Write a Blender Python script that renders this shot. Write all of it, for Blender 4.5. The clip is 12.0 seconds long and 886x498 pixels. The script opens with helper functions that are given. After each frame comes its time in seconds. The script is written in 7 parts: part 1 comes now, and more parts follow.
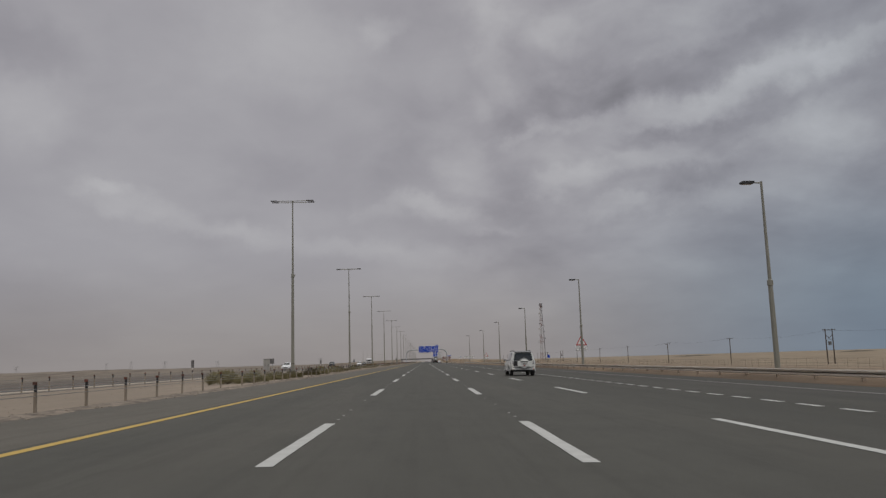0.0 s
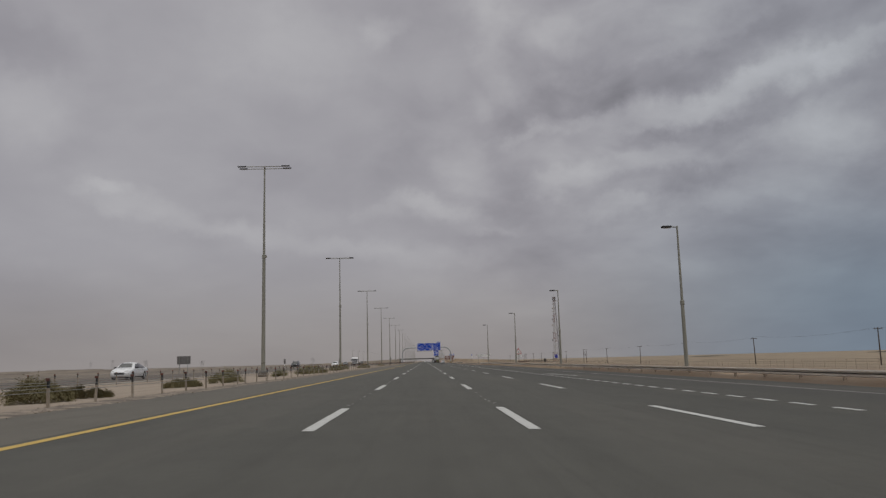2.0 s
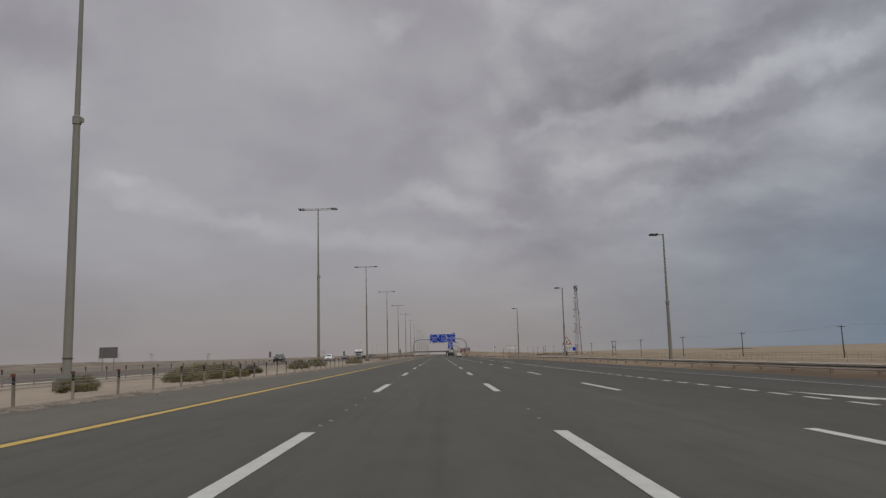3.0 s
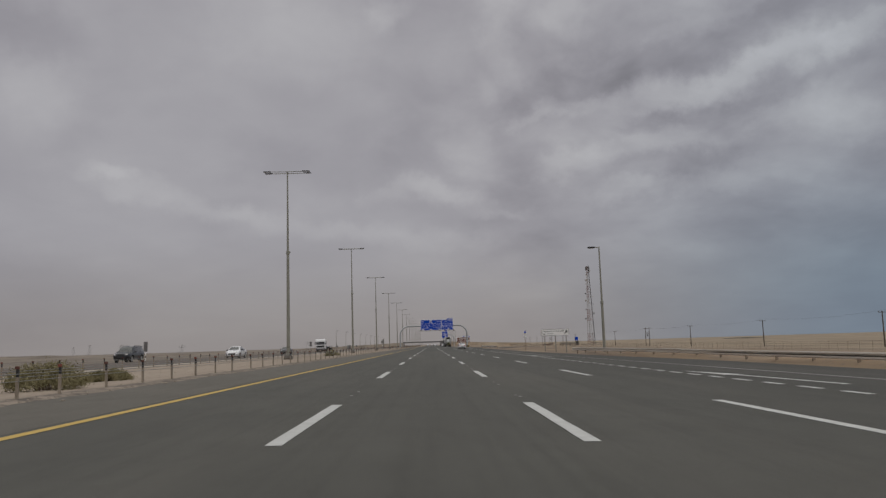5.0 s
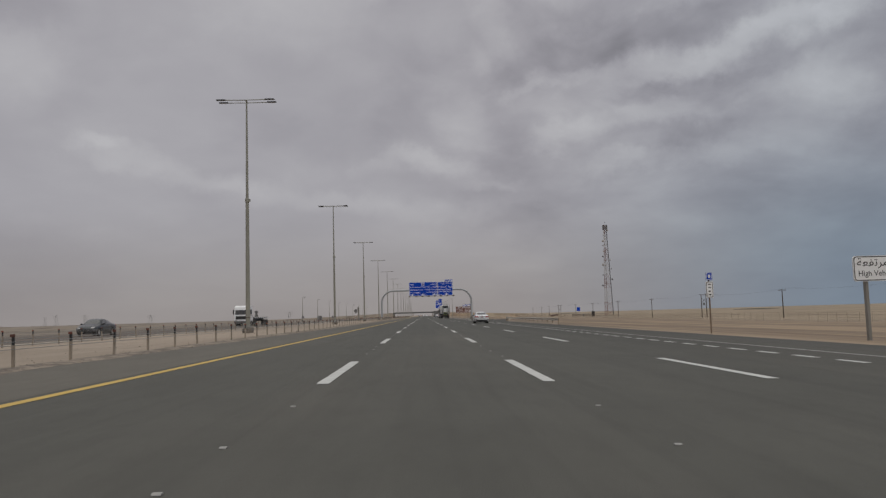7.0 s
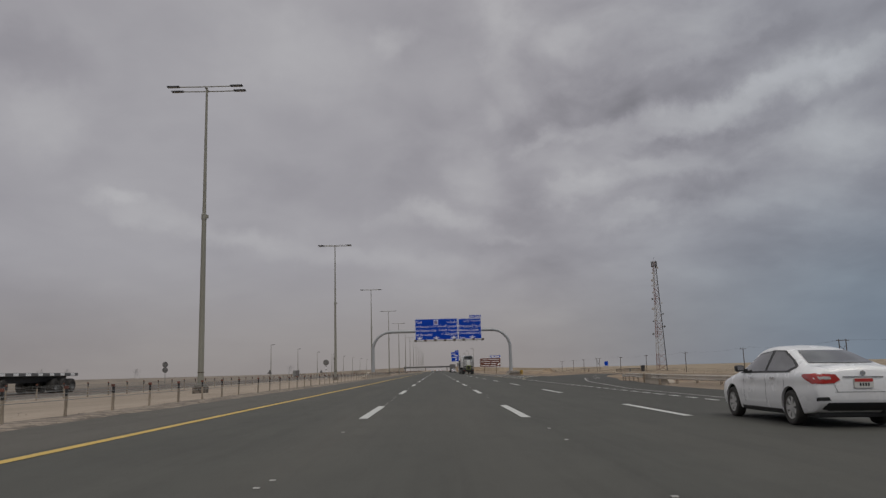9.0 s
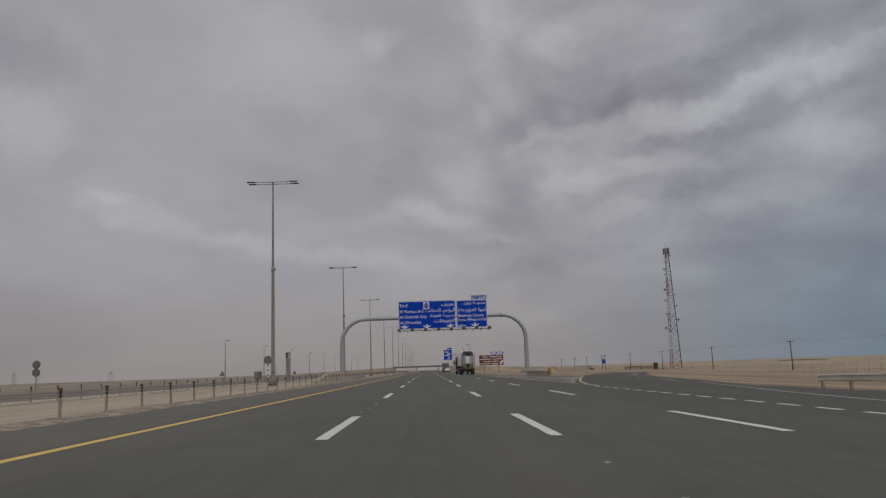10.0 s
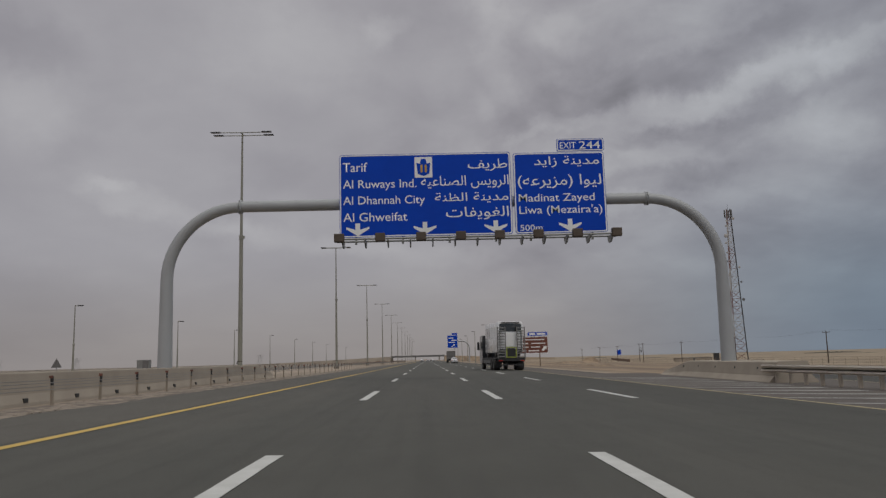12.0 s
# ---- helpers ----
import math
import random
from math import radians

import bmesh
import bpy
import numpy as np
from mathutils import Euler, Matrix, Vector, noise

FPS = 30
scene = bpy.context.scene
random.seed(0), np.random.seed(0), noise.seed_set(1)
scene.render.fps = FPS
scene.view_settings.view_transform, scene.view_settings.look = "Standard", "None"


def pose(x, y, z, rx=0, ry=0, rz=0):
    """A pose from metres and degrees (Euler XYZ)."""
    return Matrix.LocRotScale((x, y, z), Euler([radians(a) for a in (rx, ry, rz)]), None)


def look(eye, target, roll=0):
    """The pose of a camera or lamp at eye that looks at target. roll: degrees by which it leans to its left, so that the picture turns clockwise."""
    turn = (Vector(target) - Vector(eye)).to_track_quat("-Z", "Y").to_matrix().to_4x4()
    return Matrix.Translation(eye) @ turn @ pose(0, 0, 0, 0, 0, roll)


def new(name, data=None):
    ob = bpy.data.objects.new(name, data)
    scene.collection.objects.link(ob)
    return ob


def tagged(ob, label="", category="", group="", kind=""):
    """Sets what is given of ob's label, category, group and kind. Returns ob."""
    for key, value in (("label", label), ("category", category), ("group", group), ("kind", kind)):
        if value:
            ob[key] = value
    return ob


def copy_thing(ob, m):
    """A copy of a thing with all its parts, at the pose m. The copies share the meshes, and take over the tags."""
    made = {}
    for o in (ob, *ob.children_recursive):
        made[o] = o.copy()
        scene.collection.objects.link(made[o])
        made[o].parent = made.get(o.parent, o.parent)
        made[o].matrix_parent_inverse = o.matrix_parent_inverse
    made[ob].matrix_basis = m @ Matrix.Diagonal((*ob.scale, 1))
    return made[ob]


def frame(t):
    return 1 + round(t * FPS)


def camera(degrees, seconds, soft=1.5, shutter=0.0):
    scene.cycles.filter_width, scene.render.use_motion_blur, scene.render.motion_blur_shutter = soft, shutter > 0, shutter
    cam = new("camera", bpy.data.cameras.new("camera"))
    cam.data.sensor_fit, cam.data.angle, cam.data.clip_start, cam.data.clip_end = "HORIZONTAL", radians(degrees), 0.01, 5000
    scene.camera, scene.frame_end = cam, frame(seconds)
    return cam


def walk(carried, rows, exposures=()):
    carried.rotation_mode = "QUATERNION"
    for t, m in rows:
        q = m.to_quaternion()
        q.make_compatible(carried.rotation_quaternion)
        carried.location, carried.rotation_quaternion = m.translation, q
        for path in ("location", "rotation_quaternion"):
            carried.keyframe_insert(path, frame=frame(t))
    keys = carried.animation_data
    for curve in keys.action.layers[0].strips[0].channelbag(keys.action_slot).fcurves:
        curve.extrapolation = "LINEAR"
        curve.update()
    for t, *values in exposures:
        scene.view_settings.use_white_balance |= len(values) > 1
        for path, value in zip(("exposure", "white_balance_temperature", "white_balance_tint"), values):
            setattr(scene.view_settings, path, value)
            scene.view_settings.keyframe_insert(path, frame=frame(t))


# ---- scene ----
# x to the right of the carriageway, y along the road, z up
cam = camera(59.71, 12.0, 1.35)
PATH = [
    (0, pose(-0.004, 0.356, 1.052, 98.239, 1.652, -1.303)),
    (0.5, pose(0.058, 20.150, 1.028, 99.442, 1.568, -0.932)),
    (1, pose(0.098, 39.946, 1.022, 99.292, 1.344, -1.895)),
    (1.5, pose(0.061, 59.864, 1.009, 98.999, 1.289, -2.019)),
    (2, pose(0.075, 79.640, 1.008, 98.239, 1.494, -1.316)),
    (2.5, pose(0.056, 99.458, 1.029, 97.361, 1.411, -1.180)),
    (3, pose(0.080, 119.376, 1.028, 97.744, 1.466, -0.329)),
    (5, pose(0.011, 198.921, 1.034, 97.047, 1.728, -0.843)),
    (5.5, pose(-0.021, 218.766, 1.026, 95.574, 1.383, -0.378)),
    (6, pose(-0.073, 238.648, 1.044, 95.426, 0.867, -1.517)),
    (6.5, pose(-0.111, 258.564, 1.025, 95.618, 0.483, -1.326)),
    (7, pose(-0.166, 278.467, 0.996, 94.884, 1.611, -1.461)),
    (9, pose(-0.143, 356.569, 0.978, 98.916, 1.533, -0.468)),
    (9.5, pose(-0.135, 375.694, 0.979, 99.298, 1.920, -0.644)),
    (10, pose(-0.134, 394.663, 0.961, 98.865, 1.992, -1.121)),
    (10.5, pose(-0.101, 413.498, 0.972, 98.823, 1.917, -0.938)),
    (11, pose(-0.052, 432.176, 0.978, 98.451, 1.859, -1.003)),
    (11.5, pose(-0.035, 450.926, 0.955, 98.658, 1.696, -1.051)),
    (12, pose(-0.065, 469.436, 0.977, 98.137, 1.508, -1.126)),
]
EXPOSURES = [(0, 0.0), (5.0, 0.0), (5.5, 0.09), (7.0, 0.09), (9.0, -0.02), (12.0, -0.02)]
walk(cam, PATH, EXPOSURES)

# ---- world: overcast, dusty daylight ----
SLOPE = 0.018  # cross-fall of the carriageway, down to the right


def nodes_of(tree):
    """Short builders for shader nodes of one tree."""
    nodes, links = tree.nodes, tree.links

    def put(socket, value):
        if value is None:
            return
        if isinstance(value, bpy.types.NodeSocket):
            links.new(value, socket)
        else:
            socket.default_value = value

    def node(kind, *values, out=0, operation=""):
        n = nodes.new(kind)
        if operation:
            n.operation = operation
        for socket, value in zip(n.inputs, values):
            put(socket, value)
        return n.outputs[out]

    def calc(op, *values):
        return node("ShaderNodeMath", *values, operation=op)

    def vec(op, *values, out=0):
        return node("ShaderNodeVectorMath", *values, operation=op, out=out)

    def mix(f, a, b, blend="MIX"):
        n = nodes.new("ShaderNodeMix")
        n.data_type, n.blend_type = "RGBA", blend
        put(n.inputs[0], f), put(n.inputs[6], a), put(n.inputs[7], b)
        return n.outputs[2]

    def noise_of(at, scale, detail=4.0, rough=0.55, distort=0.0, out=0):
        n = nodes.new("ShaderNodeTexNoise")
        put(n.inputs["Vector"], at), put(n.inputs["Scale"], scale), put(n.inputs["Detail"], detail)
        put(n.inputs["Roughness"], rough), put(n.inputs["Distortion"], distort)
        return n.outputs[out]

    def span(v, a, b, c=0.0, d=1.0, smooth=True):
        n = nodes.new("ShaderNodeMapRange")
        n.interpolation_type = "SMOOTHSTEP" if smooth else "LINEAR"
        for socket, value in zip(n.inputs, (v, a, b, c, d)):
            put(socket, value)
        return n.outputs[0]

    return node, calc, vec, mix, noise_of, span


SUN_UP, SUN_ROUND = 52.0, 150.0  # degrees


def build_sky():
    world = bpy.data.worlds.new("sky")
    scene.world = world
    world.use_nodes = True
    tree = world.node_tree
    tree.nodes.clear()
    node, calc, vec, mix, noise_of, span = nodes_of(tree)
    way = node("ShaderNodeTexCoord", out=0)
    n = tree.nodes.new("ShaderNodeSeparateXYZ")
    tree.links.new(way, n.inputs[0])
    x, y, z = n.outputs
    up = calc("MAXIMUM", z, 0.0)
    # azimuth and height in degrees
    az = calc("MULTIPLY", calc("ARCTAN2", x, y), 57.296)
    el = calc("MULTIPLY", calc("ARCSINE", z), 57.296)
    flat = node("ShaderNodeCombineXYZ", az, el, 0.0)
    # the cloud deck as a flat ceiling seen in perspective
    thick = calc("ADD", up, 0.24)
    deck = vec("DIVIDE", way, node("ShaderNodeCombineXYZ", thick, thick, thick))
    heaps = vec("MULTIPLY", flat, (0.085, 0.15, 0.0))
    fine = noise_of(deck, 4.4, 6.0, 0.5, 0.12)
    lumps = noise_of(heaps, 1.5, 8.0, 0.52, 0.35)
    broad = noise_of(deck, 1.7, 3.0, 0.5, 0.3)
    # ragged edges for the banks of cloud
    rag = vec("SUBTRACT", noise_of(flat, 0.2, 6.0, 0.6, out=1), (0.5, 0.5, 0.5))
    ragged = vec("ADD", flat, vec("MULTIPLY", rag, (6.5, 4.2, 0.0)))
    curl = vec("SUBTRACT", noise_of(flat, 0.42, 7.0, 0.62, out=1), (0.5, 0.5, 0.5))
    wispy = vec("ADD", ragged, vec("MULTIPLY", curl, (3.6, 1.9, 0.0)))
    # the deck breaks up towards the right and is smooth and dusty towards the left and the horizon
    broken = calc("ADD", 0.20, calc("MULTIPLY", span(az, -8.0, 16.0), 0.46))
    broken = calc("MULTIPLY", broken, span(el, 1.0, 12.0, 0.25, 1.0))
    light = calc("ADD", calc("MULTIPLY", calc("ADD", calc("MULTIPLY", calc("SUBTRACT", fine, 0.5), 0.6), calc("MULTIPLY", calc("SUBTRACT", lumps, 0.5), 1.25)), broken), calc("MULTIPLY", calc("SUBTRACT", broad, 0.5), 0.16))
    for kind, banks in (("rim", RIMS), ("veil", VEILS), ("thick", THICK_BANKS)):
        for a, e, ra, re, tilt, power in banks:
            m = tree.nodes.new("ShaderNodeMapping")
            m.vector_type = "TEXTURE"
            m.inputs["Location"].default_value = (a, e, 0)
            m.inputs["Rotation"].default_value = (0, 0, radians(tilt))
            m.inputs["Scale"].default_value = (ra, re * (1.6 if kind == "rim" else 1.0), 1)
            tree.links.new(wispy if kind == "rim" else ragged, m.inputs[0])
            body = span(vec("LENGTH", m.outputs[0], out=1), 1.45, 0.1 if kind == "veil" else 0.3)
            if kind == "rim":
                local = tree.nodes.new("ShaderNodeSeparateXYZ")
                tree.links.new(m.outputs[0], local.inputs[0])
                body = calc("MULTIPLY", body, span(local.outputs[1], 1.05, -0.05))
            light = calc("ADD", light, calc("MULTIPLY", body, power * (0.64 if kind == "rim" else 1.15 if kind == "veil" else 0.9)))
    # colour of the deck: warm dusty grey towards the left, blue grey rain towards the right
    side = span(az, 4.0, 33.0)
    low = span(el, 15.0, 2.0)
    warm = mix(span(el, 9.0, -1.0), (0.358, 0.350, 0.364, 1), (0.297, 0.276, 0.264, 1))
    tone = mix(calc("MULTIPLY", side, calc("ADD", 0.30, calc("MULTIPLY", low, 0.70))), warm, (0.180, 0.226, 0.276, 1))
    gain = calc("ADD", 1.0, light)
    # an overcast sky is brighter overhead
    gain = calc("MULTIPLY", gain, calc("ADD", 1.0, calc("MULTIPLY", span(el, 24.0, 85.0), 1.9)))
    tint = mix(span(el, 24.0, 60.0), tone, (0.350, 0.348, 0.340, 1))
    # bright edges turn bluish white, thick cloud turns a little purple
    tint = mix(span(gain, 0.75, 1.35), mix(1.0, tint, (0.985, 0.968, 1.012, 1), "MULTIPLY"), mix(1.0, tint, (0.998, 1.004, 0.996, 1), "MULTIPLY"))
    clouds = vec("SCALE", tint)
    tree.links.new(gain, clouds.node.inputs["Scale"])
    clear = tree.nodes.new("ShaderNodeTexSky")
    clear.sky_type, clear.sun_disc, clear.dust_density = "NISHITA", False, 3.0
    clear.sun_elevation, clear.sun_rotation = radians(SUN_UP), radians(SUN_ROUND)
    thin = node("ShaderNodeBackground", clear.outputs[0], 0.06)
    deck_light = node("ShaderNodeBackground", clouds, 1.0)
    both = node("ShaderNodeMixShader", 0.94, thin, deck_light)
    out = tree.nodes.new("ShaderNodeOutputWorld")
    tree.links.new(both, out.inputs[0])


# azimuth, height, half length, half height, tilt, strength
# rims: bright below a crisp upper edge; veils: thin bright cloud; thick banks: darker cloud
RIMS = [
    (19.1, 17.1, 4.8, 1.03, 2, 0.42),
    (22.6, 17.9, 3.1, 1.00, 20, 0.18),
    (26.1, 19.0, 4.4, 0.90, 12, 0.32),
    (30.7, 19.5, 3.5, 0.65, 10, 0.30),
    (12.6, 17.6, 4.9, 0.57, 8, 0.20),
    (8.5, 16.5, 1.9, 0.41, 5, 0.18),
    (11.1, 13.2, 3.1, 0.91, -3, 0.30),
    (17.7, 14.4, 4.4, 0.80, -8, 0.20),
    (27.6, 15.5, 3.8, 1.12, 10, 0.22),
    (29.9, 14.2, 3.3, 1.03, 5, 0.16),
    (25.0, 14.5, 2.7, 0.69, 25, 0.14),
    (14.7, 10.7, 3.0, 0.82, 3, 0.20),
    (18.7, 11.0, 4.7, 0.64, 10, 0.14),
    (27.0, 12.8, 4.5, 1.51, 15, 0.16),
    (19.0, 21.5, 2.8, 0.62, 25, 0.12),
    (-2.1, 11.4, 2.9, 0.58, 8, 0.12),
]
VEILS = [
    (-21.0, 14.0, 7.0, 3.5, 0, 0.07),
    (10.6, 23.8, 2.9, 1.59, 0, 0.19),
    (5.7, 24.0, 1.6, 4.41, 5, 0.14),
    (3.1, 14.5, 3.5, 1.87, -30, 0.14),
    (1.7, 11.1, 3.9, 1.00, -12, 0.17),
    (5.1, 9.6, 2.9, 0.42, 0, 0.10),
    (-13.3, 9.8, 3.8, 0.97, -8, 0.16),
    (-22.5, 12.6, 2.3, 0.54, -5, 0.15),
    (-20.3, 11.2, 4.2, 1.01, -12, 0.12),
    (-27.7, 17.6, 3.0, 3.27, 0, 0.13),
    (-2.8, 23.7, 1.9, 1.04, 20, 0.15),
    (-10.5, 22.8, 6.7, 3.37, -10, 0.17),
    (-6.8, 8.4, 6.9, 0.83, 0, 0.09),
    (1.2, 7.7, 5.3, 0.92, 0, 0.08),
    (-16.6, 20.4, 4.8, 2.34, -5, 0.05),
    (4.5, 18.1, 1.7, 1.07, -40, 0.08),
    (22.0, 24.1, 4.8, 1.13, 10, 0.14),
]
THICK_BANKS = [
    (8.5, 12.0, 6.5, 3.4, 0, -0.09),
    (24.0, 12.5, 6.0, 3.0, 0, -0.06),
    (7.0, 8.0, 6.0, 3.0, 2, -0.10),
    (-29.0, 4.0, 7.0, 3.6, 0, -0.13),
    (17.2, 19.3, 8.1, 1.66, 8, -0.20),
    (11.4, 18.9, 6.2, 2.23, 20, -0.18),
    (24.4, 20.7, 4.7, 1.13, 15, -0.10),
    (27.8, 21.8, 6.5, 1.10, 8, -0.12),
    (18.2, 15.6, 3.6, 0.56, 2, -0.15),
    (18.8, 12.7, 5.2, 0.72, 3, -0.15),
    (24.0, 15.6, 2.7, 0.54, 10, -0.09),
    (28.4, 17.3, 3.8, 0.59, 10, -0.09),
    (-0.3, 16.0, 3.1, 3.94, 20, -0.11),
    (-6.3, 13.3, 5.8, 2.07, 5, -0.08),
    (-28.0, 21.1, 3.3, 1.79, 0, -0.16),
    (23.2, 9.8, 5.0, 0.97, 5, -0.10),
    (24.8, 7.6, 6.8, 1.54, 0, -0.08),
    (16.8, 11.7, 2.8, 0.40, 0, -0.08),
    (-11.7, 14.4, 3.3, 1.83, 0, -0.06),
    (-23.6, 14.7, 6.5, 1.21, 0, -0.04),
]
build_sky()

sun_data = bpy.data.lights.new("sun", "SUN")
sun_data.energy, sun_data.angle, sun_data.color = 0.7, radians(25), (1.0, 0.96, 0.9)
sun = new("sun", sun_data)
sun.matrix_basis = look((0, 0, 60), (0 - math.sin(radians(SUN_ROUND)) * 30, 0 - math.cos(radians(SUN_ROUND)) * 30, 60 - 30 * math.tan(radians(SUN_UP))))

# ---- materials ----
def shade(name, base, second=None, scale=4.0, rough=0.7, metal=0.0, bump=0.0, grain=60.0, spread=0.5, coat=0.0, each=0.0, streak=None):
    """A surface of two colours mixed by noise at two scales, in metres, with a fine relief."""
    m = bpy.data.materials.new(name)
    m.use_nodes = True
    tree = m.node_tree
    bsdf = tree.nodes["Principled BSDF"]
    node, calc, vec, mix, noise_of, span = nodes_of(tree)
    at = node("ShaderNodeTexCoord", out=3)
    geo = tree.nodes.new("ShaderNodeNewGeometry")
    at = geo.outputs["Position"]
    if streak:
        at = vec("MULTIPLY", at, streak)
    coarse = noise_of(at, scale, 4.0, 0.55)
    fine = noise_of(at, grain, 3.0, 0.6)
    f = span(calc("ADD", calc("MULTIPLY", coarse, 0.7), calc("MULTIPLY", fine, 0.3)), 0.5 - spread * 0.4, 0.5 + spread * 0.4)
    second = second or tuple(c * 0.8 for c in base)
    colour = mix(f, (*base, 1), (*second, 1))
    if each:
        info = tree.nodes.new("ShaderNodeObjectInfo")
        colour = mix(calc("MULTIPLY", info.outputs["Random"], each), colour, (*[c * 0.55 for c in second], 1))
    tree.links.new(colour, bsdf.inputs["Base Color"])
    bsdf.inputs["Metallic"].default_value = metal
    tree.links.new(span(fine, 0.2, 0.8, max(rough - 0.08, 0.02), min(rough + 0.08, 1.0), False), bsdf.inputs["Roughness"])
    bsdf.inputs["Coat Weight"].default_value = coat
    bsdf.inputs["Coat Roughness"].default_value = 0.06
    if bump:
        b = tree.nodes.new("ShaderNodeBump")
        b.inputs["Strength"].default_value, b.inputs["Distance"].default_value = bump, 0.01
        tree.links.new(fine, b.inputs["Height"])
        tree.links.new(b.outputs[0], bsdf.inputs["Normal"])
    return m


def asphalt_material(name, base, lanes, later=(0.88, 0.89, 0.90)):
    """Worn asphalt: stone grain, patches, darker wheel tracks along y and pale dust."""
    m = shade(name, base, tuple(c * 0.80 for c in base), 0.35, 0.82, 0.0, 0.6, 90.0, 0.8)
    tree = m.node_tree
    bsdf = tree.nodes["Principled BSDF"]
    node, calc, vec, mix, noise_of, span = nodes_of(tree)
    geo = tree.nodes.new("ShaderNodeNewGeometry")
    pos = geo.outputs["Position"]
    n = tree.nodes.new("ShaderNodeSeparateXYZ")
    tree.links.new(pos, n.inputs[0])
    was = bsdf.inputs["Base Color"].links[0].from_socket
    colour = was
    if lanes:
        # two wheel tracks in each lane of 3.65 m
        wave = calc("COSINE", calc("MULTIPLY", n.outputs[0], 2 * math.pi / 1.825))
        track = span(wave, 0.1, 1.0)
        patchy = noise_of(vec("MULTIPLY", pos, (1.0, 0.04, 1.0)), 1.4, 3.0, 0.6)
        colour = mix(calc("MULTIPLY", calc("MULTIPLY", track, patchy), 0.28), colour, (*[c * 0.62 for c in base], 1))
        # the lanes of the lorries are darker
        colour = mix(span(n.outputs[0], 2.0, 10.0, 0.0, 0.85), colour, mix(1.0, colour, (0.74, 0.73, 0.72, 1), "MULTIPLY"))
    else:
        colour = mix(span(n.outputs[0], 2.0, 10.0, 0.0, 0.7), colour, mix(1.0, colour, (0.74, 0.73, 0.72, 1), "MULTIPLY"))
    # mottled binder and faint streaks left by tyres
    mottle = noise_of(vec("MULTIPLY", pos, (1.0, 0.35, 1.0)), 2.2, 5.0, 0.65)
    streaks = noise_of(vec("MULTIPLY", pos, (1.0, 0.012, 1.0)), 5.0, 4.0, 0.6)
    colour = mix(calc("ADD", span(mottle, 0.40, 0.70, 0.0, 0.30), span(streaks, 0.45, 0.70, 0.0, 0.30)), colour, mix(1.0, colour, (0.62, 0.61, 0.60, 1), "MULTIPLY"))
    dust = span(noise_of(vec("MULTIPLY", pos, (0.7, 0.05, 1.0)), 0.5, 4.0, 0.6), 0.45, 0.8)
    colour = mix(calc("MULTIPLY", dust, 0.30), colour, (0.155, 0.138, 0.115, 1))
    # the surface laid further on is a little darker
    colour = mix(span(n.outputs[1], 300.0, 350.0, 0.0, 1.0), colour, mix(1.0, colour, (*later, 1), "MULTIPLY"))
    tree.links.new(colour, bsdf.inputs["Base Color"])
    return m


def sand_material():
    """Desert sand: paler along the median, browner and scrubby further out."""
    m = shade("sand", (0.405, 0.330, 0.262), (0.315, 0.252, 0.196), 0.25, 0.95, 0.0, 1.0, 14.0, 0.9)
    tree = m.node_tree
    bsdf = tree.nodes["Principled BSDF"]
    node, calc, vec, mix, noise_of, span = nodes_of(tree)
    geo = tree.nodes.new("ShaderNodeNewGeometry")
    pos = geo.outputs["Position"]
    n = tree.nodes.new("ShaderNodeSeparateXYZ")
    tree.links.new(pos, n.inputs[0])
    colour = bsdf.inputs["Base Color"].links[0].from_socket
    patches = span(noise_of(vec("MULTIPLY", pos, (1.0, 0.30, 1.0)), 0.045, 5.0, 0.6), 0.40, 0.62)
    ruts = span(noise_of(vec("MULTIPLY", pos, (1.0, 0.045, 1.0)), 0.34, 5.0, 0.65), 0.36, 0.60)
    away = calc("MULTIPLY", span(n.outputs[0], 12.0, 15.0), span(n.outputs[0], 95.0, 48.0))
    beyond = span(n.outputs[0], 48.0, 95.0)
    west = span(n.outputs[0], -37.0, -44.0)
    colour = mix(calc("MULTIPLY", patches, 0.55), colour, (0.195, 0.157, 0.118, 1))
    colour = mix(calc("MULTIPLY", away, 0.85), colour, mix(ruts, (0.325, 0.232, 0.145, 1), (0.138, 0.091, 0.056, 1)))
    colour = mix(calc("MULTIPLY", beyond, 0.85), colour, mix(patches, (0.325, 0.255, 0.170, 1), (0.225, 0.170, 0.110, 1)))
    colour = mix(calc("MULTIPLY", west, 0.85), colour, mix(patches, (0.215, 0.178, 0.140, 1), (0.115, 0.094, 0.075, 1)))
    trodden = span(noise_of(vec("MULTIPLY", pos, (1.0, 0.06, 1.0)), 1.7, 5.0, 0.7), 0.45, 0.66)
    colour = mix(calc("MULTIPLY", trodden, 0.42), colour, (0.225, 0.180, 0.140, 1))
    pebbles = span(noise_of(pos, 3.5, 6.0, 0.75), 0.52, 0.66)
    colour = mix(calc("MULTIPLY", pebbles, 0.55), colour, (0.20, 0.162, 0.128, 1))
    tree.links.new(colour, bsdf.inputs["Base Color"])
    return m


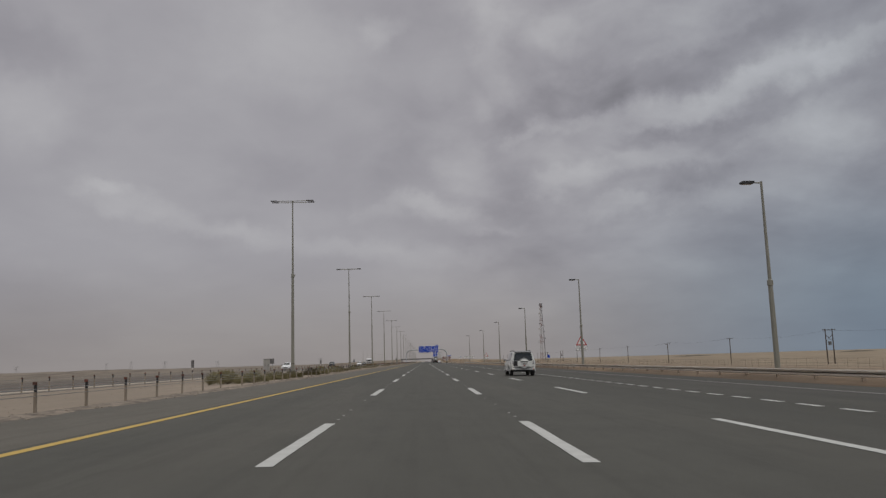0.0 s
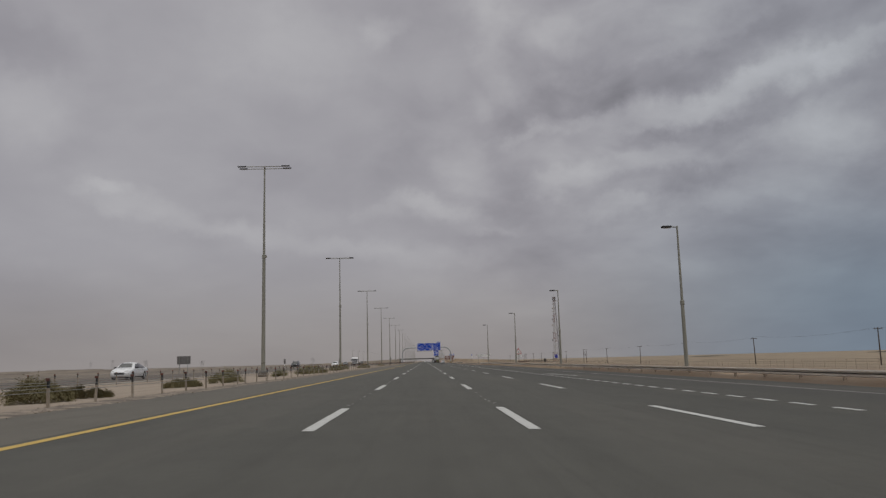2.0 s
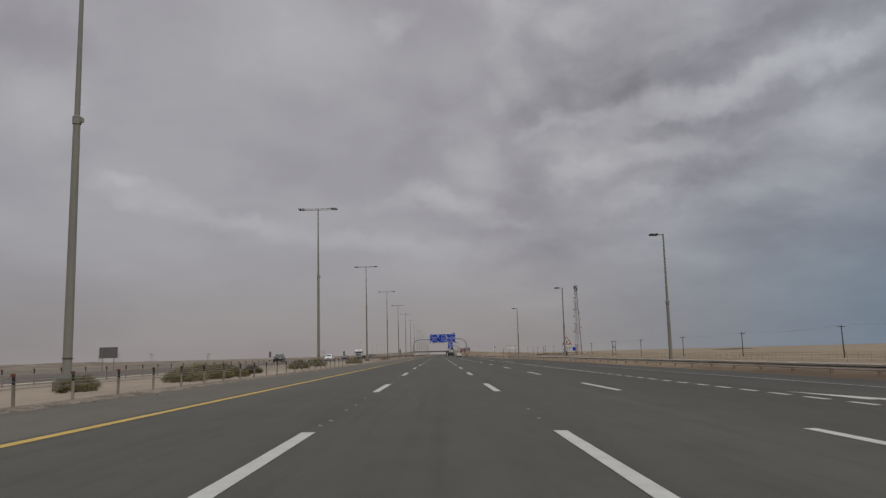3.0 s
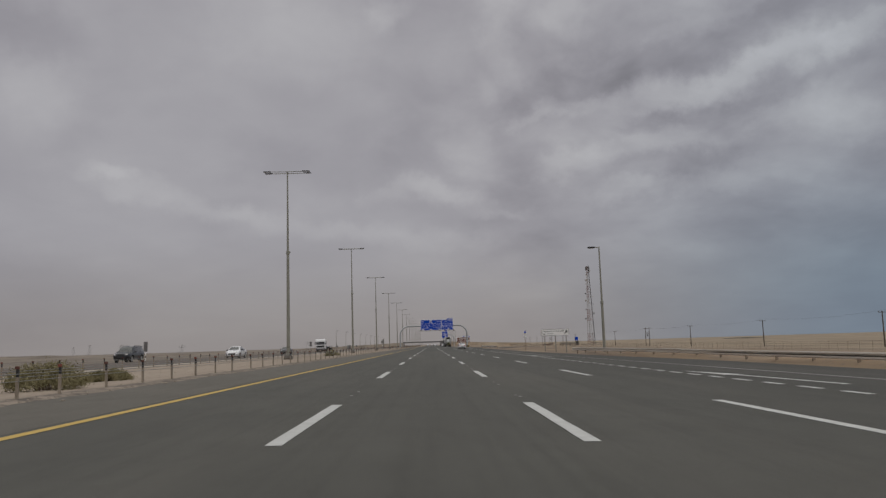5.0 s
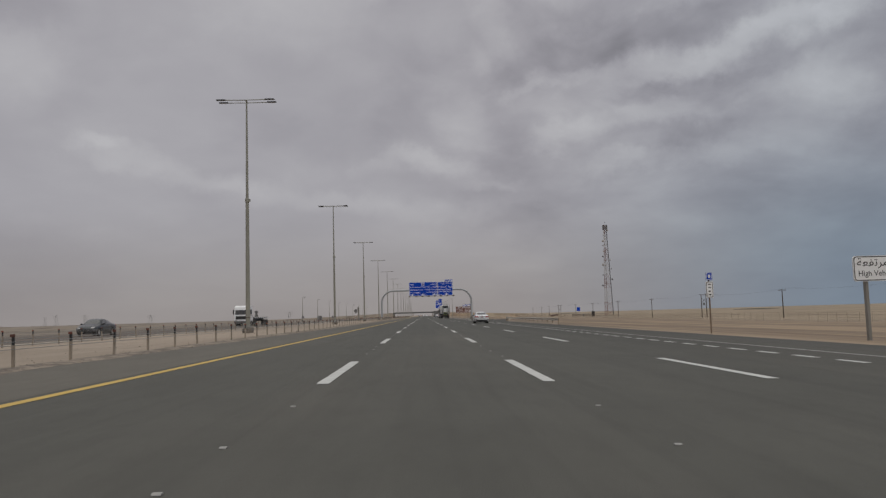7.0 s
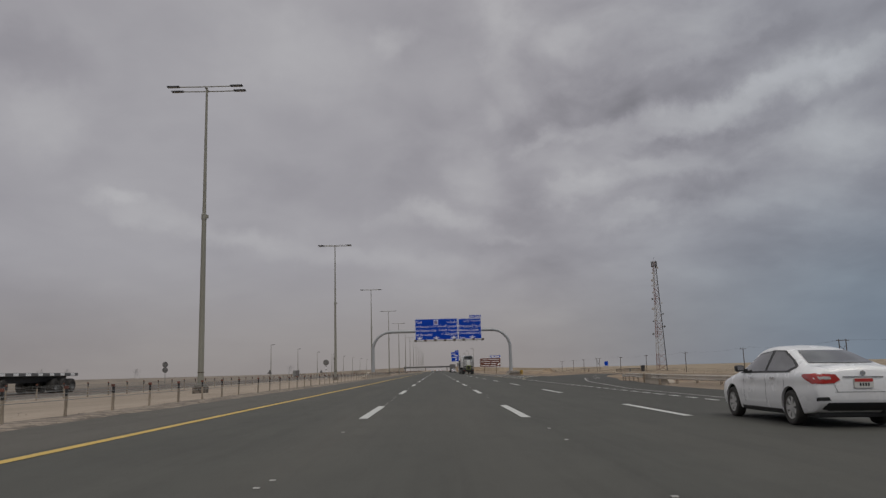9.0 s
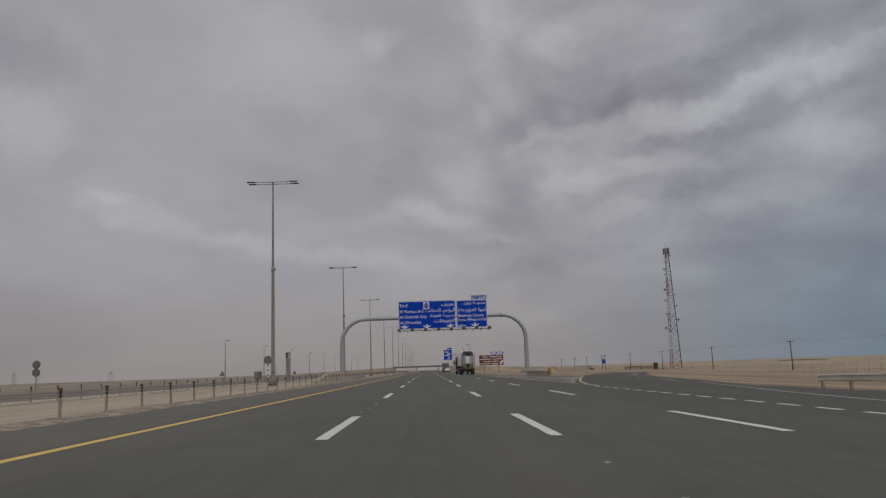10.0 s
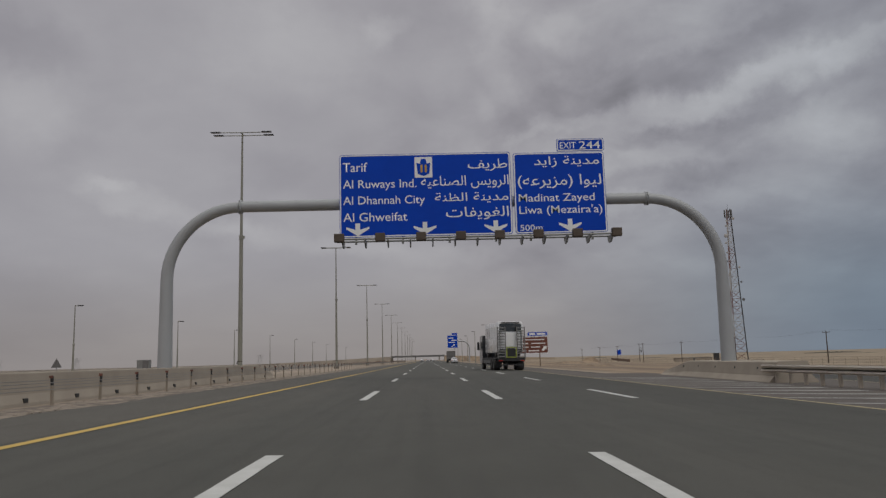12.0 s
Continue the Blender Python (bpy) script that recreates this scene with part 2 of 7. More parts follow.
ASPHALT = asphalt_material("asphalt", (0.090, 0.087, 0.0745), True)
SHOULDER = asphalt_material("shoulder_asphalt", (0.080, 0.076, 0.068), False)
DUSTY = asphalt_material("dusty_asphalt", (0.142, 0.129, 0.107), False, (0.76, 0.77, 0.79))
NOSE_PAVING = asphalt_material("nose_paving", (0.172, 0.145, 0.128), False)
FAR_ASPHALT = asphalt_material("far_asphalt", (0.150, 0.120, 0.098), False, (0.97, 0.96, 0.95))
SAND = sand_material()
VERGE = shade("verge_gravel", (0.315, 0.257, 0.205), (0.100, 0.082, 0.067), 2.6, 0.95, 0, 1.0, 7.0, 0.36)
STONES = shade("verge_stones", (0.36, 0.30, 0.245), (0.15, 0.122, 0.098), 3.0, 0.9, 0, 0.2, 30.0, 0.9)
GORE_LINE = shade("faded_yellow_line", (0.46, 0.38, 0.21), (0.30, 0.26, 0.17), 1.5, 0.8, 0, 0.3, 40.0, 0.9)
WHITE_LINE = shade("white_line_paint", (0.62, 0.62, 0.60), (0.46, 0.46, 0.44), 3.0, 0.7, 0, 0.4, 70.0, 0.8)
THIN_LINE = shade("worn_line_paint", (0.46, 0.45, 0.43), (0.22, 0.21, 0.20), 2.0, 0.75, 0, 0.4, 50.0, 0.9)
YELLOW_LINE = shade("yellow_line_paint", (0.62, 0.42, 0.10), (0.50, 0.34, 0.09), 2.0, 0.7, 0, 0.4, 60.0, 0.8)
GALVANISED = shade("galvanised_steel", (0.30, 0.30, 0.29), (0.22, 0.22, 0.21), 2.0, 0.55, 0.35, 0.1, 40.0, 0.8)
POLE_STEEL = shade("pole_steel", (0.295, 0.287, 0.245), (0.24, 0.235, 0.198), 0.8, 0.6, 0.1, 0.0, 6.0, 0.9)
GANTRY_STEEL = shade("gantry_paint", (0.40, 0.41, 0.42), (0.34, 0.35, 0.36), 0.7, 0.5, 0.1, 0.05, 20.0, 0.8)
DARK_STEEL = shade("dark_steel", (0.05, 0.05, 0.052), (0.03, 0.03, 0.03), 4.0, 0.6, 0.2, 0.1)
RAIL_STEEL = shade("guard_rail_steel", (0.80, 0.755, 0.70), (0.66, 0.60, 0.53), 0.9, 0.40, 0.6, 0.1, 25.0, 0.9, streak=(1, 0.15, 1))
RUSTY = shade("rusty_post", (0.25, 0.17, 0.11), (0.14, 0.10, 0.075), 3.0, 0.85, 0.1, 0.3, 40.0, 0.9, each=0.5)
POST_STEEL = shade("fence_post_steel", (0.46, 0.39, 0.31), (0.32, 0.265, 0.205), 5.0, 0.7, 0.2, 0.2, 60.0, 0.8, each=0.4)
RED = shade("red_reflector", (0.30, 0.085, 0.055), (0.11, 0.055, 0.042), 3.0, 0.6, each=0.7)
BLACK = shade("black_plastic", (0.030, 0.030, 0.031), (0.024, 0.024, 0.024), 6.0, 0.5, 0, 0.1)
RUBBER = shade("tyre_rubber", (0.036, 0.034, 0.032), (0.055, 0.05, 0.045), 8.0, 0.85, 0, 0.3)
CONCRETE = shade("concrete", (0.43, 0.375, 0.31), (0.315, 0.27, 0.22), 0.9, 0.9, 0, 0.5, 30.0, 0.9)
PALE_CONCRETE = shade("pale_concrete", (0.44, 0.405, 0.36), (0.35, 0.32, 0.28), 0.7, 0.9, 0, 0.4, 25.0, 0.9)
PALE_KERB = shade("dusty_kerb_concrete", (0.50, 0.435, 0.37), (0.38, 0.325, 0.27), 0.6, 0.9, 0, 0.4, 18.0, 0.9)
BLUE_SIGN = shade("blue_sign_sheet", (0.004, 0.060, 0.50), (0.005, 0.054, 0.45), 1.0, 0.55, 0, 0.0, 8.0, 0.6)
BLUE_SIGN.node_tree.nodes["Principled BSDF"].inputs["Specular IOR Level"].default_value = 0.12
BROWN_SIGN = shade("brown_sign_sheet", (0.16, 0.05, 0.03), (0.13, 0.04, 0.025), 1.0, 0.5)
WHITE_SIGN = shade("white_sign_sheet", (0.88, 0.88, 0.88), (0.82, 0.82, 0.81), 2.0, 0.45)
RED_SIGN = shade("red_sign_sheet", (0.48, 0.03, 0.025), (0.40, 0.03, 0.025), 3.0, 0.45)
YELLOW_SIGN = shade("yellow_sign_sheet", (0.62, 0.38, 0.04), (0.52, 0.32, 0.04), 3.0, 0.5)
GREY_BACK = shade("sign_back_aluminium", (0.20, 0.19, 0.19), (0.15, 0.145, 0.14), 3.0, 0.6, 0.3)
WOOD = shade("creosoted_wood", (0.10, 0.075, 0.055), (0.06, 0.045, 0.035), 3.0, 0.9, 0, 0.4, streak=(1, 1, 0.1))
LEAF = shade("desert_shrub_leaf", (0.165, 0.148, 0.068), (0.255, 0.218, 0.118), 2.0, 0.9, 0, 0, 12.0, 0.9)
TWIG = shade("shrub_twig", (0.18, 0.13, 0.085), (0.11, 0.08, 0.05), 6.0, 0.9)
# red of the far mast, greyed: the haze of distance is put into the colour
HAZED_TOWER_RED = shade("hazed_tower_red", (0.235, 0.118, 0.098), (0.18, 0.10, 0.085), 2.0, 0.6)
TOWER_WHITE = shade("tower_white_paint", (0.46, 0.44, 0.43), (0.36, 0.34, 0.33), 2.0, 0.6)
WHITE_PAINT = shade("white_car_paint", (0.85, 0.85, 0.86), (0.83, 0.83, 0.84), 1.5, 0.26, 0, 0, 2.0, 0.9, coat=0.6)
SILVER_PAINT = shade("pearl_white_car_paint", (0.82, 0.825, 0.795), (0.74, 0.74, 0.70), 1.5, 0.30, 0.05, 0, 3.0, 0.9, coat=0.6)
HOOP_GREY = shade("spare_wheel_shell", (0.30, 0.305, 0.295), (0.24, 0.245, 0.235), 3.0, 0.32, 0.3, 0, 20.0, 0.8, coat=0.4)
SPOILER_GREY = shade("spoiler_paint", (0.19, 0.195, 0.195), (0.15, 0.155, 0.155), 3.0, 0.35, 0.1, 0, 20.0, 0.8, coat=0.4)
DARK_PAINT = shade("dark_grey_car_paint", (0.035, 0.038, 0.042), (0.03, 0.032, 0.035), 1.5, 0.3, 0.2, 0, 20.0, 0.9, coat=0.6)
CHROME = shade("chrome", (0.60, 0.60, 0.60), (0.52, 0.52, 0.52), 6.0, 0.18, 0.95)
ALLOY = shade("alloy_rim", (0.62, 0.61, 0.60), (0.50, 0.49, 0.48), 6.0, 0.35, 0.35)
LAMP_RED = shade("tail_lamp_red", (0.42, 0.02, 0.015), (0.34, 0.02, 0.015), 6.0, 0.15, coat=0.8)
LAMP_CLEAR = shade("lamp_clear", (0.55, 0.53, 0.52), (0.40, 0.38, 0.38), 8.0, 0.12, coat=0.8)
GLASS = shade("tinted_glass", (0.013, 0.014, 0.014), (0.060, 0.058, 0.055), 2.4, 0.08, 0.0, 0.0, 5.0, 0.40, coat=1.0)
PLATE = shade("number_plate", (0.62, 0.61, 0.58), (0.56, 0.55, 0.52), 6.0, 0.5)
MID_GREY = shade("grey_plastic", (0.14, 0.14, 0.14), (0.11, 0.11, 0.11), 6.0, 0.6)
FAR_SCRUB = shade("far_scrub", (0.055, 0.052, 0.04), (0.085, 0.075, 0.055), 0.3, 0.95)
LAMP_GLASS = shade("lamp_lens", (0.36, 0.36, 0.35), (0.30, 0.30, 0.29), 6.0, 0.3)
BROWN_WALL = shade("brown_wall", (0.15, 0.085, 0.06), (0.10, 0.06, 0.045), 0.8, 0.9, 0, 0.3, 20.0, 0.9)
WEATHERED = shade("weathered_brown_paint", (0.125, 0.095, 0.072), (0.075, 0.058, 0.046), 3.0, 0.8, 0.1, 0.2, 30.0, 0.9)
DUSTY_POST = shade("dusty_post_steel", (0.40, 0.325, 0.25), (0.27, 0.215, 0.165), 2.5, 0.8, 0.05, 0.2, 30.0, 0.9, each=0.3)
ROUGH_BLOCK = shade("rough_dirty_concrete", (0.25, 0.215, 0.18), (0.075, 0.064, 0.055), 5.0, 0.95, 0, 1.0, 22.0, 0.45)
WEATHERED_GREY = shade("weathered_grey_paint", (0.27, 0.255, 0.23), (0.20, 0.19, 0.17), 1.5, 0.7, 0.1, 0.1, 20.0, 0.9)
KIOSK_GREY = shade("kiosk_paint", (0.42, 0.41, 0.385), (0.33, 0.32, 0.30), 1.2, 0.55, 0.1, 0.05, 12.0, 0.9)

# ---- mesh builders ----
def finish(name, bm, material, smooth=False):
    bmesh.ops.recalc_face_normals(bm, faces=bm.faces[:])
    me = bpy.data.meshes.new(name)
    bm.to_mesh(me)
    bm.free()
    for m in material if isinstance(material, (list, tuple)) else (material,):
        me.materials.append(m)
    if smooth:
        me.shade_smooth()
        me.set_sharp_from_angle(angle=radians(38))
    return me


def thing(name, label, category, at=None, group="", kind=""):
    ob = new(name)
    ob.empty_display_size = 0.2
    if at is not None:
        ob.matrix_basis = at
    return tagged(ob, label, category, group, kind)


def part(name, bm, material, parent=None, label="", smooth=False):
    ob = new(name, finish(name, bm, material, smooth))
    ob.parent = parent
    if label:
        ob["label"] = label
    return ob


def piece(name, me, parent, at):
    ob = new(name, me)
    ob.parent = parent
    ob.matrix_basis = at
    return ob


def box(bm, x0, x1, y0, y1, z0, z1, bevel=0.0):
    v = [bm.verts.new(p) for p in ((x0, y0, z0), (x1, y0, z0), (x1, y1, z0), (x0, y1, z0), (x0, y0, z1), (x1, y0, z1), (x1, y1, z1), (x0, y1, z1))]
    fs = [bm.faces.new([v[i] for i in q]) for q in ((3, 2, 1, 0), (4, 5, 6, 7), (0, 1, 5, 4), (1, 2, 6, 5), (2, 3, 7, 6), (3, 0, 4, 7))]
    if bevel:
        edges = {e for f in fs for e in f.edges}
        bmesh.ops.bevel(bm, geom=list(edges), offset=bevel, segments=2, affect="EDGES", profile=0.6)
    return bm


def tube(bm, points, radii, sides=12, cap=True):
    """A round bar along points; radii: one number or one for each point."""
    points = [Vector(p) for p in points]
    if not isinstance(radii, (list, tuple)):
        radii = [radii] * len(points)
    rings = []
    side = None
    for i, p in enumerate(points):
        d = (points[min(i + 1, len(points) - 1)] - points[max(i - 1, 0)]).normalized()
        if side is None:
            side = d.orthogonal().normalized()
        side = (side - d * side.dot(d)).normalized()
        other = d.cross(side)
        rings.append([bm.verts.new(p + radii[i] * (side * math.cos(a) + other * math.sin(a))) for a in (2 * math.pi * k / sides for k in range(sides))])
    for a, b in zip(rings, rings[1:]):
        for k in range(sides):
            bm.faces.new((a[k], a[(k + 1) % sides], b[(k + 1) % sides], b[k]))
    if cap:
        bm.faces.new(rings[0][::-1])
        bm.faces.new(rings[-1])
    return bm


def prism(bm, outline, axis, lo, hi):
    """An outline of two coordinates pushed along the axis 'x', 'y' or 'z' from lo to hi."""
    def at(p, d):
        return {"x": (d, p[0], p[1]), "y": (p[0], d, p[1]), "z": (p[0], p[1], d)}[axis]
    a = [bm.verts.new(at(p, lo)) for p in outline]
    b = [bm.verts.new(at(p, hi)) for p in outline]
    n = len(outline)
    for k in range(n):
        bm.faces.new((a[k], a[(k + 1) % n], b[(k + 1) % n], b[k]))
    bm.faces.new(a[::-1])
    bm.faces.new(b)
    return bm


def lathe(bm, outline, axis="z", sides=24, at=(0, 0, 0), cap=True):
    """An outline of (radius, height) turned round an axis."""
    rings = []
    for r, h in outline:
        ring = []
        for k in range(sides):
            a = 2 * math.pi * k / sides
            c, s = r * math.cos(a), r * math.sin(a)
            p = {"z": (c, s, h), "x": (h, c, s), "y": (c, h, s)}[axis]
            ring.append(bm.verts.new(Vector(p) + Vector(at)))
        rings.append(ring)
    for a, b in zip(rings, rings[1:]):
        for k in range(sides):
            bm.faces.new((a[k], a[(k + 1) % sides], b[(k + 1) % sides], b[k]))
    cap = cap and outline[0] != outline[-1]
    if cap and outline[0][0] > 1e-6:
        bm.faces.new(rings[0][::-1])
    if cap and outline[-1][0] > 1e-6:
        bm.faces.new(rings[-1])
    bmesh.ops.remove_doubles(bm, verts=bm.verts[:], dist=1e-5)
    return bm


def rounded(x0, x1, z0, z1, r, n=5):
    """The outline of a rectangle with round corners."""
    pts = []
    for cx, cz, a0 in ((x1 - r, z0 + r, -90), (x1 - r, z1 - r, 0), (x0 + r, z1 - r, 90), (x0 + r, z0 + r, 180)):
        for k in range(n):
            a = radians(a0 + 90 * k / (n - 1))
            pts.append((cx + r * math.cos(a), cz + r * math.sin(a)))
    return pts


def strip(bm, edges, lift=0.0):
    """A sheet between two lines: rows of (left point, right point)."""
    rows = [(bm.verts.new(a), bm.verts.new(b)) for a, b in edges]
    for (a, b), (c, d) in zip(rows, rows[1:]):
        bm.faces.new((a, b, d, c))
    return bm


def along(y, *pairs):
    """Straight lines between (y, value) pairs."""
    return float(np.interp(y, [p[0] for p in pairs], [p[1] for p in pairs]))


# ---- writing ----
FORMS = {"ا": (0xFE8D, 2), "ب": (0xFE8F, 4), "ة": (0xFE93, 2), "ت": (0xFE95, 4), "د": (0xFEA9, 2), "ر": (0xFEAD, 2), "ز": (0xFEAF, 2),
         "س": (0xFEB1, 4), "ص": (0xFEB9, 4), "ط": (0xFEC1, 4), "ظ": (0xFEC5, 4), "ع": (0xFEC9, 4), "غ": (0xFECD, 4), "ف": (0xFED1, 4),
         "ق": (0xFED5, 4), "ك": (0xFED9, 4), "ل": (0xFEDD, 4), "م": (0xFEE1, 4), "ن": (0xFEE5, 4), "ه": (0xFEE9, 4), "و": (0xFEED, 2),
         "ي": (0xFEF1, 4)}


def joined_arabic(words):
    """Arabic letters in their joined shapes, in the order in which they stand from left to right."""
    out = []
    for i, c in enumerate(words):
        if c not in FORMS:
            out.append({"(": ")", ")": "("}.get(c, c))
            continue
        code, count = FORMS[c]
        before = i > 0 and words[i - 1] in FORMS and FORMS[words[i - 1]][1] == 4
        after = i + 1 < len(words) and words[i + 1] in FORMS and count == 4
        out.append(chr(code + (3 if before and after else 2 if after else 1 if before else 0)))
    return "".join(reversed(out))


def writing(name, words, x, z, width, height, material, parent, y=-0.004, fold=1.0):
    """Flat letters facing -y, fitted into a width and a height, from the lower left corner (x, z)."""
    curve = bpy.data.curves.new(name, "FONT")
    curve.body, curve.size, curve.resolution_u = words, 1.0, 3
    curve.offset = 0.004
    holder = bpy.data.objects.new(name, curve)
    scene.collection.objects.link(holder)
    bpy.context.view_layer.update()
    me = bpy.data.meshes.new_from_object(holder.evaluated_get(bpy.context.evaluated_depsgraph_get()))
    bpy.data.objects.remove(holder)
    co = np.array([v.co for v in me.vertices])
    lo, hi = co.min(0), co.max(0)
    sx, sz = width / (hi[0] - lo[0]), height / (hi[1] - lo[1])
    for v in me.vertices:
        v.co = (x + (v.co.x - lo[0]) * sx, y, z + (v.co.y - lo[1]) * sz)
    me.materials.clear()
    me.materials.append(material)
    ob = new(name, me)
    ob.parent = parent
    return ob

# ---- ground and roads ----
TILT = math.degrees(math.atan(SLOPE))
SURF = ((-5000, -0.6), (-110, -0.6), (-52, -0.3), (-41, 0.10), (-22.5, 0.12), (-20, 0.08), (-15.7, 0.03), (-12, 0.15), (-9.3, 0.17), (-8.6, 0.155),
        (17, -0.306), (20, -0.66), (30, -1.0), (62, -1.6), (100, -2.4), (5000, -2.6))


def surf(x):
    return along(x, *SURF)


def verge_edge(y):
    """The left edge of the asphalt, where the gravel verge begins."""
    return along(y, (330, -8.75), (400, -8.4))


def right_edge(y):
    """The right edge of the asphalt: it narrows after the slip road joins, and swings out with the exit."""
    return along(y, (265, 17), (300, 15), (320, 14.2), (405, 13.8), (429, 13.9), (440, 14.4), (450, 16), (464, 18.2), (475, 20.5), (516, 29.4), (545, 34.0), (580, 42.0), (640, 60.0))


def gore_edge(y):
    return along(y, (478, 9.9), (490, 11.8), (505, 14.9), (536, 20.8), (550, 24.0), (566, 27.0), (600, 36.0), (640, 50.0))


def ground_z(x, y):
    z = surf(x) - 0.05
    far = max(abs(x + 12) - 110, 0, y - 1500)
    roll = noise.noise(Vector((x * 0.006, y * 0.004, 3.0))) + 0.5 * noise.noise(Vector((x * 0.02, y * 0.012, 7.0)))
    z += min(far / 300, 1.0) * (roll * (3.2 if x < 0 else 1.2) + (0.4 if x < 0 else -1.0))
    if not (-8.7 < x < 40 or -41.5 < x < -22):
        z += 0.035 * noise.noise(Vector((x * 0.6, y * 0.5, 1.0)))
    return z


def build_ground():
    xs = [-4000, -2800, -1900, -1300, -900, -650, -480, -360, -280, -220, -180, -150, -130, -110, -95, -80, -68, -60, -52, -46, -41.6, -41, -22.5, -22, -21, -20, -19,
          -18, -17, -16, -15, -14, -13, -12, -11, -10, -9.3, -8.6, -4, 0, 5, 9, 12, 14, 15.5, 17, 18.5, 20, 22, 25, 30, 36, 44, 52, 62, 74, 86, 100, 120, 150, 180, 220, 280, 360,
          480, 650, 900, 1300, 1900, 2800, 4000]
    ys = list(range(-40, 700, 5)) + [700 + 12 * k for k in range(40)] + [1190 + 60 * k for k in range(30)] + [3000, 3300, 3700, 4200, 4900]
    bm = bmesh.new()
    grid = [[bm.verts.new((x, y, ground_z(x, y))) for x in xs] for y in ys]
    for a, b in zip(grid, grid[1:]):
        for k in range(len(xs) - 1):
            bm.faces.new((a[k], a[k + 1], b[k + 1], b[k]))
    ground = new("ground", finish("ground", bm, SAND, True))
    tagged(ground, "flat desert of pale and brown sand", "ground", kind="structure")
    return ground


def road_sheet(name, label, material, left, right, y0, y1, step, columns, lift=0.0):
    """Asphalt between two edges that may swing along y, with a skirt on both sides."""
    bm = bmesh.new()
    rows = []
    count = max(2, round((y1 - y0) / step) + 1)
    for k in range(count):
        y = y0 + (y1 - y0) * k / (count - 1)
        a, b = left(y), right(y)
        line = [bm.verts.new((a - 0.03, y, surf(a) + lift - 0.12))]
        line += [bm.verts.new((a + (b - a) * c / columns, y, surf(a + (b - a) * c / columns) + lift)) for c in range(columns + 1)]
        line.append(bm.verts.new((b + 0.03, y, surf(b) + lift - 0.12)))
        rows.append(line)
    for a, b in zip(rows, rows[1:]):
        for k in range(len(a) - 1):
            bm.faces.new((a[k], a[k + 1], b[k + 1], b[k]))
    ob = new(name, finish(name, bm, material))
    return tagged(ob, label, "road", kind="structure")


GROUND = build_ground()
road = road_sheet("road", "grey asphalt carriageway of a desert motorway", ASPHALT, lambda y: -5.75, lambda y: 12.0 if y < 478 else 11.8, -40, 3000, 8, 4)
road_sheet("shoulder_1", "dusty grey asphalt hard shoulder beside the median", DUSTY, lambda y: verge_edge(y) - 0.05 + 0.18 * noise.noise(Vector((0, y * 0.23, 0))), lambda y: -5.75, -40, 3000, 2, 2)
aux = road_sheet("shoulder_2", "grey asphalt merging lane and hard shoulder", SHOULDER, lambda y: 12.0, lambda y: max(right_edge(y), 12.2), -40, 478, 3, 4)
exit_road = road_sheet("exit_road", "asphalt exit lane swinging away from the motorway", SHOULDER, lambda y: max(gore_edge(y), 11.8), right_edge, 478, 640, 3, 6)
road_sheet("gore_pavement_1", "grey asphalt tip of the nose between motorway and exit lane", SHOULDER, lambda y: 11.8, lambda y: max(gore_edge(y), 11.84), 478, 503, 2.5, 4)
road_sheet("gore_pavement_2", "dusty reddish-grey paved nose between motorway and exit lane", NOSE_PAVING, lambda y: 11.8, lambda y: max(gore_edge(y), 11.84), 503, 566, 3, 4)
road_sheet("gore_pavement_3", "dusty reddish-grey paving beside the motorway's edge line", NOSE_PAVING, lambda y: along(y, (503, 11.0), (507, 9.3), (525, 9.1), (600, 9.0)), lambda y: 11.84, 503, 640, 2, 2, 0.004)
road_sheet("shoulder_3", "asphalt hard shoulder beyond the exit", SHOULDER, lambda y: 11.8, lambda y: 12.6, 566, 3000, 30, 1)
far_road = road_sheet("opposite_road", "dusty asphalt carriageway for oncoming traffic", FAR_ASPHALT, lambda y: -40.8, lambda y: -22.6, -40, 3000, 20, 4)


bm = bmesh.new()
prism(bm, ((-22.35, -0.06), (-21.75, -0.06), (-21.78, 0.10), (-21.86, 0.14), (-22.30, 0.14)), "y", -40, 1500)
tagged(new("kerb", finish("kerb", bm, PALE_KERB)), "pale dusty concrete edge strip of the opposite carriageway", "kerb", kind="structure")


def lying(x, y, lift=0.004):
    return pose(x, y, surf(x) + lift, 0, TILT if -8.6 < x < 17 else 0, 0)


def dash_mesh(name, width, length, material, thick=0.004):
    bm = bmesh.new()
    # worn ends and slightly uneven sides
    n = 9
    rows = [((-width / 2 + random.uniform(-0.006, 0.006), length * k / (n - 1), 0), (width / 2 + random.uniform(-0.006, 0.006), length * k / (n - 1), 0)) for k in range(n)]
    strip(bm, rows)
    top = bm.faces[:]
    bmesh.ops.recalc_face_normals(bm, faces=top)
    for v in bm.verts:
        v.co.z = thick
    res = bmesh.ops.extrude_face_region(bm, geom=top)
    for v in res["geom"]:
        if isinstance(v, bmesh.types.BMVert):
            v.co.z = 0
    return finish(name, bm, material)


def line_sheet(name, label, material, x_of, y0, y1, width, step=4.0, lift=0.006):
    """A painted line that follows x_of(y)."""
    bm = bmesh.new()
    n = max(2, round((y1 - y0) / step) + 1)
    rows = []
    for k in range(n):
        y = y0 + (y1 - y0) * k / (n - 1)
        x = x_of(y)
        w = width / 2 * (1 + 0.06 * noise.noise(Vector((x, y * 0.7, 5))))
        rows.append(((x - w, y, surf(x - w) + lift), (x + w, y, surf(x + w) + lift)))
    strip(bm, rows)
    ob = new(name, finish(name, bm, material))
    return tagged(ob, label, "road marking", kind="structure")


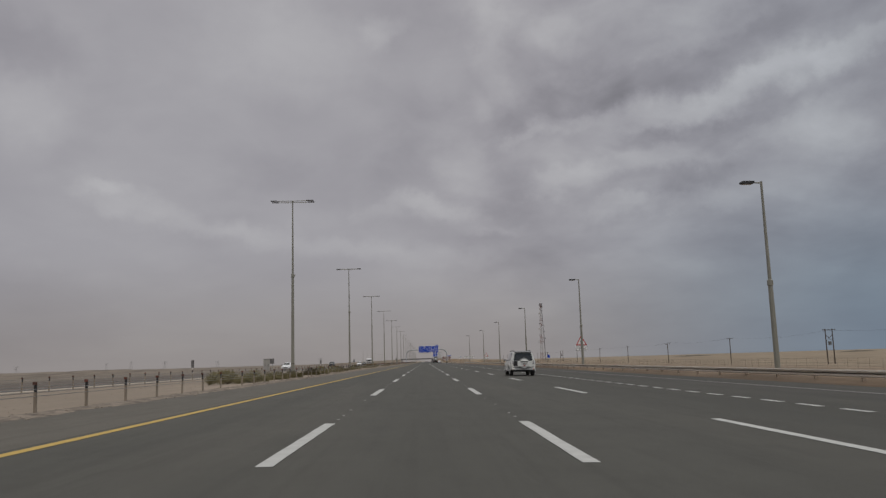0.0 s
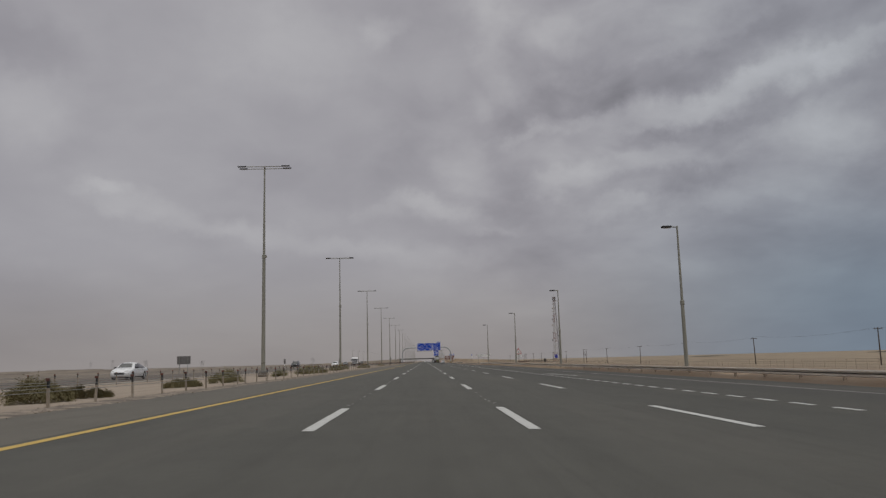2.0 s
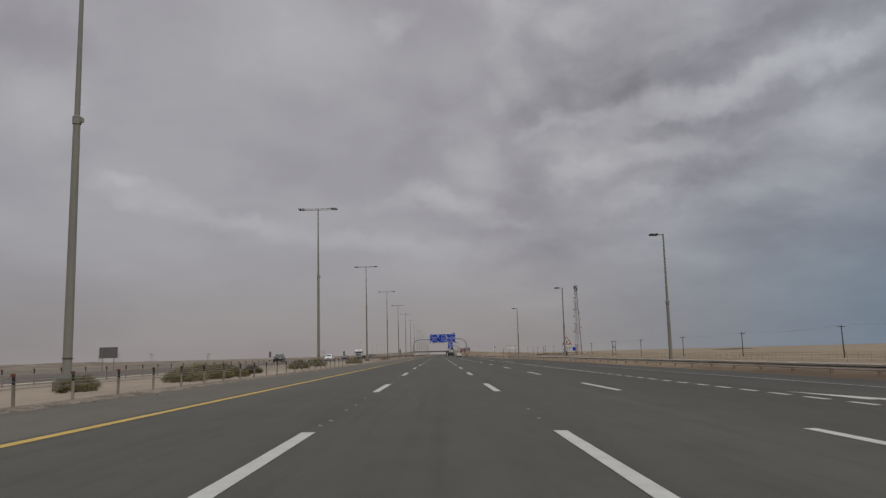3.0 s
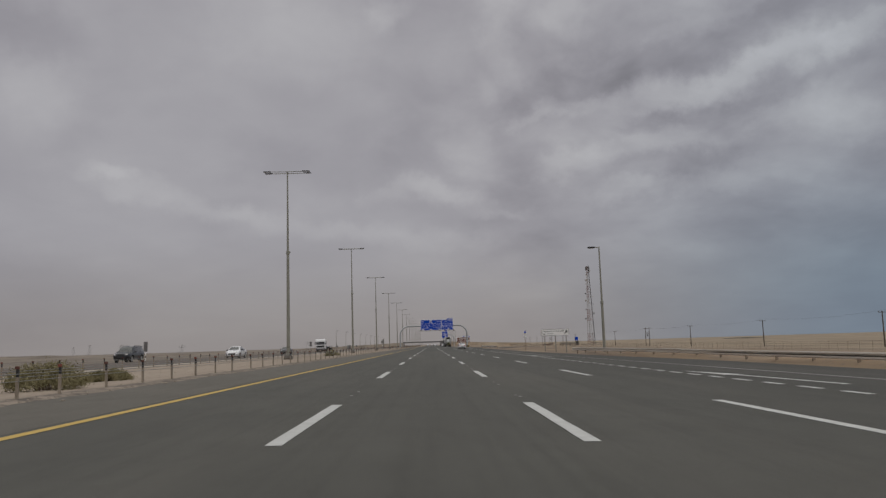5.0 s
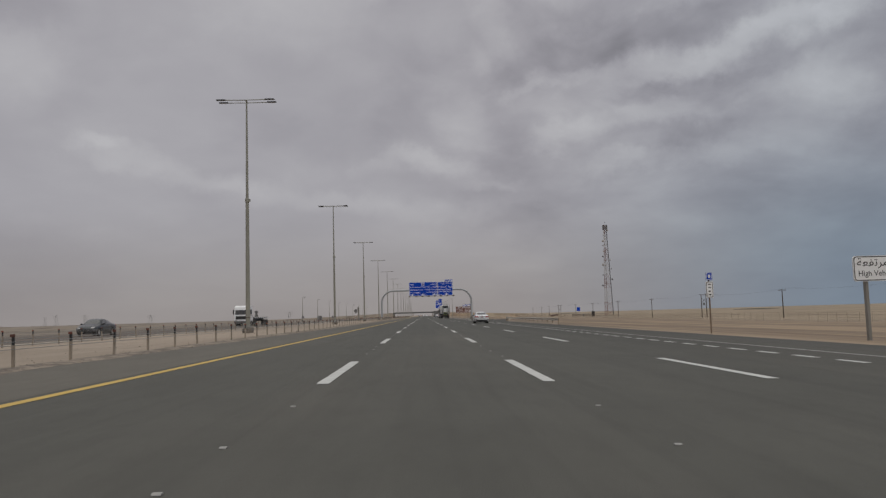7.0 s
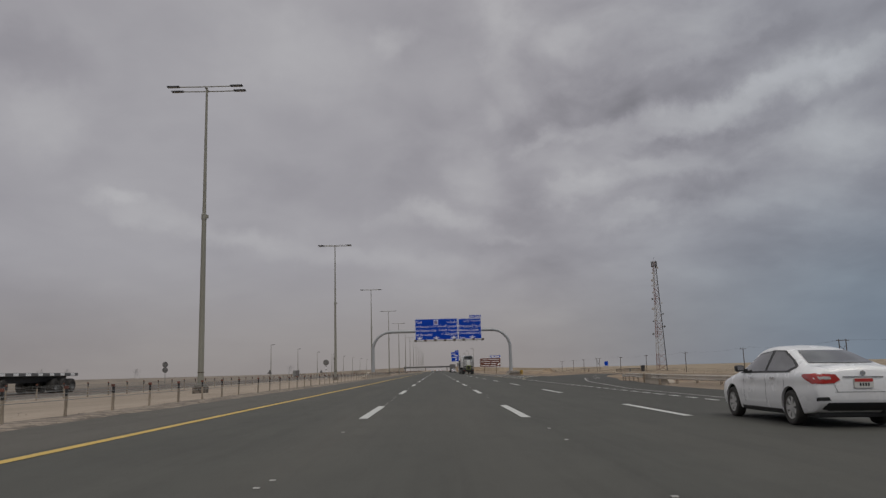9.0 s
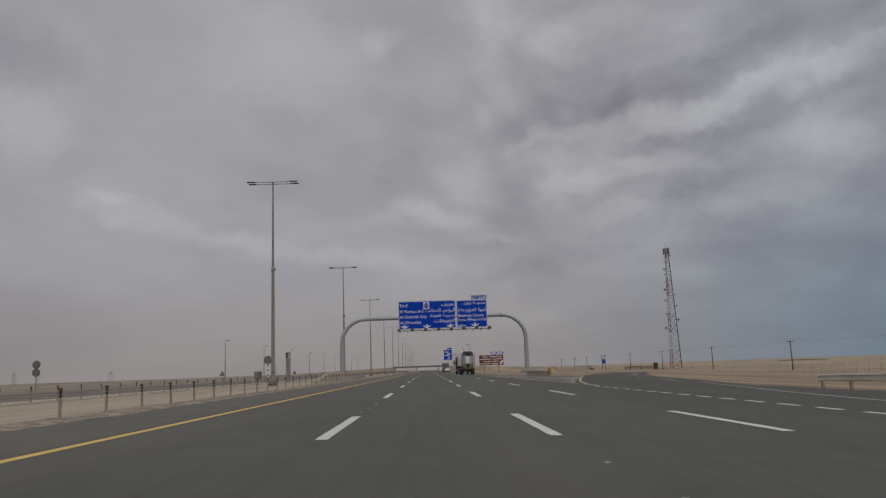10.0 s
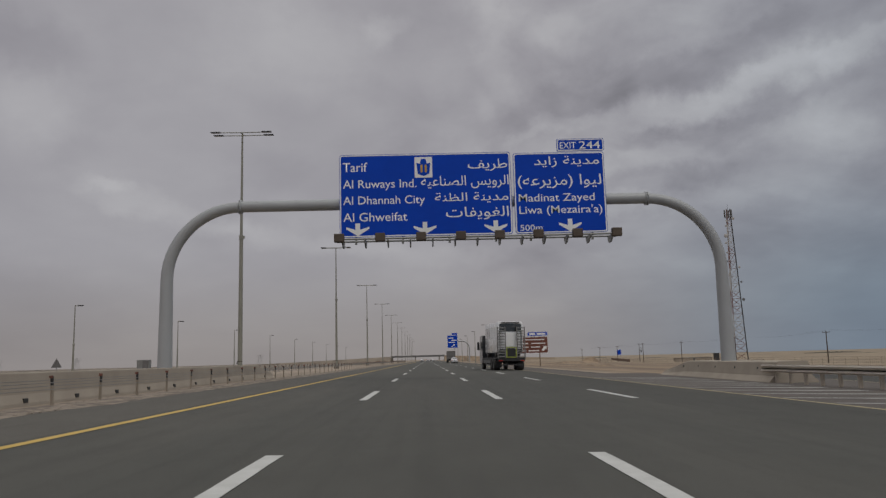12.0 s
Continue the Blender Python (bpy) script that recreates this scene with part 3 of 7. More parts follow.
line_sheet("edge_line_1", "yellow edge line beside the median shoulder", YELLOW_LINE, lambda y: -5.46, -40, 2500, 0.20)
line_sheet("edge_line_2", "worn thin white edge line of the merging lane", THIN_LINE,
           lambda y: along(y, (130, 14.0), (200, 13.4), (260, 12.3), (300, 10.9), (340, 10.4), (429, 10.1), (450, 12.3), (457, 13.2), (475, 16.4), (516, 26.6), (545, 31.4), (580, 39.4), (640, 57.4)), -40, 640, 0.15, 3.0)
line_sheet("edge_line_3", "faint yellow edge line along the paved nose", GORE_LINE, lambda y: along(y, (472, 9.3), (476, 9.6), (485, 9.25), (500, 9.1), (525, 9.0), (560, 8.9), (3000, 9.0)), 472, 2500, 0.16)
line_sheet("edge_line_4", "faint yellow line on the exit side of the nose", GORE_LINE, lambda y: gore_edge(y) - 0.1, 476, 560, 0.2, 2.0, 0.012)
line_sheet("edge_line_5", "white edge line of the opposite carriageway", THIN_LINE, lambda y: -24.6, -40, 2500, 0.18, 12.0)

# broken lane lines, 6 m of paint in every 18 m
LANES = (-1.825, 1.825, 5.475)
for k in range(-2, 78):
    for lane, x in enumerate(LANES):
        if k == -2:
            continue
        if k == -1 and lane == 0:
            dash = [dash_mesh("lane_dash", 0.2, 6.0, WHITE_LINE) for _ in range(4)]
        piece("lane_dash", dash[(k + lane) % 4], road, lying(x, 9.23 + 18 * k))

# short dashes beside the merging lane, about 1.1 m in every 2.06 m
short = [dash_mesh("short_dash", 0.18, 1.12, WHITE_LINE) for _ in range(3)]
for k in range(-20, 211):
    y = along(k, (-20, -2.0), (0, 39.1), (32, 104.9), (115, 275.4), (210, 471.2))
    piece("short_dash", short[k % 3], aux, lying(along(y, (105, 9.22), (276, 9.02), (471, 9.14)), y))

# small reflecting studs in the gaps of two lane lines
bm = bmesh.new()
prism(bm, ((-0.03, 0), (0.03, 0), (0.02, 0.010), (-0.02, 0.010)), "x", -0.03, 0.03)
stud = finish("road_stud", bm, THIN_LINE)
for k in range(-1, 28):
    for x in LANES[:2]:
        for d in (7.4, 8.3, 10.1, 12.2, 14.6):
            if random.random() < 0.25:
                continue
            piece("road_stud", stud, road, lying(x + random.uniform(-0.06, 0.06), 9.23 + 18 * k + d + random.uniform(-0.5, 0.5)))

# merging arrows painted on the joining lane
for y in (141.4, 236.0, 281.5):
    bm = bmesh.new()
    x0 = min(along(y, (141.4, 10.75), (236, 10.6), (281.5, 10.15)), 12)
    strip(bm, [((x0 - 0.1 - 0.1 * k, y + 1.6 * k, 0), (x0 + 0.1 - 0.1 * k, y + 1.6 * k, 0)) for k in range(5)])
    t = Vector((x0 - 0.9, y + 10.5, 0))
    f = [bm.verts.new(p) for p in ((x0 - 0.75, y + 6.4, 0), (x0 - 0.05, y + 6.4, 0), t)]
    bm.faces.new(f)
    for v in bm.verts:
        v.co.z = surf(v.co.x) + 0.006
    tagged(new("merge_arrow", finish("merge_arrow", bm, WHITE_LINE)), "white arrow painted on asphalt pointing into the next lane", "road marking", "merging arrows", "structure")

# white hatching on the paved nose: stripes that swell towards the exit side
for k in range(26):
    y = 483.2 + 3.45 * min(k, 7) + 2.55 * max(k - 7, 0)
    bm = bmesh.new()
    a, b = along(y, (478, 9.75), (500, 9.25), (525, 9.15), (560, 9.1)), gore_edge(y - 1.0) - 0.4
    if y > 518:
        b = min(b, 13.4)
    n = 7
    strip(bm, [((a + (b - a) * i / n, y - 0.38 * (b - a) * i / n, 0), (a + (b - a) * i / n, y - 0.38 * (b - a) * i / n + (0.4 + 0.6 * (i / n) ** 1.5) * (1.0 if k < 7 else 0.75), 0)) for i in range(n + 1)])
    for v in bm.verts:
        v.co.z = surf(v.co.x) + 0.012
    tagged(new("hatch_stripe", finish("hatch_stripe", bm, WHITE_LINE if k < 9 else THIN_LINE)), "white hatching stripe on the paved nose", "road marking", "hatching", "structure")

# sand that has drifted over the asphalt's edge
bm = bmesh.new()
rows = []
for k in range(1450):
    y = -40 + 0.5 * k
    x = verge_edge(y) + 0.13 + 0.22 * noise.noise(Vector((1, y * 0.31, 0))) + 0.16 * noise.noise(Vector((2, y * 1.3, 0)))
    w = 0.25 * noise.noise(Vector((4, y * 0.21, 0))) + 0.15 * noise.noise(Vector((5, y * 0.9, 0)))
    rows.append(((-10.0 + w, y, surf(-10.0) - 0.03), (-9.5 + 0.5 * w, y, surf(-9.5) + 0.025), (x - 0.48, y, surf(x - 0.48) + 0.035 + 0.02 * noise.noise(Vector((3, y, 0)))), (x, y, surf(x) + 0.004)))
vs = [[bm.verts.new(p) for p in r] for r in rows]
for a, b in zip(vs, vs[1:]):
    for k in range(3):
        bm.faces.new((a[k], a[k + 1], b[k + 1], b[k]))
tagged(new("sand_drift", finish("sand_drift", bm, VERGE, True)), "drifted gravelly sand along the edge of the shoulder", "sand", kind="stuff")

# clods and pebbles on the verge
bm = bmesh.new()
for k in range(32000):
    y = random.uniform(0, 640)
    x = random.choice((verge_edge(y) - abs(random.gauss(0.1, 0.42)), verge_edge(y) - abs(random.gauss(0.2, 0.3)), random.gauss(-9.4, 0.45), random.uniform(-21, -8.6)))
    r = (0.012 + 0.06 * random.random() ** 2.5) * (1.0 if x > -9.9 else 0.42)
    c = Vector((x, y, ground_z(x, y) + 0.3 * r if x < -9.6 else surf(x) + 0.01))
    vs = [bm.verts.new(c + Vector((r * random.uniform(0.6, 1.2) * p[0], r * random.uniform(0.6, 1.2) * p[1], r * random.uniform(0.4, 0.8) * p[2]))) for p in
          ((1, 0, 0), (0, 1, 0), (-1, 0, 0), (0, -1, 0), (0, 0, 1), (0, 0, -1))]
    for i in range(4):
        bm.faces.new((vs[i], vs[(i + 1) % 4], vs[4]))
        bm.faces.new((vs[(i + 1) % 4], vs[i], vs[5]))
tagged(new("pebbles", finish("pebbles", bm, STONES)), "loose pebbles and clods on the sandy verge", "gravel", kind="stuff")

# ---- median lamps ----
def median_lamp(at):
    lamp = thing("street_lamp", "tall grey lamp post with four heads on sandy median", "street lamp", at, "median street lamps")
    bm = bmesh.new()
    tube(bm, [(0, 0, -0.3), (0, 0, 4), (0, 0, 11.85)], [0.20, 0.185, 0.15], 14)
    part("lower_pole", bm, POLE_STEEL, lamp, smooth=True)
    bm = bmesh.new()
    tube(bm, [(0, 0, 11.85), (0, 0, 20.95)], [0.125, 0.07], 12)
    part("upper_pole", bm, POLE_STEEL, lamp, smooth=True)
    bm = bmesh.new()
    lathe(bm, [(0.15, 11.6), (0.19, 11.62), (0.19, 11.95), (0.13, 12.0)], sides=14)
    box(bm, 0.1, 0.28, -0.08, 0.08, 11.7, 11.9)
    part("collar", bm, POLE_STEEL, lamp, smooth=True)
    bm = bmesh.new()
    tube(bm, [(0, -0.5, 20.86), (0, 0.5, 20.86)], 0.05, 8)
    part("yoke", bm, POLE_STEEL, lamp)
    for sy in (-1, 1):
        bm = bmesh.new()
        tube(bm, [(-1.85, sy * 0.46, 20.88), (0, sy * 0.46, 20.86), (1.85, sy * 0.46, 20.88)], 0.04, 8)
        part("cross_arm", bm, POLE_STEEL, lamp)
        for sx in (-1, 1):
            bm = bmesh.new()
            prism(bm, rounded(sx * 1.75 if sx > 0 else sx * 2.6, sx * 2.6 if sx > 0 else sx * 1.75, 20.86, 20.94, 0.035, 4), "y", sy * 0.46 - 0.13, sy * 0.46 + 0.13)
            head = part("lamp_head", bm, DARK_STEEL, lamp, "dark flat lamp head")
            bm = bmesh.new()
            box(bm, sx * 2.2 - 0.28, sx * 2.2 + 0.28, sy * 0.46 - 0.10, sy * 0.46 + 0.10, 20.835, 20.858, 0.005)
            part("lens", bm, LAMP_GLASS, head)
    bm = bmesh.new()
    box(bm, -0.42, 0.42, -0.42, 0.42, -0.25, 0.40, 0.05)
    part("base_block", bm, ROUGH_BLOCK, lamp, "dark weathered foundation block")
    bm = bmesh.new()
    box(bm, -0.32, 0.30, -0.33, 0.33, 0.40, 0.58, 0.04)
    part("base_cap", bm, WEATHERED_GREY, lamp)
    bm = bmesh.new()
    lathe(bm, [(0.195, 1.30), (0.212, 1.31), (0.212, 1.36), (0.195, 1.37)], sides=14)
    part("door_band", bm, WEATHERED, lamp, "dark band above the cable door")
    return lamp


XL = -15.69
first = median_lamp(pose(XL, 24.0, 0))
for y in [93.2, 163.0, 232.4, 301.8, 371.7, 439.2, 507.9, 575.5] + [575.5 + 68.9 * k for k in range(1, 12)]:
    copy_thing(first, pose(XL, y, 0))


# ---- lamps with one arm ----
def side_lamp(at, side, group, label):
    lamp = thing("street_lamp", label, "street lamp", at, group)
    bm = bmesh.new()
    tube(bm, [(0, 0, -0.6), (0, 0, 2), (0, 0, 4.7)], [0.145, 0.135, 0.12], 14)
    part("lower_pole", bm, POLE_STEEL, lamp, smooth=True)
    bm = bmesh.new()
    tube(bm, [(0, 0, 4.7), (0, 0, 10.2)], [0.095, 0.06], 12)
    part("upper_pole", bm, POLE_STEEL, lamp, smooth=True)
    bm = bmesh.new()
    lathe(bm, [(0.12, 4.55), (0.15, 4.58), (0.15, 4.85), (0.1, 4.9)], sides=14)
    part("collar", bm, POLE_STEEL, lamp, smooth=True)
    bm = bmesh.new()
    tube(bm, [(0, 0, 10.12), (side * 0.45, 0, 10.15)], 0.04, 8)
    part("arm", bm, POLE_STEEL, lamp)
    bm = bmesh.new()
    prism(bm, rounded(min(side * 0.42, side * 1.12), max(side * 0.42, side * 1.12), 10.08, 10.22, 0.05, 4), "y", -0.17, 0.17)
    head = part("lamp_head", bm, DARK_STEEL, lamp, "dark flat lamp head")
    bm = bmesh.new()
    box(bm, side * 0.77 - 0.24, side * 0.77 + 0.24, -0.12, 0.12, 10.055, 10.078, 0.005)
    part("lens", bm, LAMP_GLASS, head)
    return lamp


first = side_lamp(pose(18.31, -9.4, -0.3), -1, "lamps behind the guard rail", "slim grey single-headed lamp post behind the guard rail")
for y, x in ((40.6, 18.31), (90.6, 18.31), (140.6, 18.31), (190.8, 18.31), (241.1, 18.2), (291.4, 16.75)):
    copy_thing(first, pose(x, y, 0))
first = side_lamp(pose(15.5, 716, -0.3), -1, "lamps beyond the exit", "slim grey single-headed lamp post beyond the exit")
for k in range(1, 7):
    copy_thing(first, pose(15.5, 716 + 48 * k, -0.3))
first = side_lamp(pose(-49.2, 619.3, -0.3), 1, "lamps of the opposite carriageway", "slim grey single-headed lamp post beside the opposite carriageway")
for k in range(1, 9):
    copy_thing(first, pose(-49.2, 619.3 + 45 * k, -0.3))


# ---- wire rope fences of the median ----
def rope_fence(name, label, x, starts, y1, step, height):
    fence = thing(name, label, "fence")
    z = surf(x)
    bm = bmesh.new()
    prism(bm, ((-0.030, -0.03), (0.030, -0.03), (0.030, 0.03), (0.020, 0.03), (0.020, -0.015), (-0.020, -0.015), (-0.020, 0.03), (-0.030, 0.03)), "z", -0.3, height - 0.24)
    body = finish("post", bm, POST_STEEL)
    bm = bmesh.new()
    box(bm, -0.027, 0.027, -0.03, 0.03, height - 0.24, height - 0.01, 0.006)
    cap = finish("post_cap", bm, BLACK)
    bm = bmesh.new()
    box(bm, -0.052, 0.052, -0.045, -0.032, height - 0.062, height + 0.004, 0.004)
    mark = finish("reflector", bm, RED)
    # lengths of fence, each with its own first post
    ys = []
    for a, b in zip(starts, starts[1:] + [y1]):
        ys += [a + step * k for k in range(int((b - a - 0.55 * step) / step) + 1)]
    for y in ys:
        p = piece("post", body, fence, pose(x, y, z, random.uniform(-1.6, 1.6), random.uniform(-2.0, 2.0), random.uniform(-9, 9)))
        piece("post_cap", cap, p, Matrix())
        piece("reflector", mark, p, Matrix())
    for h in (0.42, 0.50, 0.58, 0.64):
        bm = bmesh.new()
        tube(bm, [(x + 0.05 * (1 if h in (0.42, 0.58) else -1), y, z + h * height / 0.75) for y in (starts[0] - 4, (starts[0] + y1) / 2, y1)], 0.008, 5)
        part("wire_rope", bm, GALVANISED, fence)
    return fence


rope_fence("rope_fence", "low wire rope fence on tan steel posts with red reflectors", -9.3, [-0.3, 40.2, 64.3, 127.5, 235.9, 256.5, 320.2, 427.7, 448.7, 529.7], 840.0, 2.8, 0.75)
rope_fence("rope_fence", "low wire rope fence along the far side of the median", -21.2, [30.0], 900.0, 3.0, 0.80)


# ---- guard rails ----
W_BEAM = ((0.0, 0.0), (0.04, 0.015), (0.08, 0.055), (0.04, 0.10), (0.01, 0.13), (0.01, 0.18), (0.04, 0.21), (0.08, 0.255), (0.04, 0.295), (0.0, 0.31))


def guard_rail(label, x_of, y0, y1, base_of, face=-1, step=2.0, top=0.72, both=False, steel=None):
    rail = thing("guard_rail", label, "guard rail", group="guard rails")
    for side in ((face, -face) if both else (face,)):
        bm = bmesh.new()
        n = max(2, int((y1 - y0) / 1.0))
        rows = []
        for k in range(n + 1):
            y = y0 + (y1 - y0) * k / n
            x, z = x_of(y) + side * 0.09, base_of(y) + top - 0.31
            rows.append([bm.verts.new((x + side * o, y, z + h)) for o, h in W_BEAM])
        for a, b in zip(rows, rows[1:]):
            for k in range(len(W_BEAM) - 1):
                bm.faces.new((a[k], a[k + 1], b[k + 1], b[k]))
        bmesh.ops.solidify(bm, geom=bm.faces[:], thickness=0.006)
        part("beam", bm, RAIL_STEEL, rail, smooth=True)
    bm = bmesh.new()
    prism(bm, ((-0.06, -0.05), (0.06, -0.05), (0.06, -0.04), (-0.05, -0.04), (-0.05, 0.04), (0.06, 0.04), (0.06, 0.05), (-0.06, 0.05)), "z", -0.3, top - 0.02)
    post = finish("post", bm, steel or DUSTY_POST)
    bm = bmesh.new()
    box(bm, -0.09, -0.062, -0.07, 0.07, top - 0.27, top - 0.04, 0.004)
    spacer = finish("spacer", bm, DARK_STEEL)
    y = y0 + 0.5
    while y < y1:
        p = piece("post", post, rail, pose(x_of(y), y, base_of(y)))
        piece("spacer", spacer, p, pose(0, 0, 0, 0, 0, 0 if face < 0 else 180))
        y += step
    return rail


def sand_z(x):
    return surf(x) - 0.05


RAIL_X = ((265, 17.5), (280, 16.2), (291, 15.4), (299, 15.2))
guard_rail("dusty W-beam steel guard rail on rusty posts", lambda y: along(y, *RAIL_X), -30, 299.5, lambda y: sand_z(along(y, *RAIL_X)), step=3.8)
RAIL2_X = ((385, 14.3), (425, 14.3), (439, 14.45), (448, 15.7), (464.5, 18.2), (472, 20.2))
guard_rail("dusty W-beam guard rail running up to a concrete block", lambda y: along(y, *RAIL2_X), 385, 441.5, lambda y: surf(along(y, *RAIL2_X)) - 0.03, step=3.8)
guard_rail("short W-beam guard rail beyond a concrete block", lambda y: along(y, *RAIL2_X), 446.2, 466, lambda y: surf(along(y, *RAIL2_X)) - 0.05, step=3.8)
guard_rail("double-sided steel guard rail on the paved nose", lambda y: 14.4, 523.2, 543.6, lambda y: surf(14.5), step=1.25, top=0.74, both=True, steel=CONCRETE)


def sand_bank(label, x_of, y0, y1, base_of, height):
    """Sand blown up against the posts of a guard rail."""
    bm = bmesh.new()
    rows = []
    n = int((y1 - y0) / 0.6)
    for k in range(n + 1):
        y = y0 + (y1 - y0) * k / n
        h = height * (0.85 + 0.4 * noise.noise(Vector((6, y * 0.11, 0))) + 0.12 * noise.noise(Vector((7, y * 0.5, 0)))) * min(1.0, k / 12, (n - k) / 12)
        x, z = x_of(y), base_of(y)
        rows.append([bm.verts.new(p) for p in ((x - 0.75, y, z - 0.05), (x - 0.12, y, z + 0.55 * h), (x + 0.35, y, z + h), (x + 0.9, y, z + 0.8 * h), (x + 2.4, y, z - 0.15))])
    for a, b in zip(rows, rows[1:]):
        for k in range(4):
            bm.faces.new((a[k], a[k + 1], b[k + 1], b[k]))
    tagged(new("sand_bank", finish("sand_bank", bm, SAND, True)), label, "sand bank", "sand banks along the guard rails", "structure")


sand_bank("brown sand banked up behind the guard rail", lambda y: along(y, *RAIL_X), -30, 299, lambda y: sand_z(along(y, *RAIL_X)), 0.46)
sand_bank("brown sand banked up behind the guard rail", lambda y: along(y, *RAIL2_X), 386, 439, lambda y: surf(along(y, *RAIL2_X)) - 0.03, 0.46)


def jersey_block(label, x_of, y0, y1, base_of, height, half=0.32, slope=(2.0, 2.0), drains=True, material=CONCRETE):
    """A concrete barrier with sloped faces, ends that come down, and drain holes at the foot."""
    block = thing("concrete_barrier", label, "barrier")
    bm = bmesh.new()
    n = max(6, int((y1 - y0) / 1.0))
    outline = ((-1.0, 0), (-0.97, 0.10), (-0.74, 0.36), (-0.62, 0.96), (-0.56, 1.0), (0.56, 1.0), (0.62, 0.96), (0.74, 0.36), (0.97, 0.10), (1.0, 0))
    rows = []
    for k in range(n + 1):
        y = y0 + (y1 - y0) * k / n
        h = height * min(1.0, 0.25 + 0.75 * min((y - y0) / slope[0] if slope[0] else 1.0, (y1 - y) / slope[1], 1.0))
        rows.append([bm.verts.new((x_of(y) + o * half, y, base_of(y) - 0.06 + (h + 0.06) * z)) for o, z in outline])
    for a, b in zip(rows, rows[1:]):
        for k in range(len(outline)):
            j = (k + 1) % len(outline)
            bm.faces.new((a[k], a[j], b[j], b[k]))
    bm.faces.new(rows[0]), bm.faces.new(rows[-1])
    part("body", bm, material, block)
    if drains:
        bm = bmesh.new()
        box(bm, -0.02, 0.03, -0.11, 0.11, 0.02, 0.14, 0.01)
        hole = finish("drain_hole", bm, BLACK)
        y = y0 + 3
        while y < y1 - 2:
            piece("drain_hole", hole, block, pose(x_of(y) + half * 0.93, y, base_of(y) + 0.02))
            y += 3.1
    return block


jersey_block("long sandy concrete barrier on the median beneath the sign gantry", lambda y: -11.3, 507, 566, lambda y: surf(-11.3), 0.86, 0.36, (9, 5))
jersey_block("concrete block between two lengths of guard rail", lambda y: along(y, *RAIL2_X) + 0.45, 437.5, 449.5, lambda y: surf(along(y, *RAIL2_X) + 0.45) - 0.03, 0.70, 0.30, (0.8, 0.8), False, CONCRETE)
def nose_x(y):
    return 15.2 + 0.045 * (y - 543)


nose_barrier = jersey_block("pale concrete barrier round the foot of the gantry", lambda y: nose_x(y), 542.6, 561, lambda y: surf(15.1), 0.88, 1.08, (0, 5.5), False, CONCRETE)

# round fixing holes along the barrier of the nose
for k in range(5):
    bm = bmesh.new()
    lathe(bm, [(0.0, -0.01), (0.075, -0.01), (0.075, 0.02), (0.0, 0.02)], "x", 12)
    hole = new("fixing_hole", finish("fixing_hole", bm, BLACK))
    hole.matrix_basis = pose(nose_x(544.6 + 2.9 * k) - 1.08 * 0.675, 544.6 + 2.9 * k, surf(15.1) + 0.56)
    hole.parent = nose_barrier

# yellow and black chevron board on the end of the nose
crash = thing("crash_marker", "yellow and black striped marker board ending a guard rail", "marker board", pose(14.5, 522.9, surf(14.5)))
bm = bmesh.new()
prism(bm, rounded(-0.25, 0.25, 0.28, 0.98, 0.04), "y", -0.05, 0.0)
board = part("board", bm, YELLOW_SIGN, crash)
for k in range(4):
    bm = bmesh.new()
    z = 0.06 + 0.24 * k
    lo, hi = max(z, 0.29), min(z + 0.46, 0.97)
    prism(bm, ((-0.24 + max(lo - z, 0), lo), (-0.24 + (hi - z), hi), (-0.24 + max(hi - z - 0.12, 0), hi), (-0.24, min(max(z + 0.12, 0.29), hi))), "y", -0.054, -0.051)
    part("stripe", bm, BLACK, board)
for x in (-0.18, 0.12):
    bm = bmesh.new()
    box(bm, x, x + 0.06, 0.0, 0.07, -0.1, 0.9)
    part("support", bm, RUSTY, crash)


# ---- sign gantry ----
def gantry():
    g = thing("sign_gantry", "grey tubular steel gantry with curved ends over the motorway", "sign gantry", pose(0, 549.8, 0))
    mid, r = 9.15, 3.7
    bm = bmesh.new()
    tube(bm, [(-9.6, 0, mid + 0.02), (11.6, 0, mid + 0.02)], 0.295, 24)
    part("beam", bm, GANTRY_STEEL, g, smooth=True)
    for cx, s in ((-9.6, -1), (11.6, 1)):
        bm = bmesh.new()
        pts, rad = [], []
        for k in range(15):
            a = radians(90 * k / 14)
            pts.append((cx + s * r * math.sin(a), 0, mid - r + r * math.cos(a)))
            rad.append(0.275 + 0.035 * k / 14)
        pts += [(cx + s * r, 0, 3.0), (cx + s * r, 0, -0.3)]
        rad += [0.34, 0.385]
        tube(bm, pts, rad, 24)
        part("column", bm, GANTRY_STEEL, g, smooth=True)
        bm = bmesh.new()
        for d in (-0.05, 0.05):
            tube(bm, [(cx + d - 0.03, 0, mid), (cx + d + 0.03, 0, mid)], 0.36, 24)
        part("flange", bm, GANTRY_STEEL, g)
        bm = bmesh.new()
        box(bm, cx + s * r - (0.65 if s < 0 else 0.12), cx + s * r + 0.65, -0.65, 0.65, -0.4, 0.12 if s < 0 else 0.5, 0.03)
        part("footing", bm, PALE_CONCRETE, g)
    return g


gantry()


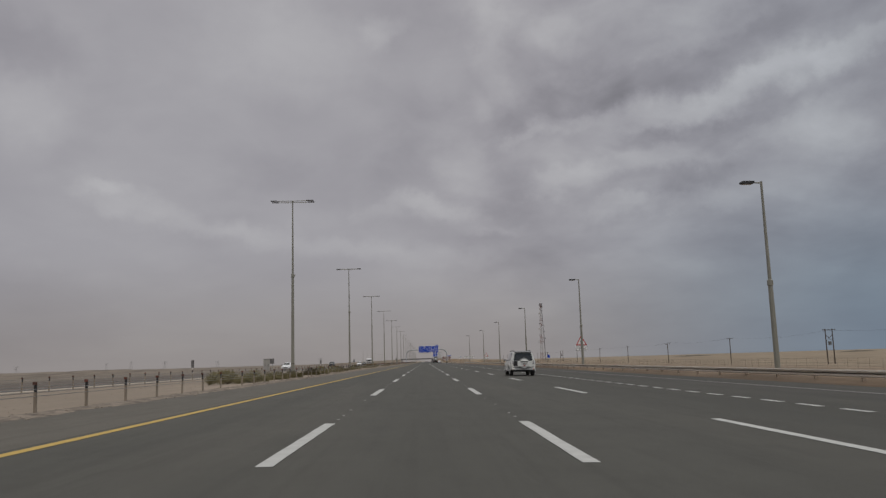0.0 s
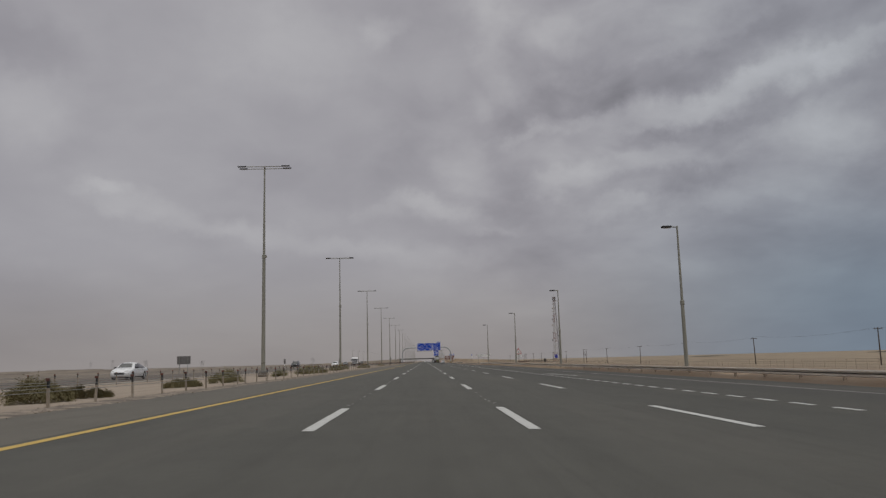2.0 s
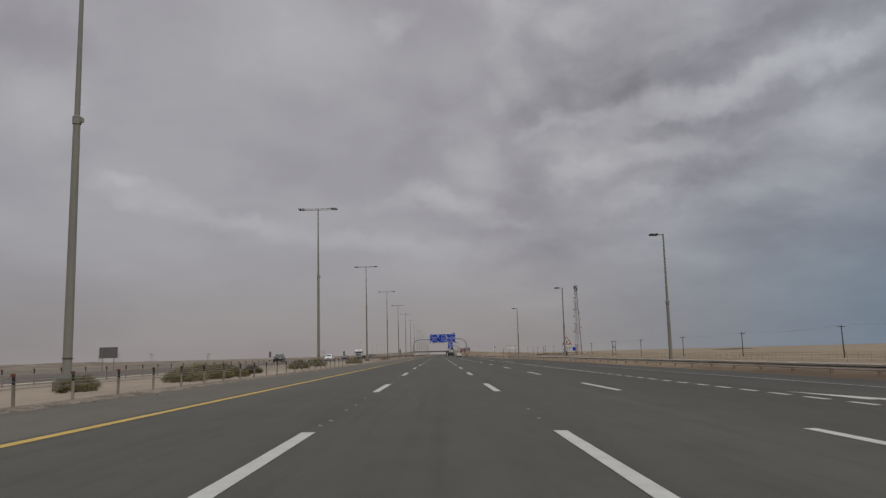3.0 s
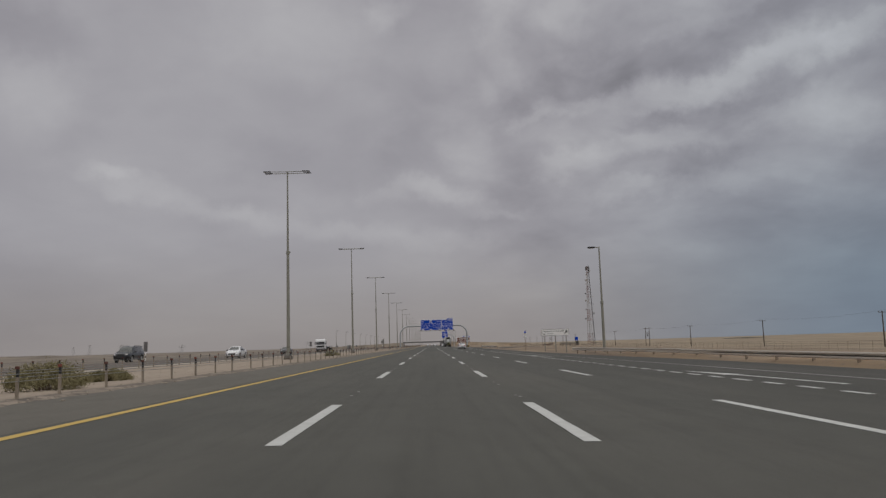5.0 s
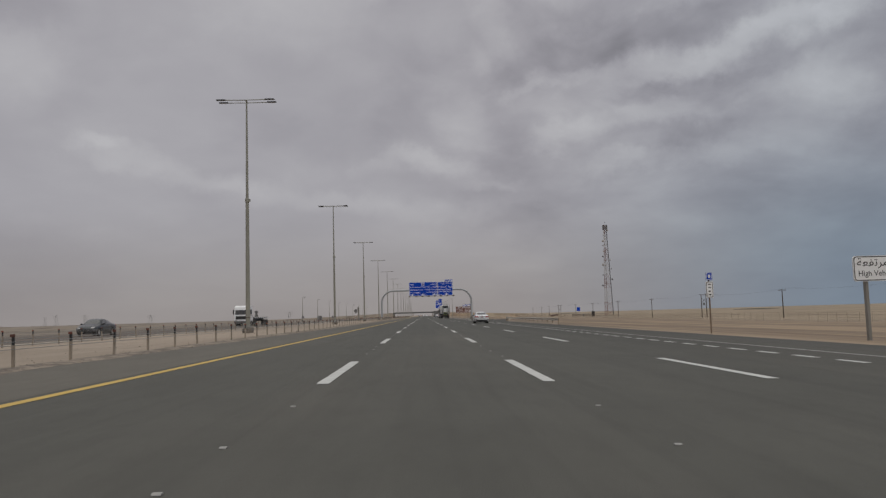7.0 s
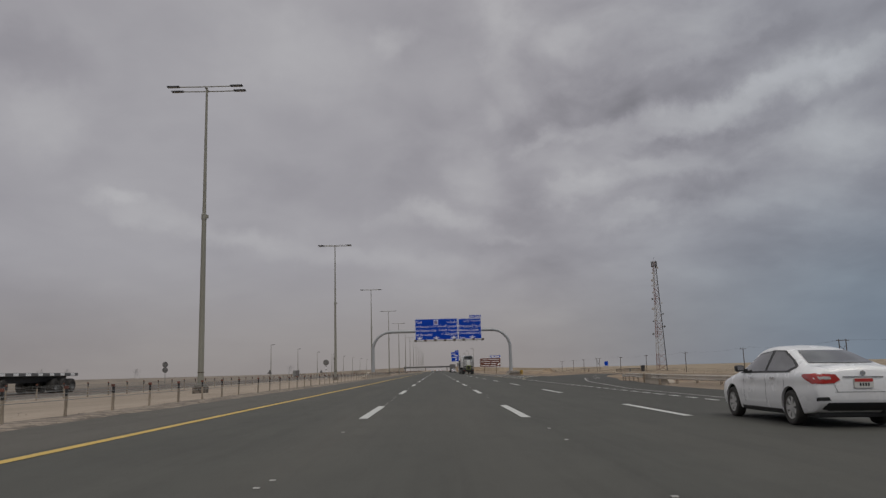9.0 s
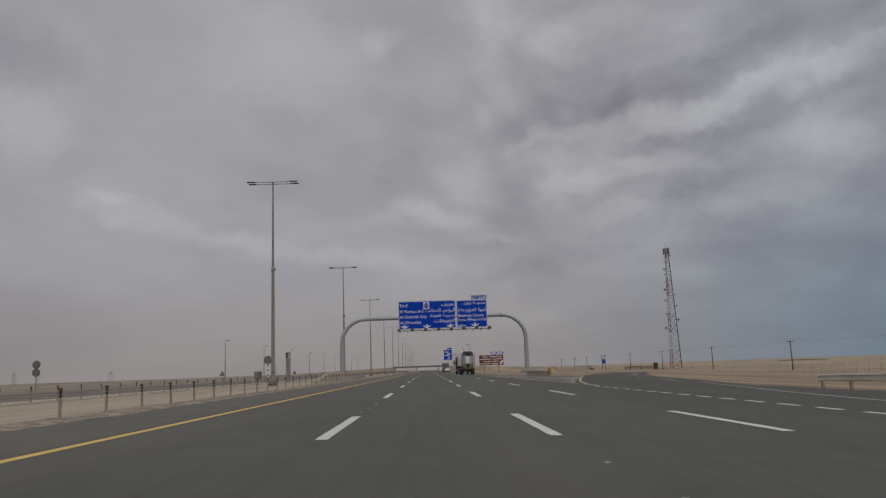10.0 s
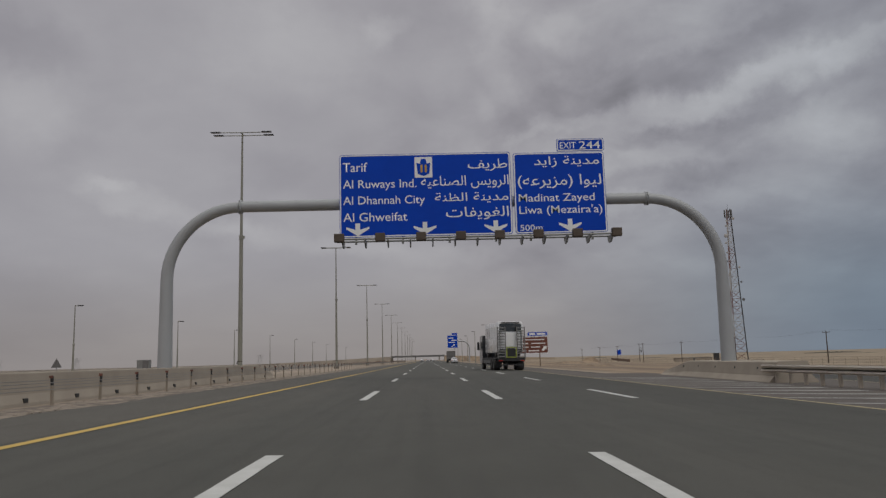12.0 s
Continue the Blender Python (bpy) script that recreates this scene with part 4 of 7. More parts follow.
def sign_panel(parent, x0, x1, z0, z1, y, sheet, edge=0.05, radius=0.12, depth=0.06, line=None, line_label=""):
    """A sheet with a border line of its own."""
    bm = bmesh.new()
    prism(bm, rounded(x0, x1, z0, z1, radius), "y", y, y + depth)
    panel = part("panel", bm, sheet, parent)
    if line:
        bm = bmesh.new()
        outer, inner = rounded(x0 + 0.02, x1 - 0.02, z0 + 0.02, z1 - 0.02, radius), rounded(x0 + edge + 0.02, x1 - edge - 0.02, z0 + edge + 0.02, z1 - edge - 0.02, radius * 0.7)
        rows = [(bm.verts.new((a[0], y - 0.003, a[1])), bm.verts.new((b[0], y - 0.003, b[1]))) for a, b in zip(outer, inner)]
        for (a, b), (c, d) in zip(rows, rows[1:] + rows[:1]):
            bm.faces.new((a, b, d, c))
        part("border", bm, line, panel, line_label)
    return panel


def down_arrow(parent, x, z, size, y):
    bm = bmesh.new()
    s = size
    prism(bm, ((x, z), (x + 0.64 * s, z + 0.40 * s), (x + 0.64 * s, z + 0.52 * s), (x + 0.13 * s, z + 0.36 * s), (x + 0.13 * s, z + 0.72 * s), (x - 0.13 * s, z + 0.72 * s),
               (x - 0.13 * s, z + 0.36 * s), (x - 0.64 * s, z + 0.52 * s), (x - 0.64 * s, z + 0.40 * s)), "y", y - 0.006, y - 0.002)
    part("arrow", bm, WHITE_SIGN, parent)


def overhead_signs():
    y = -0.42
    at = pose(0, 549.8, 0)
    a = thing("direction_sign", "large blue overhead sign with white Arabic and English names", "road sign", at, "gantry signs")
    p = sign_panel(a, -4.42, 4.47, 7.36, 11.70, y, BLUE_SIGN, 0.06, 0.14, 0.08, WHITE_SIGN)
    for words, x, z, w, h in (("Tarif", -4.24, 10.79, 1.26, 0.49), ("Al Ruways Ind.", -4.24, 9.78, 3.80, 0.58), ("Al Dhannah City", -4.24, 8.93, 4.22, 0.57), ("Al Ghweifat", -4.24, 8.17, 3.30, 0.46)):
        writing("lettering", words, x, z, w, h, WHITE_SIGN, p, y - 0.005)
    for words, x, z, w, h in (("طريف", 2.25, 10.70, 2.05, 0.64), ("الرويس الصناعية", -0.20, 9.80, 4.55, 0.70), ("مدينة الظنة", 0.50, 9.03, 3.80, 0.56), ("الغويفات", 1.05, 8.14, 3.25, 0.70)):
        writing("lettering", joined_arabic(words), x, z, w, h, WHITE_SIGN, p, y - 0.005)
    bm = bmesh.new()
    prism(bm, rounded(-0.52, 0.40, 10.42, 11.52, 0.04), "y", y - 0.008, y - 0.002)
    shield = part("route_shield", bm, WHITE_SIGN, p, "white route shield with a blue badge")
    bm = bmesh.new()
    prism(bm, ((-0.36, 10.62), (-0.06, 10.50), (0.24, 10.62), (0.30, 11.20), (0.12, 11.16), (0.06, 11.42), (-0.18, 11.42), (-0.24, 11.16), (-0.42, 11.20)), "y", y - 0.014, y - 0.009)
    part("badge", bm, BLUE_SIGN, shield)
    for dx in (-0.16, 0.06):
        bm = bmesh.new()
        box(bm, dx - 0.05, dx + 0.05, y - 0.02, y - 0.015, 10.70, 11.10)
        part("bar", bm, YELLOW_SIGN, shield)
    for x in (-3.50, -0.05, 3.60):
        down_arrow(p, x, 7.42, 0.92, y)
    b = thing("direction_sign", "blue overhead exit sign with white Arabic and English names", "road sign", at, "gantry signs")
    p = sign_panel(b, 4.62, 9.38, 7.36, 11.62, y, BLUE_SIGN, 0.06, 0.14, 0.08, WHITE_SIGN)
    for words, x, z, w, h in (("Madinat Zayed", 4.84, 8.90, 3.95, 0.53), ("Liwa (Mezaira'a)", 4.84, 8.26, 4.32, 0.55), ("500m", 4.86, 7.50, 1.15, 0.32)):
        writing("lettering", words, x, z, w, h, WHITE_SIGN, p, y - 0.005)
    for words, x, z, w, h in (("مدينة زايد", 5.70, 10.82, 3.42, 0.60), ("ليوا (مزيرعه)", 4.82, 9.70, 4.36, 0.74)):
        writing("lettering", joined_arabic(words), x, z, w, h, WHITE_SIGN, p, y - 0.005)
    down_arrow(p, 7.45, 7.42, 0.92, y)
    tab = sign_panel(b, 6.94, 9.42, 11.68, 12.34, y, BLUE_SIGN, 0.05, 0.08, 0.08, WHITE_SIGN)
    writing("lettering", "EXIT", 7.10, 11.82, 0.85, 0.34, WHITE_SIGN, tab, y - 0.005)
    writing("lettering", "244", 8.12, 11.80, 1.10, 0.40, WHITE_SIGN, tab, y - 0.005)
    # stiffeners behind the sheets
    for x in (-3.6, -1.2, 1.2, 3.6):
        bm = bmesh.new()
        box(bm, x - 0.05, x + 0.05, y + 0.08, -0.2, 7.0, 11.6)
        part("stiffener", bm, GALVANISED, a)
    for x in (5.4, 8.6):
        bm = bmesh.new()
        box(bm, x - 0.05, x + 0.05, y + 0.08, -0.2, 7.0, 11.6)
        part("stiffener", bm, GALVANISED, b)
    # the walkway with floodlights below the sheets
    tray = thing("light_tray", "steel tray of floodlights hung below the overhead signs", "light tray", at)
    bm = bmesh.new()
    for d in (-0.5, -1.35):
        tube(bm, [(-4.55, d, 7.12), (9.75, d, 7.12)], 0.05, 8)
    part("rail", bm, GALVANISED, tray)
    for k in range(13):
        x = -4.2 + 13.6 * k / 12
        bm = bmesh.new()
        prism(bm, ((-0.3, 7.12), (-1.45, 7.12), (-1.45, 7.02), (-0.9, 6.76), (-0.5, 6.76), (-0.3, 6.95)), "x", x - 0.03, x + 0.03)
        part("bracket", bm, GALVANISED, tray)
    for x in (-4.35, -2.3, -0.25, 1.75, 3.7, 5.65, 7.62, 9.6):
        bm = bmesh.new()
        box(bm, x - 0.25, x + 0.25, -1.50, -1.18, 6.98, 7.40, 0.04)
        fl = part("floodlight", bm, WEATHERED, tray, "weathered brown floodlight box")
        bm = bmesh.new()
        box(bm, x - 0.20, x + 0.20, -1.175, -1.16, 7.03, 7.35)
        part("lens", bm, LAMP_GLASS, fl)


overhead_signs()


# ---- road signs on posts ----
def post(parent, x, z0, z1, material=GALVANISED, r=0.045, y=0.08):
    bm = bmesh.new()
    tube(bm, [(x, y, z0), (x, y, z1)], r, 10)
    return part("post", bm, material, parent, smooth=True)


def triangle(bm, cx, z0, side, y0, y1, shrink=0.0):
    h = side * 0.87
    pts = []
    for ax, az, a0 in ((cx + side / 2, z0, -90), (cx, z0 + h, 30), (cx - side / 2, z0, 150)):
        c = Vector((cx, z0 + h / 3))
        corner = c + (Vector((ax, az)) - c) * (1 - shrink)
        inner = corner + (c - corner) * 0.12
        r = (corner - inner).length * 0.5
        for k in range(5):
            a = radians(a0 + 30 * k)
            pts.append((inner.x + r * math.cos(a), inner.y + r * math.sin(a)))
    return prism(bm, pts, "y", y0, y1)


def merge_sign(at, top, second):
    sign = thing("warning_sign", "red-edged triangular merging sign above a white distance plate", "road sign", at, "merging signs")
    z = top - 1.2
    bm = bmesh.new()
    triangle(bm, 0, z, 1.40, -0.02, 0.02)
    face = part("panel", bm, RED_SIGN, sign, "red-edged triangular plate")
    bm = bmesh.new()
    triangle(bm, 0, z, 1.40, -0.026, -0.022, 0.27)
    part("field", bm, WHITE_SIGN, face)
    bm = bmesh.new()
    prism(bm, ((-0.11, z + 0.16), (-0.03, z + 0.16), (-0.03, z + 0.42), (0.03, z + 0.42), (-0.07, z + 0.60), (-0.17, z + 0.42), (-0.11, z + 0.42)), "y", -0.031, -0.027)
    part("arrow", bm, BLACK, face)
    bm = bmesh.new()
    prism(bm, ((0.15, z + 0.16), (0.24, z + 0.16), (0.10, z + 0.44), (0.14, z + 0.48), (0.01, z + 0.50), (0.02, z + 0.37), (0.05, z + 0.40)), "y", -0.031, -0.027)
    part("arrow", bm, BLACK, face)
    if second:
        p = sign_panel(sign, -0.69, 0.69, z - 0.66, z - 0.05, -0.02, WHITE_SIGN, 0.03, 0.05, 0.03, BLACK)
        writing("lettering", "150 m", -0.48, z - 0.53, 0.98, 0.33, BLACK, p, -0.026)
    post(sign, 0.0, -0.6, top - 0.4, GALVANISED, 0.05, 0.07)
    return sign


merge_sign(pose(19.12, 95.0, 0.0), 3.73, True)
merge_sign(pose(19.17, 245.0, 0.0), 3.25, True)

hv = thing("direction_sign", "white board for high vehicles with black Arabic and English text", "road sign", pose(0, 332.0, 0))
p = sign_panel(hv, 16.43, 20.58, 1.92, 2.90, -0.04, WHITE_SIGN, 0.035, 0.12, 0.06, BLACK)
writing("lettering", joined_arabic("المركبات المرتفعة"), 16.58, 2.40, 3.22, 0.41, BLACK, p, -0.045)
writing("lettering", "High Vehicles", 16.62, 2.05, 1.55, 0.28, BLACK, p, -0.045)
bm = bmesh.new()
prism(bm, ((19.86, 2.22), (19.95, 2.13), (20.22, 2.41), (20.34, 2.29), (20.38, 2.70), (19.98, 2.66), (20.10, 2.54)), "y", -0.048, -0.042)
part("arrow", bm, BLACK, p)
for x in (16.95, 18.55, 20.15):
    bm = bmesh.new()
    box(bm, x - 0.055, x + 0.055, 0.02, 0.20, -1.0, 2.85, 0.01)
    part("post", bm, WEATHERED_GREY, hv, "weathered grey-brown steel post")

ps = thing("information_sign", "small blue sign above a white plate on one post", "road sign", pose(15.6, 344.8, 0))
p = sign_panel(ps, -0.17, 0.17, 2.58, 3.0, -0.02, BLUE_SIGN, 0.02, 0.04, 0.03, WHITE_SIGN)
bm = bmesh.new()
prism(bm, rounded(-0.06, 0.06, 2.70, 2.88, 0.03), "y", -0.03, -0.024)
part("symbol", bm, WHITE_SIGN, p)
p = sign_panel(ps, -0.20, 0.20, 1.62, 2.50, -0.02, WHITE_SIGN, 0.025, 0.05, 0.03, BLACK)
for k in range(4):
    bm = bmesh.new()
    box(bm, -0.07, 0.07, -0.03, -0.024, 1.76 + 0.19 * k, 1.81 + 0.19 * k)
    part("text_bar", bm, BLACK, p)
post(ps, 0.0, -0.5, 2.95, RUSTY, 0.04)

# the brown attraction sign beyond the gantry
bs = thing("tourist_sign", "brown sign with white lines of text below a blue tab", "road sign", pose(0, 647, 0))
p = sign_panel(bs, 14.3, 21.2, 1.7, 4.6, -0.04, BROWN_SIGN, 0.06, 0.12, 0.08, WHITE_SIGN)
for k, (a, w) in enumerate(((14.7, 2.6), (17.7, 1.9), (15.6, 2.1), (18.1, 1.7), (14.7, 3.0), (18.2, 2.5), (15.2, 1.6), (17.2, 3.4))):
    bm = bmesh.new()
    box(bm, a, a + w, -0.05, -0.045, 2.06 + 0.64 * (k // 2), 2.23 + 0.64 * (k // 2))
    part("text_bar", bm, WHITE_SIGN, p)
bm = bmesh.new()
prism(bm, ((20.3, 2.0), (20.75, 2.45), (20.9, 2.3), (20.95, 2.95), (20.3, 2.9), (20.45, 2.75), (20.0, 2.3)), "y", -0.05, -0.045)
part("arrow", bm, WHITE_SIGN, p)
tab = sign_panel(bs, 17.6, 21.2, 4.7, 5.45, -0.04, BLUE_SIGN, 0.05, 0.08, 0.08, WHITE_SIGN)
for a, b in ((17.95, 19.0), (19.3, 20.8)):
    bm = bmesh.new()
    box(bm, a, b, -0.05, -0.045, 4.92, 5.24)
    part("text_bar", bm, WHITE_SIGN, tab)
for x in (15.8, 19.7):
    bm = bmesh.new()
    box(bm, x - 0.08, x + 0.08, 0.05, 0.2, -1.0, 4.5)
    part("post", bm, RUSTY, bs)

# the next overhead sign, on one bent arm
ns = thing("direction_sign", "blue exit sign on a bent cantilever arm", "road sign", pose(0, 858, 0))
p = sign_panel(ns, 8.9, 13.5, 6.0, 11.6, -0.5, BLUE_SIGN, 0.08, 0.15, 0.1, WHITE_SIGN)
for a, w, z in ((9.4, 2.2, 10.2), (10.6, 2.4, 9.2), (9.4, 2.8, 8.3)):
    bm = bmesh.new()
    box(bm, a, a + w, -0.52, -0.51, z, z + 0.4)
    part("text_bar", bm, WHITE_SIGN, p)
bm = bmesh.new()
prism(bm, ((10.6, 6.4), (11.0, 6.3), (11.9, 7.1), (12.2, 6.9), (12.3, 7.8), (11.4, 7.6), (11.6, 7.4)), "y", -0.52, -0.51)
part("arrow", bm, WHITE_SIGN, p)
sign_panel(ns, 10.9, 13.5, 11.7, 12.6, -0.5, BLUE_SIGN, 0.06, 0.1, 0.1, WHITE_SIGN)
bm = bmesh.new()
tube(bm, [(9.5, 0, 8.9), (15.5, 0, 8.9)] + [(15.5 + 3.2 * math.sin(radians(a)), 0, 5.7 + 3.2 * math.cos(radians(a))) for a in range(15, 91, 15)] + [(18.7, 0, -1)], 0.26, 14)
part("arm", bm, GANTRY_STEEL, ns, "grey bent tubular arm", True)


# ---- signs of the opposite carriageway, seen from behind ----
def round_sign(at, label, heights, striped):
    sign = thing("round_sign", label, "road sign", at)
    for h in heights:
        bm = bmesh.new()
        lathe(bm, [(0.0, -0.02), (0.48, -0.02), (0.50, 0.0), (0.48, 0.02), (0.0, 0.02)], "y", 28, (0, 0, h))
        d = part("disc", bm, GREY_BACK, sign, "grey back of a round sign", True)
        bm = bmesh.new()
        box(bm, -0.36, 0.36, -0.05, -0.025, h - 0.04, h + 0.04), box(bm, -0.04, 0.04, -0.06, -0.026, h - 0.40, h + 0.40)
        part("brace", bm, GALVANISED, d)
    top = heights[0] - 0.5
    if striped:
        n = 9
        for k in range(n):
            bm = bmesh.new()
            tube(bm, [(0, 0.06, -0.2 + (top + 0.2) * k / n), (0, 0.06, -0.2 + (top + 0.2) * (k + 1) / n)], 0.05, 10)
            part("pole_band", bm, WHITE_SIGN if k % 2 else BLACK, sign)
    else:
        post(sign, 0, -0.4, heights[0] + 0.3, GALVANISED, 0.05)
    return sign


round_sign(pose(-19.3, 523.1, 0), "back of a round sign on a black and white striped pole", (2.9,), True)
round_sign(pose(-47.8, 525.1, 0.33), "back of two round signs on one grey post", (3.0, 2.05), False)

speed_camera = thing("speed_camera", "grey roadside speed camera column with a dark lens head", "speed camera", pose(-19.9, 539.9, 0))
bm = bmesh.new()
prism(bm, rounded(-0.24, 0.24, -0.2, 0.2, 0.06), "z", -0.2, 3.3)
part("column", bm, WEATHERED_GREY, speed_camera)
bm = bmesh.new()
prism(bm, rounded(-0.28, 0.28, -0.24, 0.24, 0.08), "z", 3.3, 4.25)
h = part("head", bm, KIOSK_GREY, speed_camera, "pale grey camera head")
bm = bmesh.new()
box(bm, -0.23, 0.02, -0.262, -0.245, 3.42, 4.08, 0.01)
part("lens_window", bm, BLACK, h)

back = thing("sign_board", "grey back of a sign board on two legs", "road sign", pose(-48.4, 244.5, 0))
bm = bmesh.new()
box(bm, -1.35, 1.35, -0.03, 0.03, 1.75, 3.35, 0.02)
part("panel", bm, GREY_BACK, back)
for x in (-0.85, 0.85):
    bm = bmesh.new()
    box(bm, x - 0.05, x + 0.05, -0.12, -0.03, -0.6, 3.3)
    part("leg", bm, GALVANISED, back)

for x, y, top in ((-48.2, 163.3, 2.75), (-45.4, 340.5, 2.95), (-48.5, 60.0, 2.75)):
    mk = thing("marker_board", "narrow dark marker board on a banded post", "marker board", pose(x, y, -0.2), "marker boards")
    bm = bmesh.new()
    prism(bm, rounded(-0.3, 0.3, top - 1.35, top + 0.2, 0.05), "y", -0.03, 0.03)
    part("panel", bm, GREY_BACK, mk)
    for k in range(4):
        bm = bmesh.new()
        tube(bm, [(0, 0.06, -0.2 + 0.4 * k), (0, 0.06, 0.2 + 0.4 * k)], 0.06, 8)
        part("pole_band", bm, WHITE_SIGN if k % 2 else BLACK, mk)

for x, y in ((-48.0, 612.0), (-47.0, 705.0)):
    ws = thing("warning_sign", "grey back of a triangular warning sign on a post", "road sign", pose(x, y, -0.2), "warning signs of the opposite carriageway")
    bm = bmesh.new()
    triangle(bm, 0, 1.5, 1.4, -0.02, 0.02)
    part("panel", bm, GREY_BACK, ws)
    post(ws, 0, -0.4, 2.4)

cab = thing("utility_cabinet", "pale metal cabinet on legs beside the opposite carriageway", "cabinet", pose(-38.0 - 6.0, 632.0, -0.2))
bm = bmesh.new()
box(bm, -0.95, 0.95, -0.5, 0.5, 0.5, 2.4, 0.04)
part("body", bm, GALVANISED, cab)
bm = bmesh.new()
box(bm, -0.05, 0.85, -0.53, -0.505, 0.6, 2.3, 0.01)
part("door", bm, GREY_BACK, cab)
bm = bmesh.new()
box(bm, -0.8, 0.8, -0.4, 0.4, -0.4, 0.5)
part("plinth", bm, CONCRETE, cab)


# ---- power line on wooden poles ----
def power_pole(at, twin):
    pole = thing("utility_pole", "dark wooden double power pole with a cross-arm" if twin else "dark wooden power pole with a short cross-arm", "utility pole", at, "power line poles")
    for x in ((-0.9, 0.9) if twin else (0,)):
        bm = bmesh.new()
        tube(bm, [(x, 0, -0.6), (x, 0, 8.4)], [0.17, 0.11], 10)
        part("pole", bm, WOOD, pole, smooth=True)
    w = 1.7 if twin else 1.0
    bm = bmesh.new()
    box(bm, -w, w, -0.16, -0.06, 8.0, 8.14)
    arm = part("cross_arm", bm, WOOD, pole)
    for x in (-0.9 * w, 0.0, 0.9 * w):
        bm = bmesh.new()
        lathe(bm, [(0.02, 8.14), (0.06, 8.2), (0.04, 8.26), (0.06, 8.32), (0.02, 8.38)], sides=8, at=(x, -0.11, 0))
        part("insulator", bm, MID_GREY, arm)
    if twin:
        bm = bmesh.new()
        tube(bm, [(-0.9, 0, 5.2), (0.9, 0, 6.9)], 0.05, 6), tube(bm, [(0.9, 0, 5.2), (-0.9, 0, 6.9)], 0.05, 6)
        part("brace", bm, WOOD, pole)
        bm = bmesh.new()
        box(bm, -0.35, 0.35, -0.3, 0.1, 4.3, 5.2, 0.05)
        part("transformer", bm, MID_GREY, pole)
    return pole


single, double = power_pole(pose(102.5, 259.5, -2.35), False), power_pole(pose(102.5, 195, -2.0), True)
for y in (324.6, 389.4, 453.5, 519, 645, 708, 766, 825, 925, 975, 1030):
    copy_thing(single, pose(102.5 + random.uniform(-1, 1), y, -2.7, 0, random.uniform(-1, 1), random.uniform(-8, 8)))
for y in (583, 882):
    copy_thing(double, pose(102.5, y, -2.3))
for k, x in enumerate((-0.9, 0.0, 0.9)):
    cable = thing("power_cable", "thin sagging overhead power cable", "cable", group="power cables")
    ys = [130, 195, 259.5, 324.6, 389.4, 453.5, 519, 583, 645, 708, 766, 825, 882, 925, 975, 1030]
    for a, b in zip(ys, ys[1:]):
        bm = bmesh.new()
        tube(bm, [(102.8 + x, a + (b - a) * i / 8, 6.0 - 0.9 * (1 - (i / 4 - 1) ** 2)) for i in range(9)], 0.006, 4)
        part("span", bm, BLACK, cable)


# ---- stock fence in the desert ----
fence = thing("stock_fence", "rusty wire stock fence on thin posts in the sand", "fence")
bm = bmesh.new()
tube(bm, [(0, 0, -0.4), (0, 0, 1.5)], 0.024, 6)
stake = finish("post", bm, DUSTY_POST)
for k in range(255):
    y = 30 + 3.1 * k
    piece("post", stake, fence, pose(62 + 0.3 * math.sin(k * 0.7), y, ground_z(62, y), random.uniform(-4, 4), random.uniform(-4, 4), 0))
for h in (0.3, 0.7, 1.1, 1.5):
    bm = bmesh.new()
    tube(bm, [(62, 30 + 3.1 * 5 * k, ground_z(62, 30 + 15.5 * k) + h) for k in range(52)], 0.012, 4)
    part("wire", bm, RUSTY, fence)
bm = bmesh.new()
for k in range(1580):
    y = 30 + 0.5 * k
    z = ground_z(62, y)
    box(bm, 61.995, 62.005, y - 0.004, y + 0.004, z, z + 1.5)
part("mesh_wires", bm, RUSTY, fence)["kind"] = "stuff"


